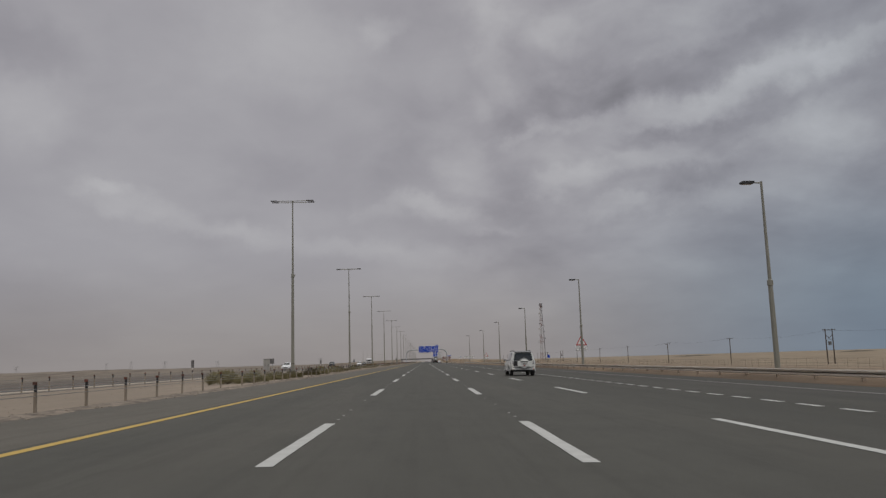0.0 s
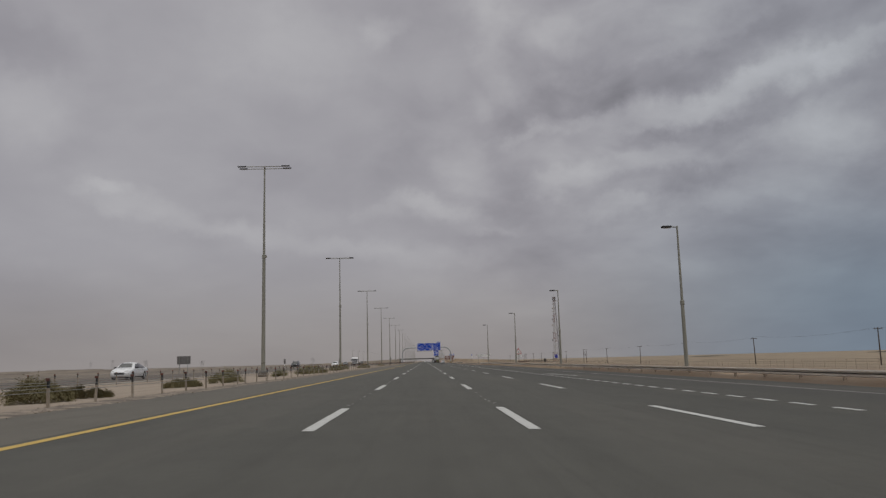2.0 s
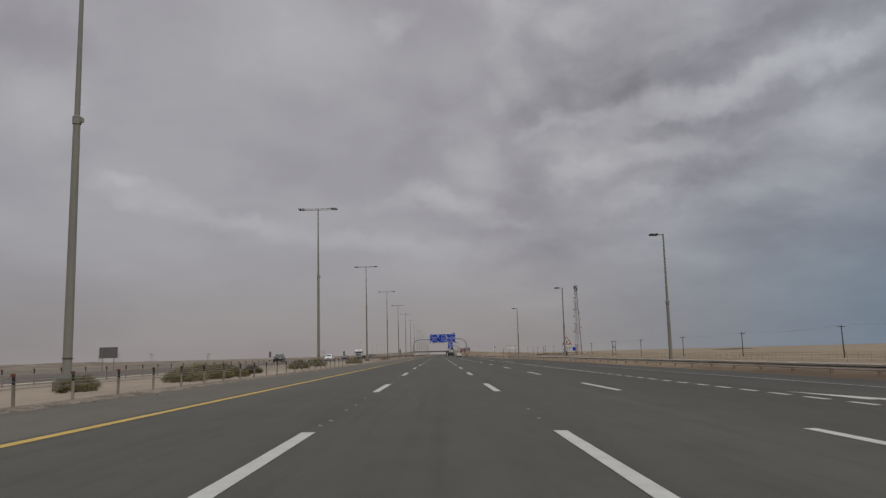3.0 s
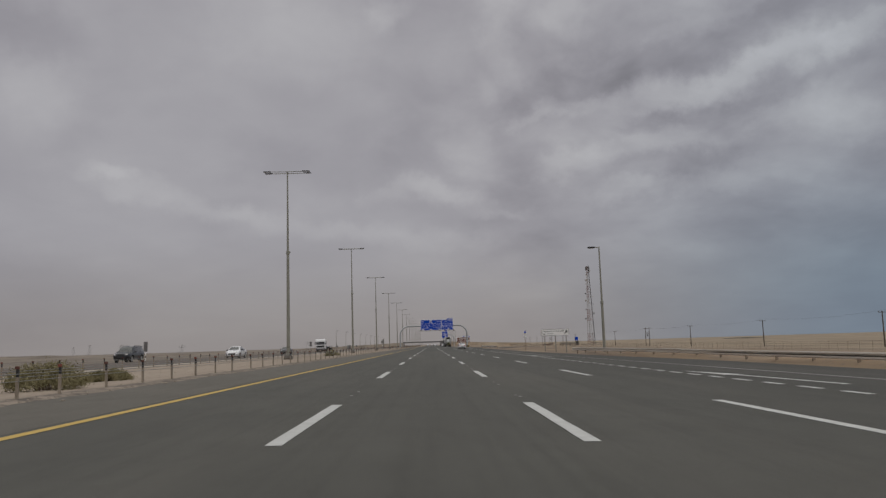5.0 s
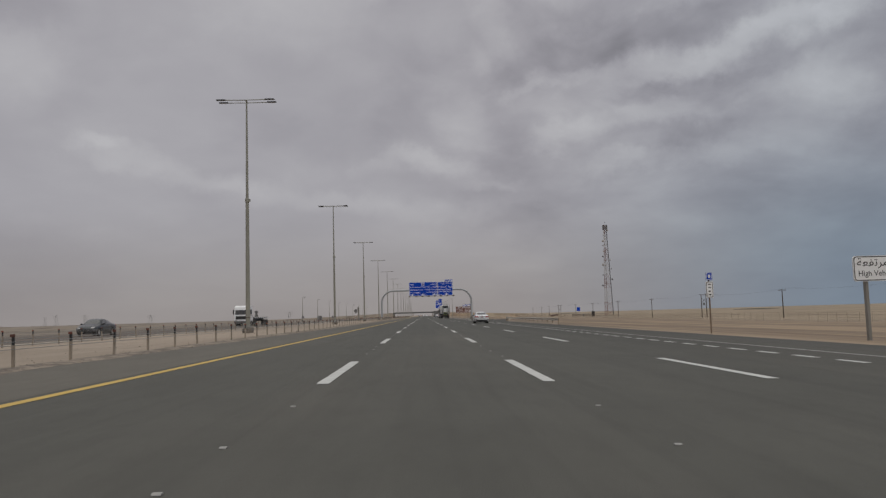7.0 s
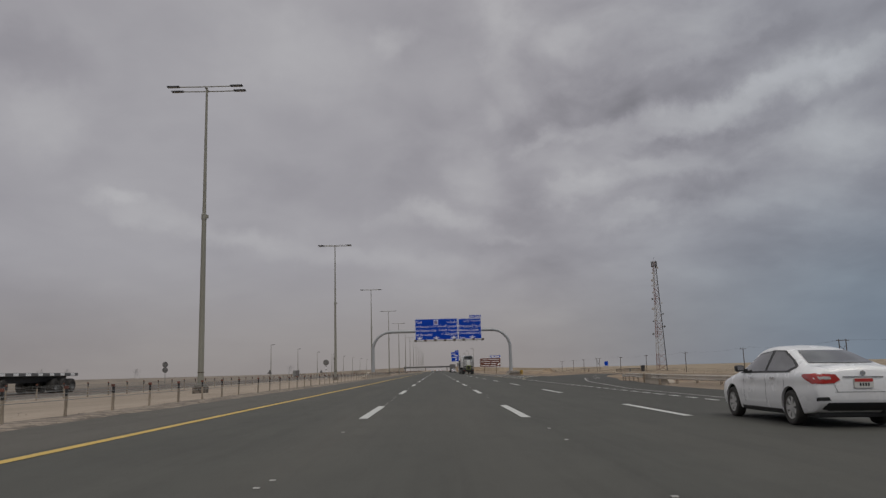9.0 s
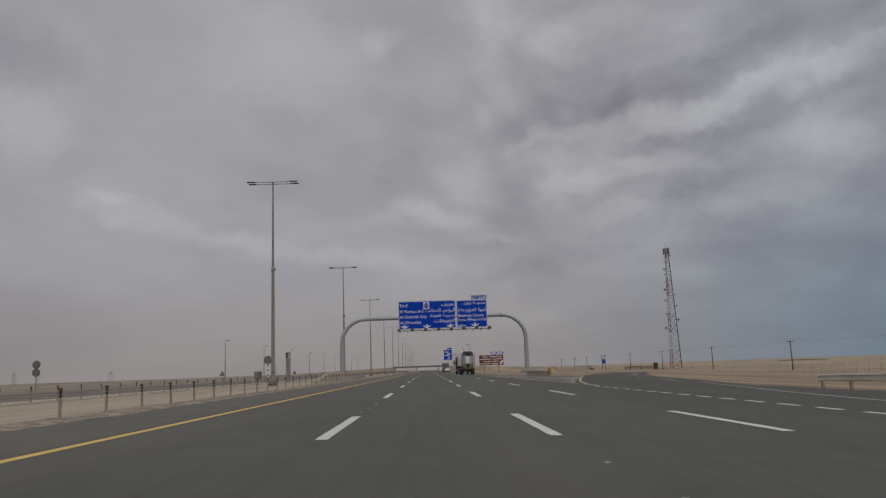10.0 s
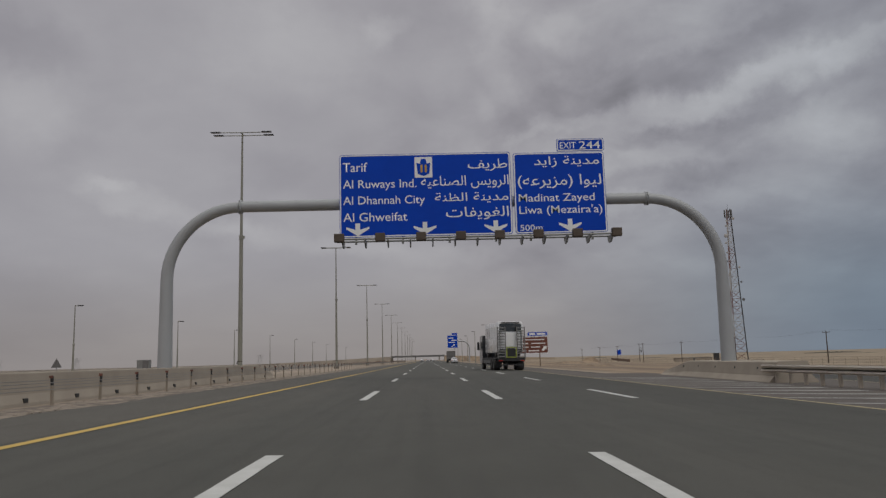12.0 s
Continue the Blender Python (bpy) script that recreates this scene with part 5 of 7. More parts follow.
# ---- telephone mast ----
def mast():
    m = thing("telecom_mast", "tall red and white lattice telecom mast with dish antennas", "mast", pose(123.9, 818, -2.3))
    top, levels = 61.0, 20

    def leg_at(k, z):
        a = radians(-30 + 120 * k)
        r = 2.45 * (1 - z / top) + 0.85
        return Vector((r * math.cos(a), r * math.sin(a), z))
    for k in range(3):
        for i in range(levels):
            bm = bmesh.new()
            tube(bm, [leg_at(k, top * i / levels), leg_at(k, top * (i + 1) / levels)], 0.15 if k else 0.21, 6)
            part("leg_section", bm, (DARK_STEEL if k == 0 else (HAZED_TOWER_RED if (i // 3) % 2 == 0 else TOWER_WHITE)), m)
    for i in range(levels):
        z0, z1 = top * i / levels, top * (i + 1) / levels
        for k in range(3):
            a, b = leg_at(k, z0), leg_at((k + 1) % 3, z0)
            for ends, r in (((a, b), 0.07), ((a, leg_at((k + 1) % 3, z1)), 0.06), ((b, leg_at(k, z1)), 0.06)):
                bm = bmesh.new()
                tube(bm, list(ends), r, 4)
                part("brace", bm, HAZED_TOWER_RED if (i // 3) % 2 == 0 else TOWER_WHITE, m)
    rnd = random.Random(4)
    for z, a in ((54, 200), (50, 170), (47, 190), (43, 205), (39.5, 185), (37, 20), (34, 195), (31, 340), (57, 10), (27, 200), (24, 10), (56, 215), (20, 190)):
        r = 3.0 * (1 - z / top) + 1.4
        c = (r * math.cos(radians(a)), -abs(r * math.sin(radians(a))) - 0.3, z)
        s = rnd.choice((0.45, 0.6, 0.8))
        bm = bmesh.new()
        lathe(bm, [(0.0, 0.1), (0.6 * s, 0.05), (0.95 * s, -0.1), (s, -0.25), (0.85 * s, -0.35), (0.0, -0.4)], "y", 14, c)
        part("dish", bm, TOWER_WHITE if rnd.random() < 0.55 else MID_GREY, m, smooth=True)
    for k in range(6):
        a = radians(60 * k)
        bm = bmesh.new()
        box(bm, 1.5 * math.cos(a) - 0.18, 1.5 * math.cos(a) + 0.18, 1.5 * math.sin(a) - 0.12, 1.5 * math.sin(a) + 0.12, 57.6, 60.8, 0.03)
        part("panel_antenna", bm, MID_GREY, m)
    bm = bmesh.new()
    tube(bm, [(0, 0, top), (0, 0, top + 2.0)], 0.05, 6)
    part("lightning_rod", bm, DARK_STEEL, m)
    bm = bmesh.new()
    box(bm, -7, 7, -7, 7, -0.6, 0.15)
    part("base_slab", bm, CONCRETE, m)


mast()
for x, y, sx, sy, sz in ((109, 829, 15.0, 3.0, 1.5),):
    hut = thing("equipment_hut", "long low pale equipment hut beside the telecom mast", "hut", pose(x, y, -2.5))
    bm = bmesh.new()
    box(bm, -sx / 2, sx / 2, -sy / 2, sy / 2, -0.3, sz, 0.05)
    part("wall", bm, CONCRETE, hut)
    bm = bmesh.new()
    box(bm, -sx / 2 - 0.15, sx / 2 + 0.15, -sy / 2 - 0.15, sy / 2 + 0.15, sz, sz + 0.15)
    part("roof", bm, GREY_BACK, hut)
    bm = bmesh.new()
    box(bm, -0.4, 0.4, -sy / 2 - 0.04, -sy / 2 - 0.004, 0, 1.4)
    part("door", bm, MID_GREY, hut)


# ---- overpass in the distance ----
over = thing("overpass", "concrete road bridge crossing the motorway far ahead", "bridge", pose(0, 1490, 0))
bm = bmesh.new()
box(bm, -46, 21, -7, 7, 4.7, 5.9, 0.1)
part("deck", bm, MID_GREY, over)
for d in (-7, 6.7):
    bm = bmesh.new()
    box(bm, -46, 21, d, d + 0.3, 5.9, 6.8)
    part("parapet", bm, GREY_BACK, over)
for x in (-44, -15.5, 14.5):
    for d in (-4, 0, 4):
        bm = bmesh.new()
        tube(bm, [(x, d, -1), (x, d, 4.8)], 0.6, 12)
        part("pier", bm, CONCRETE, over)
for s, x0, x1 in ((-1, -46, -250), (1, 21, 160)):
    emb = thing("embankment", "sandy embankment carrying the ramp of the overpass", "embankment", pose(0, 1490, 0), "ramps of the overpass")
    bm = bmesh.new()
    rows = []
    for k in range(25):
        x = x0 + (x1 - x0) * k / 24
        h = 6.0 * (1 - k / 24) ** 1.2
        rows.append([bm.verts.new((x, d * (7 + 1.8 * (h + 2) * e), z)) for d, e, z in ((-1, 1, -2.0), (-1, 0, h), (1, 0, h), (1, 1, -2.0))])
    for a, b in zip(rows, rows[1:]):
        for k in range(3):
            bm.faces.new((a[k], a[k + 1], b[k + 1], b[k]))
    bm.faces.new(rows[0])
    part("slope", bm, SAND, emb)

# low dark scrub and sheds along the horizon
for x, y, w, h in ((520, 1500, 70, 3.0), (760, 1350, 60, 3.4), (300, 1900, 60, 2.6), (900, 1300, 55, 3.2), (420, 1250, 60, 2.2), (1150, 1500, 90, 4.0), (-700, 1900, 120, 4.0), (-1100, 2000, 160, 5.0), (230, 1300, 34, 2.0)):
    h *= 0.6
    far = thing("far_scrub", "dark low scrub along the desert horizon", "scrub", pose(x, y, ground_z(x, y) - 0.5), "scrub on the horizon")
    bm = bmesh.new()
    n = 40
    rows = []
    for k in range(n + 1):
        u = k / n
        t = h * (0.35 + 0.65 * math.sin(math.pi * u)) * (0.75 + 0.5 * noise.noise(Vector((x + k * 0.8, y, 0))))
        px = (u - 0.5) * w
        rows.append([bm.verts.new((px, -5, 0)), bm.verts.new((px, -2, t * 0.8)), bm.verts.new((px, 2, t)), bm.verts.new((px, 5, 0))])
    for a, b in zip(rows, rows[1:]):
        for k in range(3):
            bm.faces.new((a[k], a[k + 1], b[k + 1], b[k]))
    part("foliage", bm, FAR_SCRUB, far)

# far pylons beyond the opposite carriageway
for x, y, h in ((-560, 1500, 17), (-760, 1880, 20), (-430, 1300, 14), (-330, 1250, 12), (-180, 1350, 12), (-620, 1200, 13)):
    py = thing("pylon", "hazy grey lattice pylon far out in the desert", "pylon", pose(x, y, ground_z(x, y) - 0.5), "far pylons")
    bm = bmesh.new()
    for sx in (-1, 1):
        for sy in (-1, 1):
            tube(bm, [(sx * 2.6, sy * 2.6, 0), (sx * 0.5, sy * 0.5, h)], 0.09, 4)
    for k in range(7):
        a, b = 2.6 - 2.1 * k / 7, 2.6 - 2.1 * (k + 1) / 7
        for s in (-1, 1):
            tube(bm, [(-s * a, -a, h * k / 7), (s * b, -b, h * (k + 1) / 7)], 0.05, 4)
    part("lattice", bm, GALVANISED, py)
    for z in (0.7, 0.82, 0.94):
        bm = bmesh.new()
        tube(bm, [(-4.5, 0, h * z), (4.5, 0, h * z)], 0.09, 4)
        part("cross_arm", bm, GALVANISED, py)


# ---- shrubs on the median ----
def shrub(at, wide, high, seed):
    s = thing("desert_shrub", "low dry olive-green shrub on the sandy median", "shrub", at, "shrubs on the median")
    rnd = random.Random(seed)
    bm = bmesh.new()
    for k in range(26):
        a = rnd.uniform(0, 2 * math.pi)
        r = wide * rnd.uniform(0.2, 0.95)
        tip = Vector((r * math.cos(a), r * math.sin(a), high * rnd.uniform(0.4, 1.0) * (1.1 - 0.6 * r / wide)))
        tube(bm, [(0.15 * math.cos(a), 0.15 * math.sin(a), -0.1), tip * 0.5 + Vector((0, 0, 0.1 * high)), tip], [0.02, 0.012, 0.005], 4, False)
    part("twigs", bm, TWIG, s)["kind"] = "stuff"
    bm = bmesh.new()
    clumps = [(rnd.uniform(0, 2 * math.pi), wide * math.sqrt(rnd.uniform(0.02, 0.9)), rnd.uniform(0.25, 0.5) * high) for _ in range(54)]
    for a, r, size in clumps:
        lift = high * (1 - 0.75 * (r / wide) ** 2) * rnd.uniform(0.45, 0.85)
        c = Vector((r * math.cos(a), r * math.sin(a), lift))
        for _ in range(190):
            d = Vector((rnd.gauss(0, 1), rnd.gauss(0, 1), rnd.gauss(0, 0.8)))
            p = c + d * size * 0.36
            p.z = max(p.z, 0.02)
            u = Vector((rnd.gauss(0, 1), rnd.gauss(0, 1), rnd.gauss(0.6, 1))).normalized()
            v = u.orthogonal().normalized()
            l, w = rnd.uniform(0.06, 0.15), rnd.uniform(0.006, 0.014)
            bm.faces.new([bm.verts.new(q) for q in (p - v * w, p + u * l * 0.5 + v * w * 0.2 - v * w, p + u * l, p + v * w)])
    part("leaves", bm, LEAF, s)["kind"] = "stuff"
    return s


bushes = [shrub(pose(-12.3, 91.1, 0.03), 1.0, 0.82, 1), shrub(pose(-11.2, 97.4, 0.03), 0.68, 0.66, 2), shrub(pose(-11.9, 240.6, 0.03), 1.2, 1.0, 3), shrub(pose(-13.0, 247.6, 0.03), 0.95, 0.55, 4)]
for k, (x, y, s) in enumerate(((-12.5, 49.4, 2), (-11.2, 51.6, 0), (-11.3, 57.8, 1), (-11.1, 60.4, 1), (-11.2, 66.4, 1), (-11.5, 78.6, 0), (-11.8, 81.6, 3), (-11.4, 84.8, 0), (-11.6, 87.6, 1),
                               (-12.1, 94.0, 1), (-11.8, 100.4, 0), (-11.6, 103.3, 1), (-12.4, 112.0, 0), (-12.2, 115.0, 3), (-12.4, 127.2, 3), (-12.4, 136.0, 0), (-13.3, 159.0, 1),
                               (-12.4, 168.2, 0), (-12.2, 171.4, 2), (-12.0, 174.6, 0), (-12.5, 177.6, 3), (-13.6, 187.0, 1), (-13.4, 205.0, 0), (-14.3, 222.0, 2), (-12.9, 317.0, 0))):
    copy_thing(bushes[s], pose(x, y, 0.03, 0, 0, 47 * k))

# a feeder cabinet on a mound of dark gravel beside the second lamp
kiosk = thing("utility_cabinet", "pale grey metal feeder cabinet standing on a gravel mound", "cabinet", pose(-19.55, 97.0, 0.55, 0, 0, 12))
bm = bmesh.new()
box(bm, -0.38, 0.38, -0.45, 0.45, 0.0, 1.38, 0.02)
part("body", bm, KIOSK_GREY, kiosk)
bm = bmesh.new()
prism(bm, ((-0.43, 1.38), (0.43, 1.38), (0.43, 1.42), (0.0, 1.47), (-0.43, 1.42)), "y", -0.5, 0.5)
part("roof", bm, KIOSK_GREY, kiosk)
for x in (-0.36, 0.01):
    bm = bmesh.new()
    box(bm, x, x + 0.35, -0.475, -0.454, 0.10, 1.32, 0.008)
    d = part("door", bm, KIOSK_GREY, kiosk)
    bm = bmesh.new()
    box(bm, x + 0.15, x + 0.20, -0.50, -0.477, 0.62, 0.80, 0.006)
    part("handle", bm, DARK_STEEL, d, "dark door handle")
bm = bmesh.new()
box(bm, -0.42, 0.42, -0.49, 0.49, -0.5, 0.0, 0.02)
part("plinth", bm, CONCRETE, kiosk)
bm = bmesh.new()
rows = []
for j in range(13):
    f = j / 12
    rows.append([bm.verts.new((2.9 * f * math.cos(2 * math.pi * i / 28), 2.9 * f * math.sin(2 * math.pi * i / 28),
                               (0.62 * (1 - f ** 1.3) + 0.05 * noise.noise(Vector((i * 0.7, j * 0.6, 0)))) if 0 < j < 12 else (0.6 if j == 0 else -0.12))) for i in range(28)])
for a, b in zip(rows, rows[1:]):
    for i in range(28):
        bm.faces.new((a[i], a[(i + 1) % 28], b[(i + 1) % 28], b[i]))
bmesh.ops.remove_doubles(bm, verts=bm.verts[:], dist=0.001)
ob = new("gravel_mound", finish("gravel_mound", bm, VERGE, True))
ob.matrix_basis = pose(-19.3, 97.2, 0.0)
tagged(ob, "low mound of dark gravel on the sandy median", "gravel mound")

# mounds of dug sand beyond the exit
for x, y, w, h in ((55, 774, 4.2, 1.9), (48, 770, 11, 0.9), (34, 668, 8, 0.5)):
    bm = bmesh.new()
    n = 16
    grid = [[bm.verts.new(((i / n - 0.5) * 2 * w, (j / n - 0.5) * 1.4 * w, h * max(0, 1 - ((i / n - 0.5) * 2) ** 2 - ((j / n - 0.5) * 2) ** 2) * (1 + 0.5 * noise.noise(Vector((i * 0.4, j * 0.4, x)))) - 0.15))
             for i in range(n + 1)] for j in range(n + 1)]
    for a, b in zip(grid, grid[1:]):
        for k in range(n):
            bm.faces.new((a[k], a[k + 1], b[k + 1], b[k]))
    ob = new("sand_mound", finish("sand_mound", bm, SAND, True))
    ob.matrix_basis = pose(x, y, ground_z(x, y))
    tagged(ob, "low mound of brown sand beside the exit", "sand mound", "sand mounds")

# a low brown wall running away beyond the exit, and a blue board on two legs behind it
wall = thing("boundary_wall", "low red-brown boundary wall out in the sand", "wall")
for k in range(12):
    bm = bmesh.new()
    a, b = Vector((94 + 3.6 * k, 872 + 18.2 * k, 0)), Vector((94 + 3.6 * (k + 1), 872 + 18.2 * (k + 1), 0))
    prism(bm, ((a.x - 0.15, a.y), (a.x + 0.15, a.y), (b.x + 0.15, b.y - 0.2), (b.x - 0.15, b.y - 0.2)), "z", -3.0, -1.15)
    part("wall_section", bm, BROWN_WALL, wall)
fb = thing("sign_board", "large blue board on two legs far out in the desert", "road sign", pose(226.8, 1429, -2.8))
p = sign_panel(fb, -2.6, 2.6, 3.8, 9.8, -0.06, BLUE_SIGN, 0.15, 0.2, 0.12, WHITE_SIGN)
for x in (-1.6, 1.6):
    bm = bmesh.new()
    box(bm, x - 0.14, x + 0.14, 0.06, 0.34, -1.0, 9.5, 0.02)
    part("leg", bm, GALVANISED, fb)
tank = thing("utility_box", "dark upright cabinet standing in the desert", "cabinet", pose(111.5, 809.3, -2.4))
bm = bmesh.new()
box(bm, -0.9, 0.9, -0.7, 0.7, -0.3, 3.0, 0.05)
part("body", bm, DARK_STEEL, tank)
bm = bmesh.new()
box(bm, -1.05, 1.05, -0.85, 0.85, 3.0, 3.15, 0.03)
part("lid", bm, MID_GREY, tank)

# ridges of spoil and low dunes beyond the opposite carriageway
for k, (x, y, w, d, h) in enumerate(((-150, 330, 46, 14, 1.9), (-210, 420, 60, 18, 2.6), (-120, 560, 40, 12, 1.7), (-260, 620, 80, 24, 3.2), (-170, 720, 60, 18, 2.3), (-330, 800, 90, 26, 3.6), (-120, 240, 30, 10, 1.3), (-420, 1000, 120, 30, 4.2))):
    bm = bmesh.new()
    n = 28
    grid = []
    for j in range(13):
        row = []
        for i in range(n + 1):
            u, t = (i / n - 0.5) * 2, (j / 12 - 0.5) * 2
            z = 0.55 * h * max(0.0, 1 - u * u) * max(0.0, 1 - t * t) * (0.75 + 0.9 * noise.noise(Vector((u * 3, t * 2, k * 3.7))))
            row.append(bm.verts.new((u * w, t * d, z - 0.3)))
        grid.append(row)
    for a, b in zip(grid, grid[1:]):
        for i in range(n):
            bm.faces.new((a[i], a[i + 1], b[i + 1], b[i]))
    ob = new("spoil_ridge", finish("spoil_ridge", bm, SAND, True))
    ob.matrix_basis = pose(x, y, ground_z(x, y))
    tagged(ob, "low ridge of brown spoil beyond the opposite carriageway", "sand ridge", "ridges of spoil")


# ---- true size: the place so far was laid out in units of 0.92 m ----
UNIT = 0.92
for me in bpy.data.meshes:
    me.transform(Matrix.Scale(UNIT, 4))
for ob in scene.objects:
    if ob.type in {"MESH", "EMPTY"}:
        ob.matrix_basis = Matrix.Translation(ob.matrix_basis.translation * (UNIT - 1)) @ ob.matrix_basis


# ---- vehicles: local x across, y forward from the rear bumper, z up ----
from mathutils.bvhtree import BVHTree


def spline(points, per):
    """Catmull-Rom through rows of numbers."""
    p = np.array(points, float)
    p = np.vstack([2 * p[0] - p[1], p, 2 * p[-1] - p[-2]])
    out = []
    for i in range(1, len(p) - 2):
        for k in range(per):
            t = k / per
            a, b, c, d = p[i - 1], p[i], p[i + 1], p[i + 2]
            out.append(0.5 * (2 * b + (c - a) * t + (2 * a - 5 * b + 4 * c - d) * t * t + (3 * b - a - 3 * c + d) * t ** 3))
    out.append(p[-2])
    return np.array(out)


def ring_points(zb, ws, wm, zbelt, wbelt, wroof, zroof):
    h = zbelt - zb
    return [(0, zb), (ws * 0.86, zb), (ws, zb + 0.05), (wm, zb + h * 0.42), (wm - 0.004, zb + h * 0.72), (wbelt, zbelt), (wroof + (wbelt - wroof) * 0.22, zroof - (zroof - zbelt) * 0.24),
            (wroof - 0.05, zroof - 0.03), (wroof * 0.55, zroof), (0, zroof + 0.012)]


def car_shell(stations, arches, half, radius):
    """A closed, smooth body with wheel arches cut out of it."""
    rings = spline([sum(([x, z] for x, z in ring_points(*s[1:])), [s[0]]) for s in stations], 4)
    bm = bmesh.new()
    rows = []
    for r in rings:
        half_ring = spline(np.array(r[1:]).reshape(-1, 2), 3)
        half_ring[:, 0] = np.maximum(half_ring[:, 0], 0)
        half_ring[0, 0] = half_ring[-1, 0] = 0
        pts = [(x, z) for x, z in half_ring] + [(-x, z) for x, z in half_ring[-2:0:-1]]
        rows.append([bm.verts.new((x, r[0], z)) for x, z in pts])
    n = len(rows[0])
    for a, b in zip(rows, rows[1:]):
        for k in range(n):
            bm.faces.new((a[k], a[(k + 1) % n], b[(k + 1) % n], b[k]))
    for ring in (rows[0], rows[-1]):
        c = bm.verts.new(sum((v.co for v in ring), Vector()) / n)
        for k in range(n):
            bm.faces.new((ring[k], ring[(k + 1) % n], c))
    bmesh.ops.recalc_face_normals(bm, faces=bm.faces[:])
    tree = BVHTree.FromBMesh(bm)
    shell = new("shell", finish("shell", bm, WHITE_PAINT))
    bm = bmesh.new()
    for y in arches:
        for s in (-1, 1):
            tube(bm, [(s * (half - 0.30), y, radius), (s * (half + 0.30), y, radius)], radius + 0.07, 32)
    cutter = new("cutter", finish("cutter", bm, WHITE_PAINT))
    mod = shell.modifiers.new("arches", "BOOLEAN")
    mod.operation, mod.solver, mod.object = "DIFFERENCE", "EXACT", cutter
    bpy.context.view_layer.update()
    me = bpy.data.meshes.new_from_object(shell.evaluated_get(bpy.context.evaluated_depsgraph_get()))
    bpy.data.objects.remove(shell), bpy.data.objects.remove(cutter)
    me.shade_smooth()
    me.set_sharp_from_angle(angle=radians(40))
    return me, tree


def laid(tree, outline, way, lift=0.006, rings=5, depth=0.02, sides=(1,)):
    """A thin panel laid on a body: an outline of (y, z) seen from the side, or of (x, z) seen from the rear or front."""
    bm = bmesh.new()
    n = len(outline)
    dense = []
    for k in range(n):
        a, b = Vector(outline[k]), Vector(outline[(k + 1) % n])
        m = max(1, int((b - a).length / 0.09))
        dense += [a + (b - a) * i / m for i in range(m)]
    centre = sum(dense, Vector((0, 0))) / len(dense)
    for s in sides:
        loops = []
        for r in range(rings + 1):
            f = 1 - r / rings
            loop = []
            for p in dense if r < rings else [centre]:
                q = centre + (p - centre) * f
                if way == "side":
                    start, d = Vector((s * 3, q.x, q.y)), Vector((-s, 0, 0))
                elif way == "rear":
                    start, d = Vector((s * q.x, -3, q.y)), Vector((0, 1, 0))
                elif way == "front":
                    start, d = Vector((s * q.x, 9, q.y)), Vector((0, -1, 0))
                else:
                    start, d = Vector((s * q.x, q.y, 4)), Vector((0, 0, -1))
                hit, normal, _, _ = tree.ray_cast(start, d)
                if hit is None:
                    hit, normal, _, _ = tree.find_nearest(start + d * 2.2)
                if normal.dot(d) > 0:
                    normal = -normal
                loop.append(bm.verts.new(hit + normal * lift))
            loops.append(loop)
        for a, b in zip(loops, loops[1:]):
            for k in range(len(a)):
                j = (k + 1) % len(a)
                bm.faces.new((a[k], a[j], b[0]) if len(b) == 1 else (a[k], a[j], b[j], b[k]))
    return bm


def wheel(parent, x, y, r, width, side, spokes=5):
    w = new("wheel")
    w.empty_display_size = 0.1
    w.parent = parent
    w.matrix_basis = pose(x, y, r)
    bm = bmesh.new()
    h = width / 2
    lathe(bm, [(r * 0.66, -h * 0.9), (r * 0.86, -h), (r * 0.96, -h * 0.82), (r, -h * 0.4), (r, h * 0.4), (r * 0.96, h * 0.82), (r * 0.86, h), (r * 0.66, h * 0.9), (r * 0.64, 0), (r * 0.66, -h * 0.9)], "x", 32)
    part("tyre", bm, RUBBER, w, "black rubber tyre", True)
    bm = bmesh.new()
    f = side * h * 0.72
    lathe(bm, [(r * 0.67, f * 1.18), (r * 0.62, f * 1.15), (r * 0.60, f * 0.5), (r * 0.66, f * 0.4)], "x", 32, cap=False)
    for k in range(spokes * 2):
        a = 2 * math.pi * (k // 2) / spokes + (0.14 if k % 2 else -0.14)
        c, s = math.cos(a), math.sin(a)
        n1, n2 = -s * r * 0.055, c * r * 0.055
        quad = [(c * r * 0.10 + n1, s * r * 0.10 + n2), (c * r * 0.63 + n1 * 1.1, s * r * 0.63 + n2 * 1.1), (c * r * 0.63 - n1 * 1.1, s * r * 0.63 - n2 * 1.1), (c * r * 0.10 - n1, s * r * 0.10 - n2)]
        prism(bm, quad, "x", f * 0.75, f * 1.08)
    lathe(bm, [(0.0, f * 1.15), (r * 0.14, f * 1.12), (r * 0.18, f * 0.7)], "x", 16, cap=False)
    part("rim", bm, ALLOY, w, "silver spoked alloy rim")
    bm = bmesh.new()
    lathe(bm, [(0, f * 0.3), (r * 0.62, f * 0.3), (r * 0.62, f * 0.1), (0, f * 0.1)], "x", 24)
    part("brake_disc", bm, DARK_STEEL, w)
    return w


def arch_liner(parent, y, half, r):
    for s in (-1, 1):
        bm = bmesh.new()
        rows = []
        for k in range(17):
            a = radians(-12 + 204 * k / 16)
            rows.append([bm.verts.new((s * x, y + (r + 0.06) * math.cos(a), r + (r + 0.06) * math.sin(a))) for x in (half - 0.05, half - 0.29)])
        for a, b in zip(rows, rows[1:]):
            bm.faces.new((a[0], a[1], b[1], b[0]))
        part("wheel_arch_liner", bm, BLACK, parent)


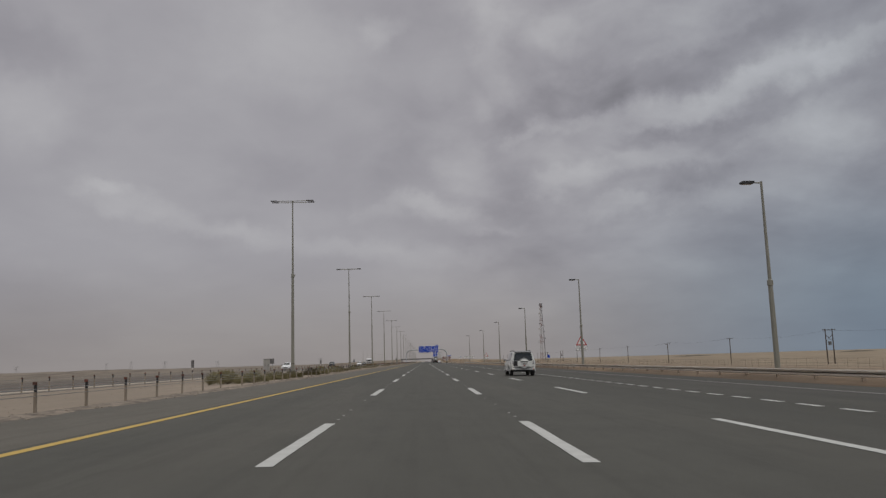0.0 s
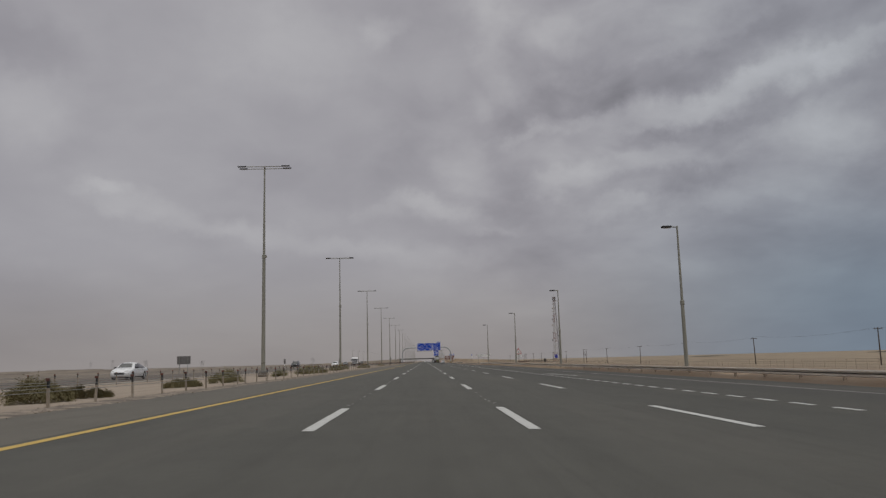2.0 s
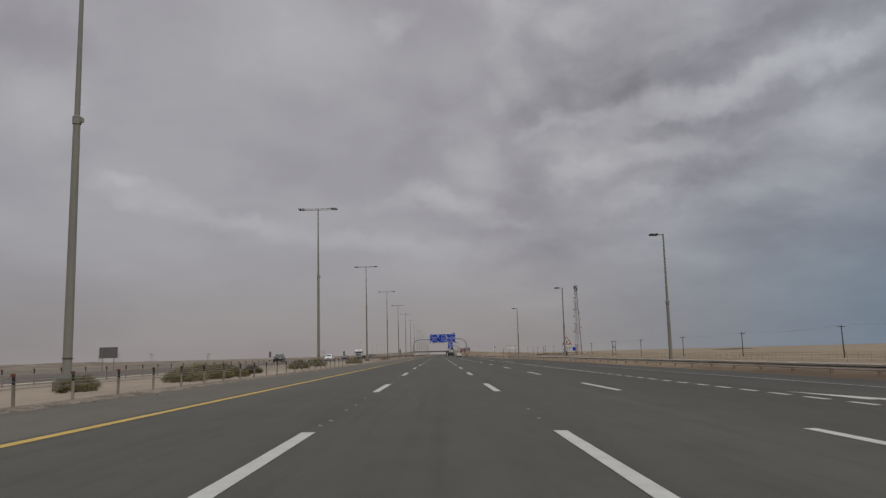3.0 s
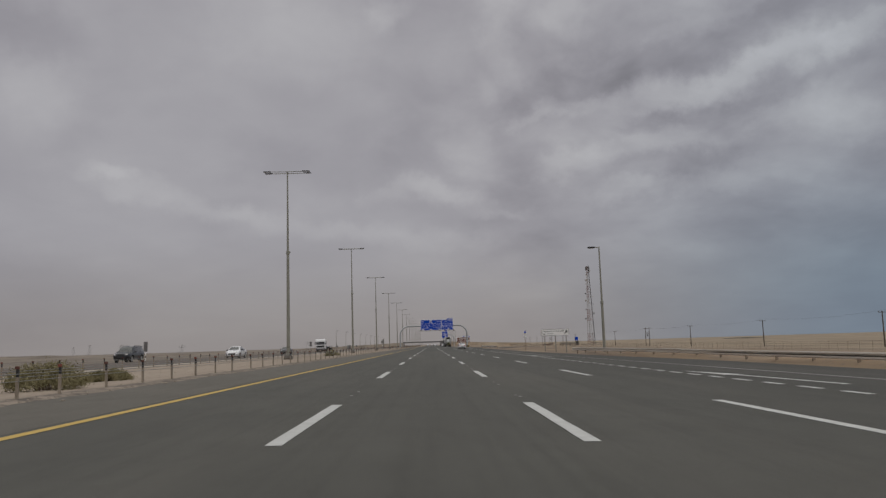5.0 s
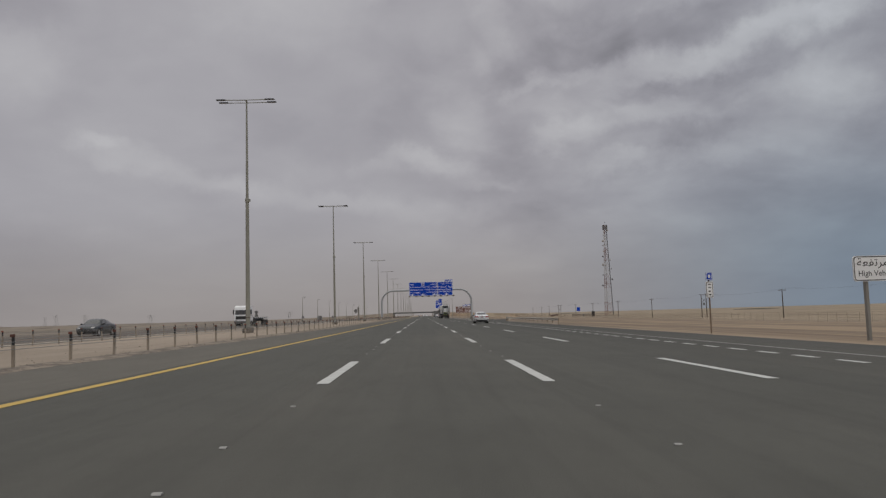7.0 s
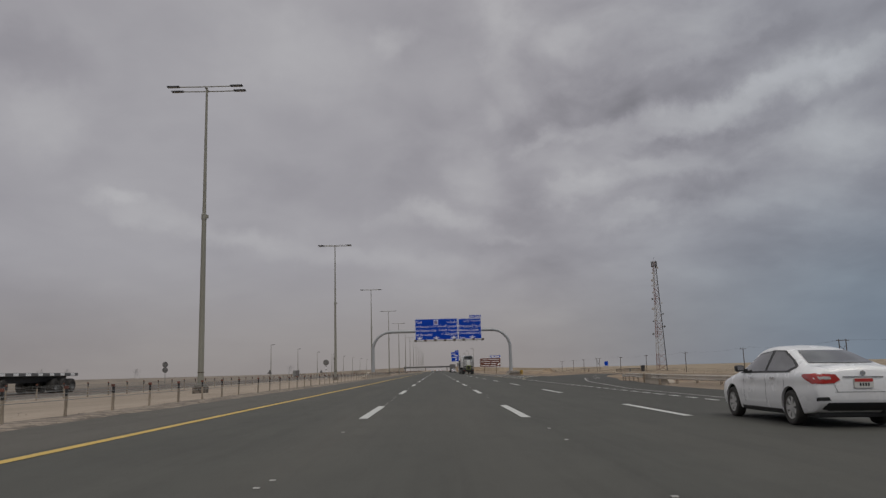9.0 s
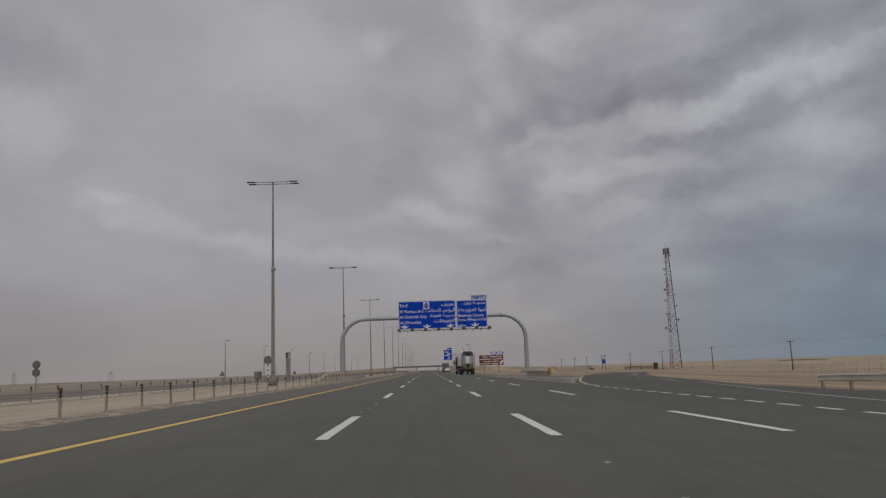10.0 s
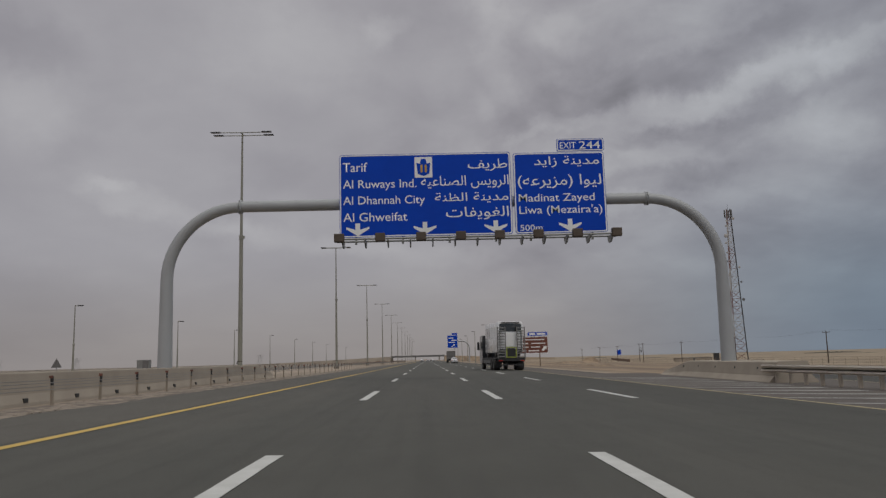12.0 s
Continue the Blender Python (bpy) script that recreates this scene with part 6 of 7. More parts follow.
def mirror(parent, s, x, y, z, material):
    bm = bmesh.new()
    box(bm, min(s * x, s * (x + 0.19)), max(s * x, s * (x + 0.19)), y - 0.04, y + 0.10, z, z + 0.135, 0.05)
    m = part("side_mirror", bm, material, parent, smooth=True)
    bm = bmesh.new()
    box(bm, min(s * (x + 0.03), s * (x + 0.16)), max(s * (x + 0.03), s * (x + 0.16)), y - 0.046, y - 0.042, z + 0.03, z + 0.11)
    part("mirror_glass", bm, CHROME, m)
    bm = bmesh.new()
    box(bm, min(s * (x - 0.12), s * (x + 0.03)), max(s * (x - 0.12), s * (x + 0.03)), y, y + 0.07, z + 0.0, z + 0.06)
    part("mirror_foot", bm, BLACK, m)


def plate(parent, y, z, tree=None, red=False, w=0.5, h=0.14):
    bm = bmesh.new()
    prism(bm, rounded(-w / 2, w / 2, z - h / 2, z + h / 2, 0.015), "y", y - 0.02, y)
    p = part("number_plate", bm, PLATE, parent)
    if red:
        bm = bmesh.new()
        box(bm, -w / 2 + 0.01, w / 2 - 0.01, y - 0.024, y - 0.021, z + h * 0.12, z + h * 0.45)
        part("red_band", bm, RED_SIGN, p)
    bm = bmesh.new()
    for k in range(4):
        x = -w * 0.22 + w * 0.14 * k
        box(bm, x, x + w * 0.08, y - 0.024, y - 0.021, z - h * 0.33, z + (0.02 * h if red else 0.3 * h))
    part("plate_bars", bm, BLACK, p)


def sedan(at, paint, label, group=""):
    car = thing("car", label, "car", at, group)
    st = [(0.00, 0.50, 0.66, 0.72, 0.86, 0.70, 0.52, 0.98), (0.05, 0.40, 0.76, 0.82, 0.90, 0.79, 0.60, 1.045), (0.22, 0.27, 0.80, 0.865, 0.92, 0.845, 0.64, 1.085), (0.55, 0.22, 0.82, 0.88, 0.93, 0.865, 0.66, 1.115),
          (0.95, 0.20, 0.83, 0.88, 0.935, 0.865, 0.59, 1.245), (1.35, 0.20, 0.83, 0.88, 0.935, 0.865, 0.565, 1.375), (1.75, 0.20, 0.83, 0.88, 0.935, 0.865, 0.565, 1.45), (2.25, 0.20, 0.83, 0.88, 0.93, 0.865, 0.58, 1.485),
          (2.75, 0.20, 0.83, 0.88, 0.925, 0.862, 0.57, 1.425), (3.15, 0.20, 0.83, 0.88, 0.92, 0.855, 0.58, 1.24), (3.55, 0.20, 0.83, 0.875, 0.90, 0.84, 0.62, 1.02), (4.00, 0.20, 0.82, 0.865, 0.82, 0.83, 0.62, 0.93),
          (4.38, 0.22, 0.78, 0.83, 0.74, 0.79, 0.58, 0.83), (4.58, 0.27, 0.66, 0.72, 0.62, 0.68, 0.48, 0.70), (4.64, 0.33, 0.52, 0.58, 0.55, 0.55, 0.40, 0.61)]
    me, tree = car_shell(st, (0.95, 3.78), 0.88, 0.32)
    me.materials.clear()
    me.materials.append(paint)
    body = new("body", me)
    body.parent = car
    for s in (-1, 1):
        part("window_band", laid(tree, [(0.98, 0.965), (3.26, 0.945), (3.0, 1.14), (2.64, 1.335), (2.0, 1.395), (1.60, 1.375), (1.16, 1.22), (0.78, 1.07), (0.80, 1.03)], "side", 0.005, 8, sides=(s,)), BLACK, body, "black window surround", True)
        part("rear_side_window", laid(tree, [(1.06, 0.985), (1.92, 0.98), (1.95, 1.365), (1.62, 1.35), (1.20, 1.20), (0.86, 1.06)], "side", 0.010, sides=(s,)), GLASS, body, "dark tinted glass", True)
        part("front_side_window", laid(tree, [(2.02, 0.98), (3.18, 0.965), (2.95, 1.13), (2.62, 1.31), (2.05, 1.37)], "side", 0.010, sides=(s,)), GLASS, body, "dark tinted glass", True)
        part("window_trim", laid(tree, [(0.92, 0.955), (3.3, 0.935), (3.3, 0.955), (0.92, 0.98)], "side", 0.006, 2, sides=(s,)), BLACK, body)
        part("tail_lamp", laid(tree, [(0.40, 0.83), (0.52, 0.77), (0.80, 0.76), (0.835, 0.90), (0.80, 0.94), (0.48, 0.925)], "rear", 0.012, sides=(s,)), LAMP_RED, body, "red tail lamp", True)
        part("tail_lamp", laid(tree, [(0.04, 0.77), (0.10, 0.76), (0.42, 0.89), (0.40, 0.925), (0.06, 0.935)], "side", 0.012, sides=(s,)), LAMP_RED, body, "red tail lamp", True)
        part("bumper_gap", laid(tree, [(0.515, 0.765), (0.523, 0.765), (0.458, 0.62), (0.45, 0.62)], "rear", 0.004, 2, sides=(s,)), BLACK, body)
        part("lamp_window", laid(tree, [(0.56, 0.84), (0.76, 0.835), (0.78, 0.885), (0.58, 0.885)], "rear", 0.016, 2, sides=(s,)), LAMP_CLEAR, body, "clear strip of the tail lamp")
        part("bumper_reflector", laid(tree, [(0.58, 0.475), (0.80, 0.465), (0.80, 0.53), (0.62, 0.535)], "rear", 0.010, 2, sides=(s,)), BLACK, body, "dark bumper recess")
        part("sill", laid(tree, [(1.36, 0.215), (3.30, 0.215), (3.30, 0.275), (1.36, 0.275)], "side", 0.006, 2, sides=(s,)), BLACK, body)
        part("head_lamp", laid(tree, [(0.42, 0.66), (0.70, 0.69), (0.76, 0.77), (0.50, 0.74)], "front", 0.01, 3, sides=(s,)), LAMP_CLEAR, body, "clear headlamp", True)
        for y in (1.50, 2.55):
            part("door_handle", laid(tree, [(y, 0.835), (y + 0.20, 0.835), (y + 0.20, 0.865), (y, 0.865)], "side", 0.028, 2, sides=(s,)), CHROME, body, "chrome door handle")
        for y in (1.985, 3.08, 1.16):
            part("door_gap", laid(tree, [(y - 0.004, 0.32), (y + 0.004, 0.32), (y + 0.004, 0.93), (y - 0.004, 0.93)], "side", 0.003, 2, sides=(s,)), BLACK, body)
        mirror(body, s, 0.87, 3.02, 0.97, BLACK)
        wheel(car, s * 0.775, 0.95, 0.32, 0.205, s, 7)
        wheel(car, s * 0.775, 3.78, 0.32, 0.205, s, 7)
    arch_liner(body, 0.95, 0.88, 0.32), arch_liner(body, 3.78, 0.88, 0.32)
    part("rear_window", laid(tree, [(-0.60, 1.125), (0.60, 1.125), (0.46, 1.365), (-0.46, 1.365)], "rear", 0.014, 8), GLASS, body, "dark tinted rear glass", True)
    part("windscreen", laid(tree, [(-0.60, 1.03), (0.60, 1.03), (0.52, 1.40), (-0.52, 1.40)], "front", 0.006), GLASS, body, "dark windscreen", True)
    part("diffuser", laid(tree, [(-0.56, 0.30), (0.56, 0.30), (0.70, 0.33), (0.62, 0.44), (-0.62, 0.44), (-0.70, 0.33)], "rear", 0.010), BLACK, body, "black lower bumper insert", True)
    part("chrome_strip", laid(tree, [(-0.36, 0.865), (0.36, 0.865), (0.36, 0.89), (-0.36, 0.89)], "rear", 0.014, 2), CHROME, body, "chrome strip")
    part("boot_gap", laid(tree, [(-0.50, 0.615), (0.50, 0.615), (0.50, 0.623), (-0.50, 0.623)], "rear", 0.004, 2), BLACK, body)
    bm = laid(tree, [(0.05 * math.cos(radians(a)), 0.945 + 0.045 * math.sin(radians(a))) for a in range(0, 360, 30)], "rear", 0.014, 2)
    part("badge", bm, CHROME, body, "round chrome badge")
    part("grille", laid(tree, [(-0.40, 0.42), (0.40, 0.42), (0.46, 0.60), (-0.46, 0.60)], "front", 0.01), BLACK, body)
    hit = tree.ray_cast(Vector((0, -3, 0.80)), Vector((0, 1, 0)))[0]
    plate(body, hit.y - 0.006, 0.775, None, True, 0.34, 0.165)
    bm = bmesh.new()
    box(bm, -0.72, 0.72, 0.25, 4.3, 0.17, 0.27, 0.03)
    part("underbody", bm, BLACK, car)
    bm = bmesh.new()
    tube(bm, [(0.42, 0.08, 0.27), (0.42, 0.5, 0.27)], 0.03, 10)
    part("exhaust", bm, DARK_STEEL, car)
    return car


def offroader(at, paint, label, spare=True):
    car = thing("car", label, "car", at)
    st = [(0.00, 0.48, 0.74, 0.82, 1.06, 0.80, 0.60, 1.67), (0.04, 0.44, 0.82, 0.885, 1.06, 0.86, 0.645, 1.735), (0.16, 0.42, 0.86, 0.925, 1.07, 0.895, 0.67, 1.77), (0.60, 0.44, 0.88, 0.94, 1.08, 0.91, 0.69, 1.79),
          (1.2, 0.42, 0.88, 0.94, 1.08, 0.912, 0.70, 1.80), (2.0, 0.42, 0.88, 0.94, 1.07, 0.912, 0.70, 1.79), (2.65, 0.42, 0.88, 0.94, 1.06, 0.91, 0.69, 1.76), (2.95, 0.42, 0.88, 0.94, 1.06, 0.91, 0.68, 1.67),
          (3.28, 0.42, 0.88, 0.938, 1.06, 0.905, 0.73, 1.42), (3.55, 0.42, 0.88, 0.937, 1.05, 0.90, 0.76, 1.16), (4.00, 0.42, 0.88, 0.935, 1.00, 0.89, 0.74, 1.10), (4.40, 0.44, 0.84, 0.90, 0.94, 0.86, 0.70, 1.05),
          (4.62, 0.48, 0.76, 0.82, 0.86, 0.78, 0.60, 0.97), (4.70, 0.54, 0.66, 0.72, 0.80, 0.68, 0.50, 0.90)]
    r = 0.39
    me, tree = car_shell(st, (0.92, 3.70), 0.94, r)
    me.materials.clear()
    me.materials.append(paint)
    body = new("body", me)
    body.parent = car
    for s in (-1, 1):
        part("window_band", laid(tree, [(0.40, 1.135), (3.14, 1.105), (2.90, 1.40), (2.62, 1.62), (2.1, 1.675), (0.45, 1.69)], "side", 0.005, 8, sides=(s,)), BLACK, body, "black pillars between the windows", True)
        part("quarter_window", laid(tree, [(0.44, 1.16), (1.12, 1.14), (1.12, 1.62), (0.95, 1.66), (0.46, 1.66)], "side", 0.010, sides=(s,)), GLASS, body, "dark tinted glass", True)
        part("rear_side_window", laid(tree, [(1.24, 1.14), (1.98, 1.13), (1.98, 1.64), (1.28, 1.66)], "side", 0.010, sides=(s,)), GLASS, body, "dark tinted glass", True)
        part("front_side_window", laid(tree, [(2.08, 1.13), (3.08, 1.12), (2.86, 1.38), (2.62, 1.58), (2.10, 1.64)], "side", 0.010, sides=(s,)), GLASS, body, "dark tinted glass", True)
        part("tail_lamp", laid(tree, [(0.70, 0.86), (0.80, 0.86), (0.79, 1.13), (0.71, 1.13)], "rear", 0.012, 3, sides=(s,)), LAMP_CLEAR, body, "clear and grey tail lamp", True)
        part("tail_lamp_side", laid(tree, [(0.05, 0.86), (0.23, 0.88), (0.21, 1.13), (0.06, 1.13)], "side", 0.012, 3, sides=(s,)), LAMP_CLEAR, body, "clear and grey tail lamp", True)
        part("lamp_band", laid(tree, [(0.70, 0.87), (0.80, 0.87), (0.80, 0.93), (0.70, 0.93)], "rear", 0.016, 2, sides=(s,)), GREY_BACK, body, "grey band of the tail lamp")
        part("lamp_band", laid(tree, [(0.05, 0.88), (0.22, 0.89), (0.22, 0.94), (0.05, 0.94)], "side", 0.016, 2, sides=(s,)), GREY_BACK, body, "grey band of the tail lamp")
        part("head_lamp", laid(tree, [(0.46, 0.80), (0.76, 0.82), (0.76, 0.95), (0.50, 0.95)], "front", 0.01, 3, sides=(s,)), LAMP_CLEAR, body, "clear headlamp", True)
        bm = bmesh.new()
        box(bm, min(s * 0.73, s * 0.775), max(s * 0.73, s * 0.775), -0.105, -0.085, 0.47, 0.535, 0.006)
        part("bumper_lamp", bm, LAMP_RED, body, "small red bumper lamp")
        for y in (1.42, 2.25):
            part("door_handle", laid(tree, [(y, 1.0), (y + 0.22, 1.0), (y + 0.22, 1.035), (y, 1.035)], "side", 0.03, 2, sides=(s,)), CHROME, body, "chrome door handle")
        for y in (2.03, 1.18, 3.12):
            part("door_gap", laid(tree, [(y - 0.004, 0.56), (y + 0.004, 0.56), (y + 0.004, 1.10), (y - 0.004, 1.10)], "side", 0.003, 2, sides=(s,)), BLACK, body)
        part("lower_cladding", laid(tree, [(1.40, 0.44), (3.22, 0.44), (3.22, 0.56), (1.40, 0.56)], "side", 0.012, 2, sides=(s,)), paint, body)
        bm = bmesh.new()
        tube(bm, [(s * 0.62, 0.45, 1.755), (s * 0.63, 0.56, 1.825), (s * 0.64, 1.5, 1.848), (s * 0.63, 2.4, 1.822), (s * 0.62, 2.55, 1.73)], 0.026, 8)
        part("roof_rail", bm, DARK_STEEL, body, "dark roof rail", True)
        bm = bmesh.new()
        box(bm, min(s * 0.86, s * 1.0), max(s * 0.86, s * 1.0), 1.45, 3.2, 0.36, 0.43, 0.025)
        part("side_step", bm, CHROME, body, "bright side step")
        for y in (0.92, 3.70):
            bm = bmesh.new()
            tube(bm, [(s * 0.925, y + (r + 0.10) * math.cos(radians(a)), r + (r + 0.10) * math.sin(radians(a))) for a in range(-6, 187, 12)], 0.035, 8)
            part("arch_flare", bm, paint, body, smooth=True)
        mirror(body, s, 0.92, 2.98, 1.10, BLACK)
        wheel(car, s * 0.80, 0.92, r, 0.265, s, 6)
        wheel(car, s * 0.80, 3.70, r, 0.265, s, 6)
    arch_liner(body, 0.92, 0.94, r), arch_liner(body, 3.70, 0.94, r)
    part("rear_window", laid(tree, [(-0.66, 1.10), (0.66, 1.10), (0.70, 1.18), (0.60, 1.60), (0.54, 1.65), (-0.54, 1.65), (-0.60, 1.60), (-0.70, 1.18)], "rear", 0.008), GLASS, body, "dark tinted rear glass", True)
    part("windscreen", laid(tree, [(-0.68, 1.17), (0.68, 1.17), (0.62, 1.72), (-0.62, 1.72)], "front", 0.008), GLASS, body, "dark windscreen", True)
    part("tailgate_gap", laid(tree, [(-0.76, 0.60), (0.76, 0.60), (0.76, 0.655), (-0.76, 0.655)], "rear", 0.004, 2), BLACK, body)
    part("tailgate_panel", laid(tree, [(-0.72, 0.72), (-0.20, 0.72), (-0.20, 1.08), (-0.72, 1.08)], "rear", 0.008, 3), BLACK, body, "dark recess beside the spare wheel")
    part("grille", laid(tree, [(-0.44, 0.74), (0.44, 0.74), (0.44, 0.92), (-0.44, 0.92)], "front", 0.01), BLACK, body)
    bm = bmesh.new()
    prism(bm, ((-0.17, 1.705), (-0.16, 1.735), (-0.04, 1.775), (0.26, 1.808), (0.26, 1.75), (0.06, 1.71)), "x", -0.62, 0.62)
    bmesh.ops.bevel(bm, geom=bm.edges[:], offset=0.01, segments=2, affect="EDGES")
    part("spoiler", bm, SPOILER_GREY, body, "grey roof spoiler", True)
    bm = bmesh.new()
    box(bm, -0.60, 0.60, -0.14, 0.05, 1.685, 1.705, 0.006)
    part("spoiler_lip", bm, BLACK, body, "dark underside of the spoiler")
    bm = bmesh.new()
    box(bm, -0.85, 0.85, -0.09, 0.40, 0.43, 0.585, 0.06)
    bumper = part("rear_bumper", bm, paint, body, "white rear bumper", True)
    bm = bmesh.new()
    box(bm, -0.70, 0.70, -0.10, -0.085, 0.505, 0.55, 0.006)
    part("bumper_trim", bm, CHROME, bumper, "bright bumper strip")
    bm = bmesh.new()
    box(bm, -0.70, 0.70, 0.02, 0.2, 0.34, 0.44, 0.03)
    part("bumper_skirt", bm, BLACK, body)
    if spare:
        sp = new("spare_wheel")
        sp.parent = car
        sp.matrix_basis = pose(0.05, -0.13, 0.905)
        bm = bmesh.new()
        lathe(bm, [(0.20, 0.12), (0.39, 0.12), (0.415, 0.05), (0.415, -0.08), (0.39, -0.13), (0.20, -0.13)], "y", 36)
        part("hoop", bm, HOOP_GREY, sp, "grey hard shell round the spare wheel", True)
        bm = bmesh.new()
        lathe(bm, [(0.0, -0.185), (0.24, -0.175), (0.33, -0.15), (0.345, -0.12)], "y", 36)
        part("cover", bm, paint, sp, "white spare wheel cover", True)
        bm = bmesh.new()
        prism(bm, rounded(-0.50, 0.50, -0.20, 0.19, 0.10), "y", -0.20, -0.10)
        part("cover_band", bm, paint, sp, "white cover carrying the plate", True)
        bm = bmesh.new()
        box(bm, -0.27, 0.27, -0.215, -0.203, 0.075, 0.155, 0.004)
        part("plate_shade", bm, BLACK, sp)
        bm = bmesh.new()
        box(bm, -0.06, 0.06, -0.215, -0.203, -0.185, -0.12)
        part("fog_lamp", bm, LAMP_RED, sp, "small red lamp")
        plate(sp, -0.203, -0.02, None, False, 0.46, 0.11)
    bm = bmesh.new()
    box(bm, -0.62, 0.62, 0.3, 4.4, 0.30, 0.46, 0.03)
    part("underbody", bm, BLACK, car)
    bm = bmesh.new()
    tube(bm, [(-0.7, 0.92, 0.39), (0.7, 0.92, 0.39)], 0.07, 10)
    part("axle", bm, DARK_STEEL, car)
    return car


def sized(car, k):
    """Makes a vehicle a little smaller, with all its parts."""
    for o in car.children_recursive:
        if o.type == "MESH":
            o.data.transform(Matrix.Scale(k, 4))
        o.matrix_basis = Matrix.Translation(o.matrix_basis.translation * (k - 1)) @ o.matrix_basis
    return car


def on_road(x, y, turn=0):
    return pose(x, y, surf(x / UNIT) * UNIT + 0.004, 0, TILT if x > -8 else 0, turn)


sized(offroader(on_road(6.60, 53.05), SILVER_PAINT, "pearl white off-road wagon with a spare wheel on its tailgate"), 0.92)
sized(sedan(on_road(6.68, 369.08), WHITE_PAINT, "white four-door saloon with red tail lamps"), 0.92)
sedan(on_road(6.75, 668.0), WHITE_PAINT, "white saloon car far ahead in the lane", "cars far ahead")
for x, y in ((-3.3, 930.0), (0.1, 905.0), (3.4, 960.0)):
    sedan(on_road(x, y), WHITE_PAINT, "white saloon car far ahead near the overpass", "cars far ahead")
offroader(on_road(-34.3, 290.0, 180), DARK_PAINT, "dark grey off-road wagon on the opposite carriageway", False)
sedan(on_road(-25.2, 302.0, 180), WHITE_PAINT, "white saloon coming along the opposite carriageway", "oncoming cars")
sedan(on_road(-26.2, 152.0, 180), WHITE_PAINT, "white saloon coming along the opposite carriageway", "oncoming cars")
sized(sedan(on_road(-26.6, 344.0, 180), DARK_PAINT, "dark saloon far along the opposite carriageway"), 0.92)


# ---- lorries ----
def lorry_wheels(car, ys, half, r=0.5, double=True):
    for y in ys:
        for s in (-1, 1):
            w = new("wheel")
            w.parent = car
            w.matrix_basis = pose(s * (half - 0.17), y, r)
            bm = bmesh.new()
            h = 0.27 if double else 0.16
            lathe(bm, [(r * 0.55, -h), (r * 0.92, -h), (r, -h * 0.7), (r, h * 0.7), (r * 0.92, h), (r * 0.55, h), (r * 0.55, -h)], "x", 24)
            part("tyre", bm, RUBBER, w, "black lorry tyre", True)
            bm = bmesh.new()
            lathe(bm, [(0, s * h * 0.5), (r * 0.2, s * h * 0.6), (r * 0.35, s * h * 0.3), (r * 0.56, s * h * 0.95)], "x", 20, cap=False)
            part("rim", bm, MID_GREY, w, smooth=True)


def cab_body(bm, half, y0, y1, z0, z1):
    prism(bm, ((y0, z0), (y1 - 0.05, z0), (y1, z0 + 0.25), (y1 - 0.02, z0 + 1.1), (y1 - 0.22, z1 - 0.25), (y1 - 0.5, z1), (y0, z1)), "x", -half, half)
    bmesh.ops.bevel(bm, geom=bm.edges[:], offset=0.05, segments=2, affect="EDGES")
    return bm


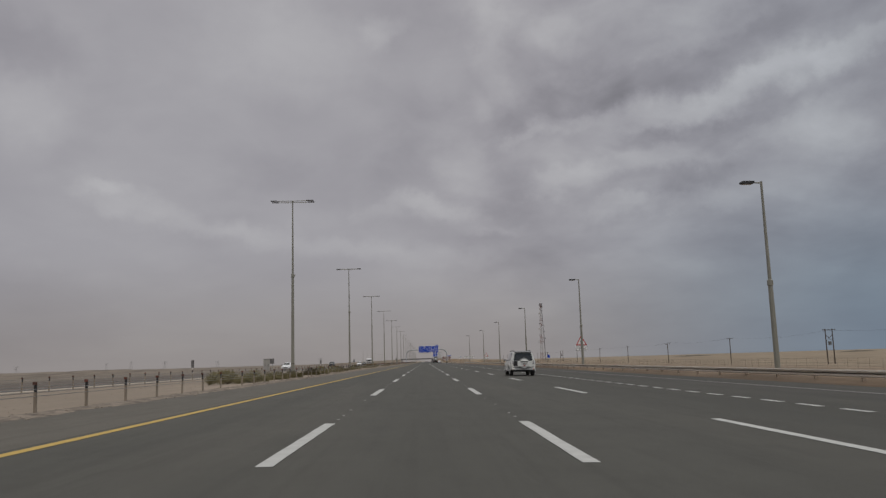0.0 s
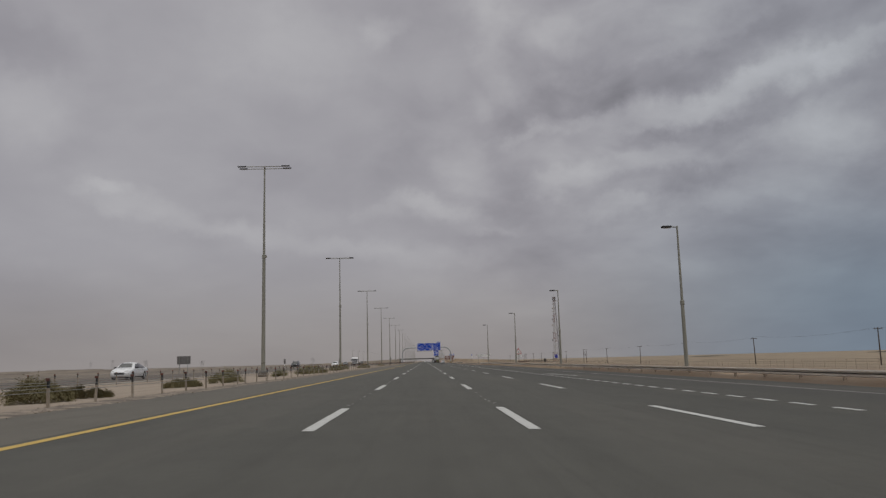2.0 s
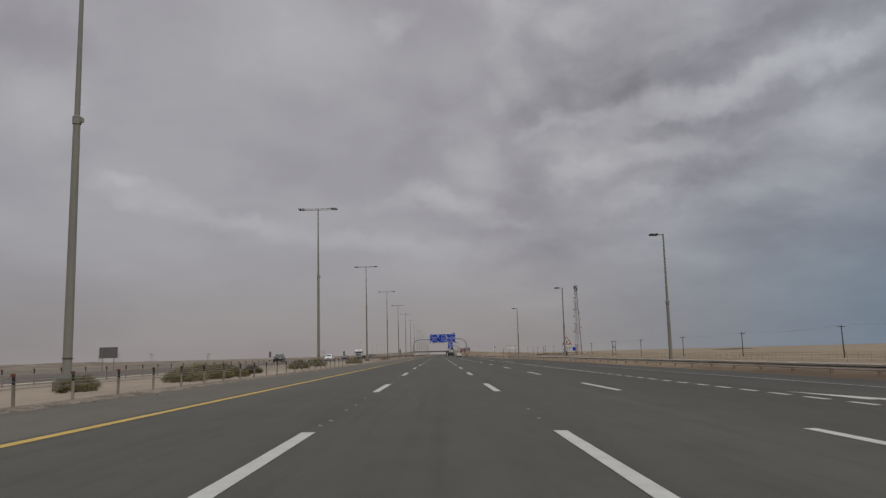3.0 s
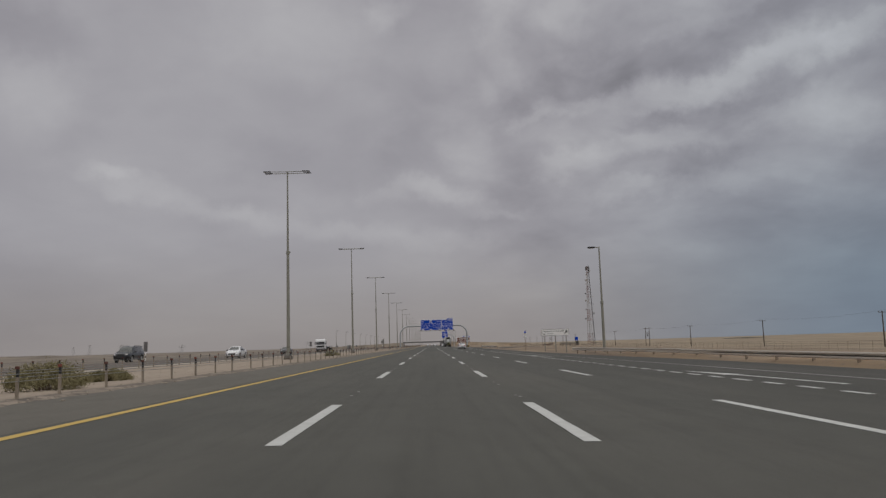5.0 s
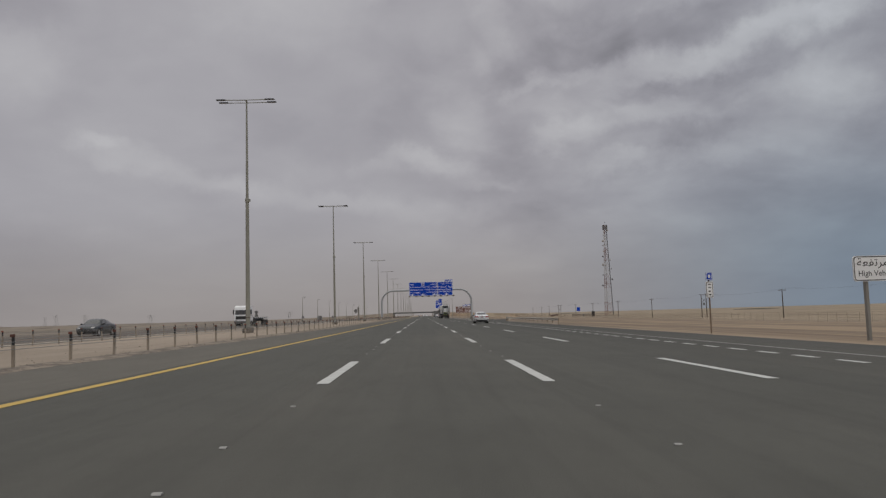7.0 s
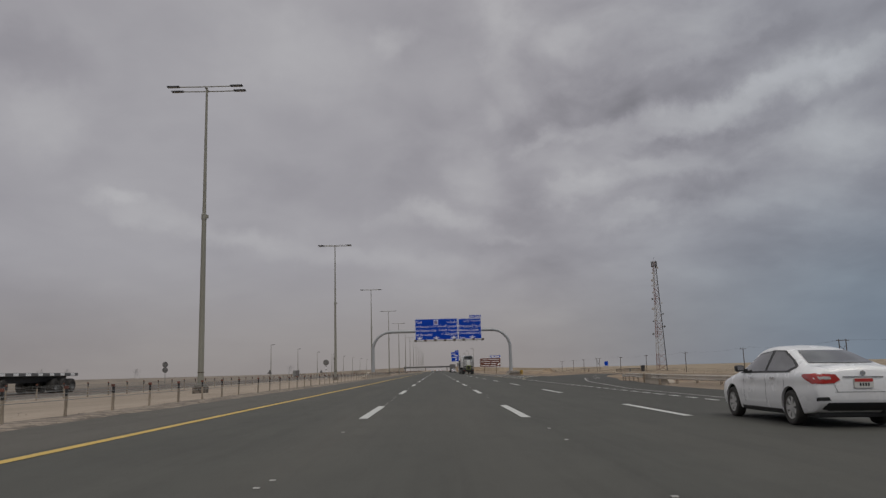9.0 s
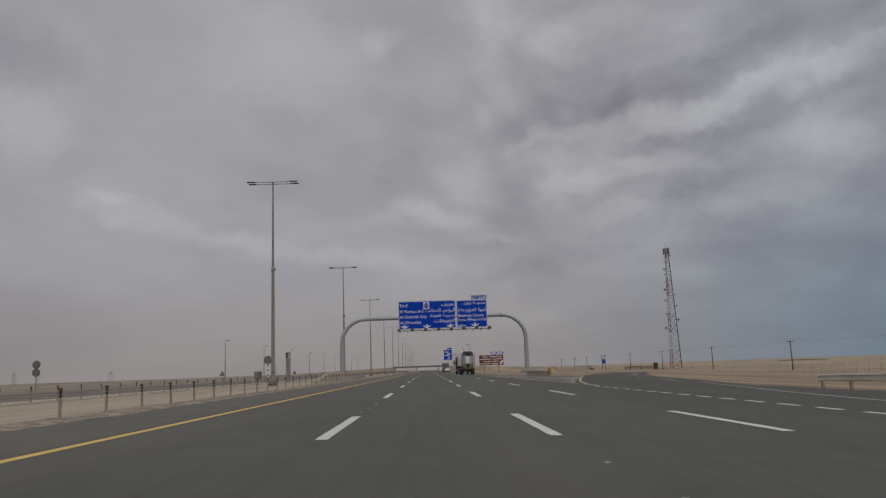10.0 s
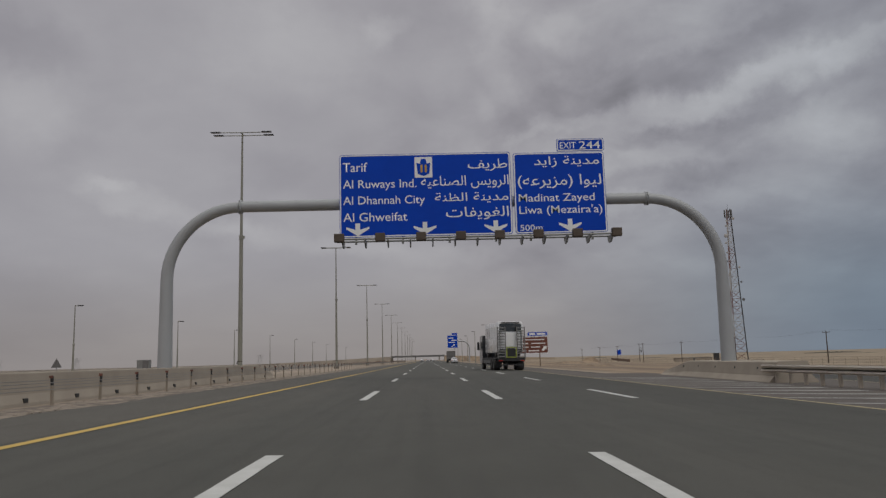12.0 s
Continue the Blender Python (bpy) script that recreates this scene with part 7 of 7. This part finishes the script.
def carrier(at):
    """A lorry that carries a white bus, with two ramps folded up at the rear."""
    car = thing("carrier_lorry", "dark flatbed lorry with two ladder ramps folded upright", "lorry", at)
    bm = bmesh.new()
    for x in (-0.45, 0.45):
        box(bm, x - 0.06, x + 0.06, 0.2, 10.6, 0.72, 0.98)
    part("chassis", bm, DARK_STEEL, car)
    bm = bmesh.new()
    box(bm, -1.27, 1.27, 0.1, 8.7, 0.98, 1.12, 0.02)
    part("flatbed", bm, DARK_STEEL, car)
    for s in (-1, 1):
        bm = bmesh.new()
        box(bm, min(s * 1.2, s * 1.27), max(s * 1.2, s * 1.27), 1.2, 8.0, 0.62, 0.95, 0.01)
        part("side_guard", bm, MID_GREY, car)
    lorry_wheels(car, (1.6, 2.9), 1.25)
    lorry_wheels(car, (8.9,), 1.25, 0.5, False)
    bm = cab_body(bmesh.new(), 1.24, 8.75, 10.7, 0.6, 3.3)
    cab_part = part("cab", bm, DARK_PAINT, car, "dark driver's cab")
    for s in (-1, 1):
        bm = bmesh.new()
        box(bm, min(s * 1.3, s * 1.52), max(s * 1.3, s * 1.52), 10.3, 10.42, 1.9, 2.7, 0.03)
        part("mirror", bm, BLACK, cab_part)
    bm = bmesh.new()
    box(bm, -1.1, 1.1, 10.705, 10.72, 1.9, 2.7)
    part("windscreen", bm, GLASS, cab_part)
    for s in (-1, 1):
        ramp = new("ramp")
        ramp.parent = car
        ramp.matrix_basis = pose(s * 0.86, -0.12, 1.05, -4, 0, 0)
        for d in (-0.34, 0.34):
            bm = bmesh.new()
            box(bm, d - 0.04, d + 0.04, -0.05, 0.05, 0, 2.75)
            part("stringer", bm, GREY_BACK, ramp)
        for k in range(11):
            bm = bmesh.new()
            box(bm, -0.31, 0.31, -0.035, 0.035, 0.12 + 0.25 * k, 0.19 + 0.25 * k)
            part("rung", bm, GALVANISED, ramp)
    bm = bmesh.new()
    box(bm, -0.46, 0.46, -0.1, -0.04, 1.10, 1.18), box(bm, -0.46, 0.46, -0.1, -0.04, 1.95, 2.03), box(bm, -0.46, -0.38, -0.1, -0.04, 1.18, 1.95), box(bm, 0.38, 0.46, -0.1, -0.04, 1.18, 1.95)
    part("winch_frame", bm, shade("green_yellow_paint", (0.36, 0.42, 0.06), (0.28, 0.33, 0.06), 4.0, 0.6), car, "yellow-green steel frame")
    bm = bmesh.new()
    box(bm, -0.36, 0.36, -0.02, 0.1, 1.15, 1.92)
    part("winch_box", bm, BLACK, car)
    bm = bmesh.new()
    box(bm, -1.2, 1.2, -0.05, 0.1, 0.80, 1.06, 0.02)
    part("tail_beam", bm, DARK_STEEL, car)
    for s in (-1, 1):
        bm = bmesh.new()
        box(bm, min(s * 0.8, s * 1.15), max(s * 0.8, s * 1.15), -0.08, -0.052, 0.80, 0.88)
        part("tail_lamp", bm, LAMP_RED, car, "red tail lamp")
        bm = bmesh.new()
        box(bm, min(s * 0.72, s * 1.22), max(s * 0.72, s * 1.22), 0.85, 0.88, 0.25, 0.75)
        part("mud_flap", bm, BLACK, car)
    bm = bmesh.new()
    box(bm, -1.0, 1.0, 0.0, 0.08, 0.42, 0.54, 0.01)
    part("under_run_bar", bm, DARK_STEEL, car)
    # boxes, hoses and a spare wheel hung below the bed
    for x0, x1, y0, z0 in ((-1.22, -0.75, 4.2, 0.45), (0.75, 1.22, 5.0, 0.42), (-1.2, -0.8, 6.2, 0.5)):
        bm = bmesh.new()
        box(bm, x0, x1, y0, y0 + 1.1, z0, 0.96, 0.03)
        part("tool_box", bm, DARK_STEEL, car)
    for s in (-1, 1):
        bm = bmesh.new()
        tube(bm, [(s * 1.18, 0.0, 1.05), (s * 1.24, 0.05, 2.2), (s * 1.18, 0.1, 3.4)], 0.035, 6)
        part("side_stanchion", bm, DARK_STEEL, car)
    bus = thing("bus", "white bus standing on the bed of a lorry", "bus", at @ pose(0, 0, 1.124))
    bm = bmesh.new()
    box(bm, -1.14, 1.14, 0.35, 7.6, 0.42, 3.15, 0.14)
    shell = part("body", bm, WHITE_PAINT, bus, smooth=True)
    bm = bmesh.new()
    box(bm, -0.98, 0.98, 0.325, 0.346, 2.25, 2.95, 0.0)
    part("rear_window", bm, GLASS, shell, "dark rear glass")
    for x in (-0.98, 0.92):
        bm = bmesh.new()
        box(bm, x, x + 0.06, 0.32, 0.346, 0.6, 2.25)
        part("corner_trim", bm, BLACK, shell)
    bm = bmesh.new()
    box(bm, -0.42, 0.42, 0.325, 0.346, 0.95, 2.15, 0.0)
    part("engine_door", bm, WHITE_SIGN, shell, "white rear engine door")
    bm = bmesh.new()
    box(bm, -1.02, 1.02, 0.30, 0.346, 0.50, 0.72, 0.0)
    part("rear_bumper", bm, BLACK, shell)
    bm = bmesh.new()
    box(bm, -0.82, 0.82, 0.30, 0.346, 2.98, 3.10, 0.0)
    part("roof_visor", bm, MID_GREY, shell)
    for s in (-1, 1):
        for k in range(5):
            bm = bmesh.new()
            box(bm, min(s * 1.141, s * 1.155), max(s * 1.141, s * 1.155), 0.8 + 1.32 * k, 1.95 + 1.32 * k, 1.75, 2.75)
            part("side_window", bm, GLASS if k > 2 else WHITE_SIGN, shell)
    lorry_wheels(bus, (1.9, 6.3), 1.12, 0.44, False)
    return car


carrier(on_road(7.25, 537.5, 4.5))


def box_lorry(at, label):
    car = thing("box_lorry", label, "lorry", at)
    bm = bmesh.new()
    box(bm, -1.25, 1.25, 0.0, 7.0, 1.05, 3.5, 0.03)
    cargo = part("cargo_box", bm, shade("dusty_brown_box", (0.22, 0.19, 0.165), (0.16, 0.14, 0.12), 1.0, 0.7), car)
    for s in (-1, 1):
        bm = bmesh.new()
        box(bm, min(s * 0.04, s * 1.18), max(s * 0.04, s * 1.18), -0.03, -0.004, 1.12, 3.4, 0.01)
        part("rear_door", bm, GREY_BACK, cargo)
    bm = cab_body(bmesh.new(), 1.2, 7.2, 9.0, 0.6, 2.9)
    part("cab", bm, WHITE_PAINT, car)
    bm = bmesh.new()
    box(bm, -0.5, 0.5, 0.2, 8.5, 0.7, 1.04)
    part("chassis", bm, DARK_STEEL, car)
    lorry_wheels(car, (1.6, 2.8), 1.22)
    lorry_wheels(car, (7.9,), 1.22, 0.5, False)
    return car


box_lorry(on_road(6.9, 700.0), "dusty box lorry far ahead in the lane")


def flatbed(at):
    car = thing("flatbed_lorry", "white cab lorry pulling an empty dark flatbed trailer", "lorry", at)
    bm = cab_body(bmesh.new(), 1.24, 12.2, 14.4, 0.65, 3.25)
    c = part("cab", bm, WHITE_PAINT, car, "white driver's cab")
    bm = bmesh.new()
    prism(bm, ((13.75, 1.85), (14.405, 1.85), (14.21, 2.75), (13.75, 2.75)), "x", -1.1, 1.1)
    part("windscreen", bm, GLASS, c, "dark windscreen")
    for s in (-1, 1):
        bm = bmesh.new()
        box(bm, min(s * 1.242, s * 1.255), max(s * 1.242, s * 1.255), 13.1, 13.9, 1.85, 2.65)
        part("side_window", bm, GLASS, c)
        bm = bmesh.new()
        box(bm, min(s * 1.28, s * 1.5), max(s * 1.28, s * 1.5), 14.1, 14.22, 1.9, 2.6, 0.03)
        part("mirror", bm, BLACK, c)
        bm = bmesh.new()
        box(bm, min(s * 0.75, s * 1.15), max(s * 0.75, s * 1.15), 14.36, 14.42, 0.85, 1.05)
        part("head_lamp", bm, LAMP_CLEAR, c)
    bm = bmesh.new()
    box(bm, -1.0, 1.0, 14.405, 14.44, 1.1, 1.6)
    part("grille", bm, BLACK, c)
    bm = bmesh.new()
    box(bm, -1.24, 1.24, 14.3, 14.48, 0.45, 0.82, 0.04)
    part("bumper", bm, MID_GREY, c)
    bm = bmesh.new()
    box(bm, -1.15, 1.15, 12.0, 12.15, 0.9, 2.6)
    part("headboard", bm, GALVANISED, car)
    bm = bmesh.new()
    box(bm, -1.25, 1.25, 0, 11.6, 1.2, 1.42, 0.02)
    bed = part("flatbed", bm, MID_GREY, car)
    for k in range(7):
        bm = bmesh.new()
        box(bm, -1.27, -1.252, 0.6 + 1.6 * k, 1.2 + 1.6 * k, 1.22, 1.40)
        part("side_board", bm, WHITE_SIGN, bed)
    bm = bmesh.new()
    box(bm, -0.5, 0.5, 0.3, 14.0, 0.75, 1.195)
    part("chassis", bm, DARK_STEEL, car)
    lorry_wheels(car, (1.0, 2.3, 3.6, 10.4, 11.7), 1.25)
    lorry_wheels(car, (13.4,), 1.25, 0.5, False)
    return car


flatbed(on_road(-29.0, 417.0, 180))
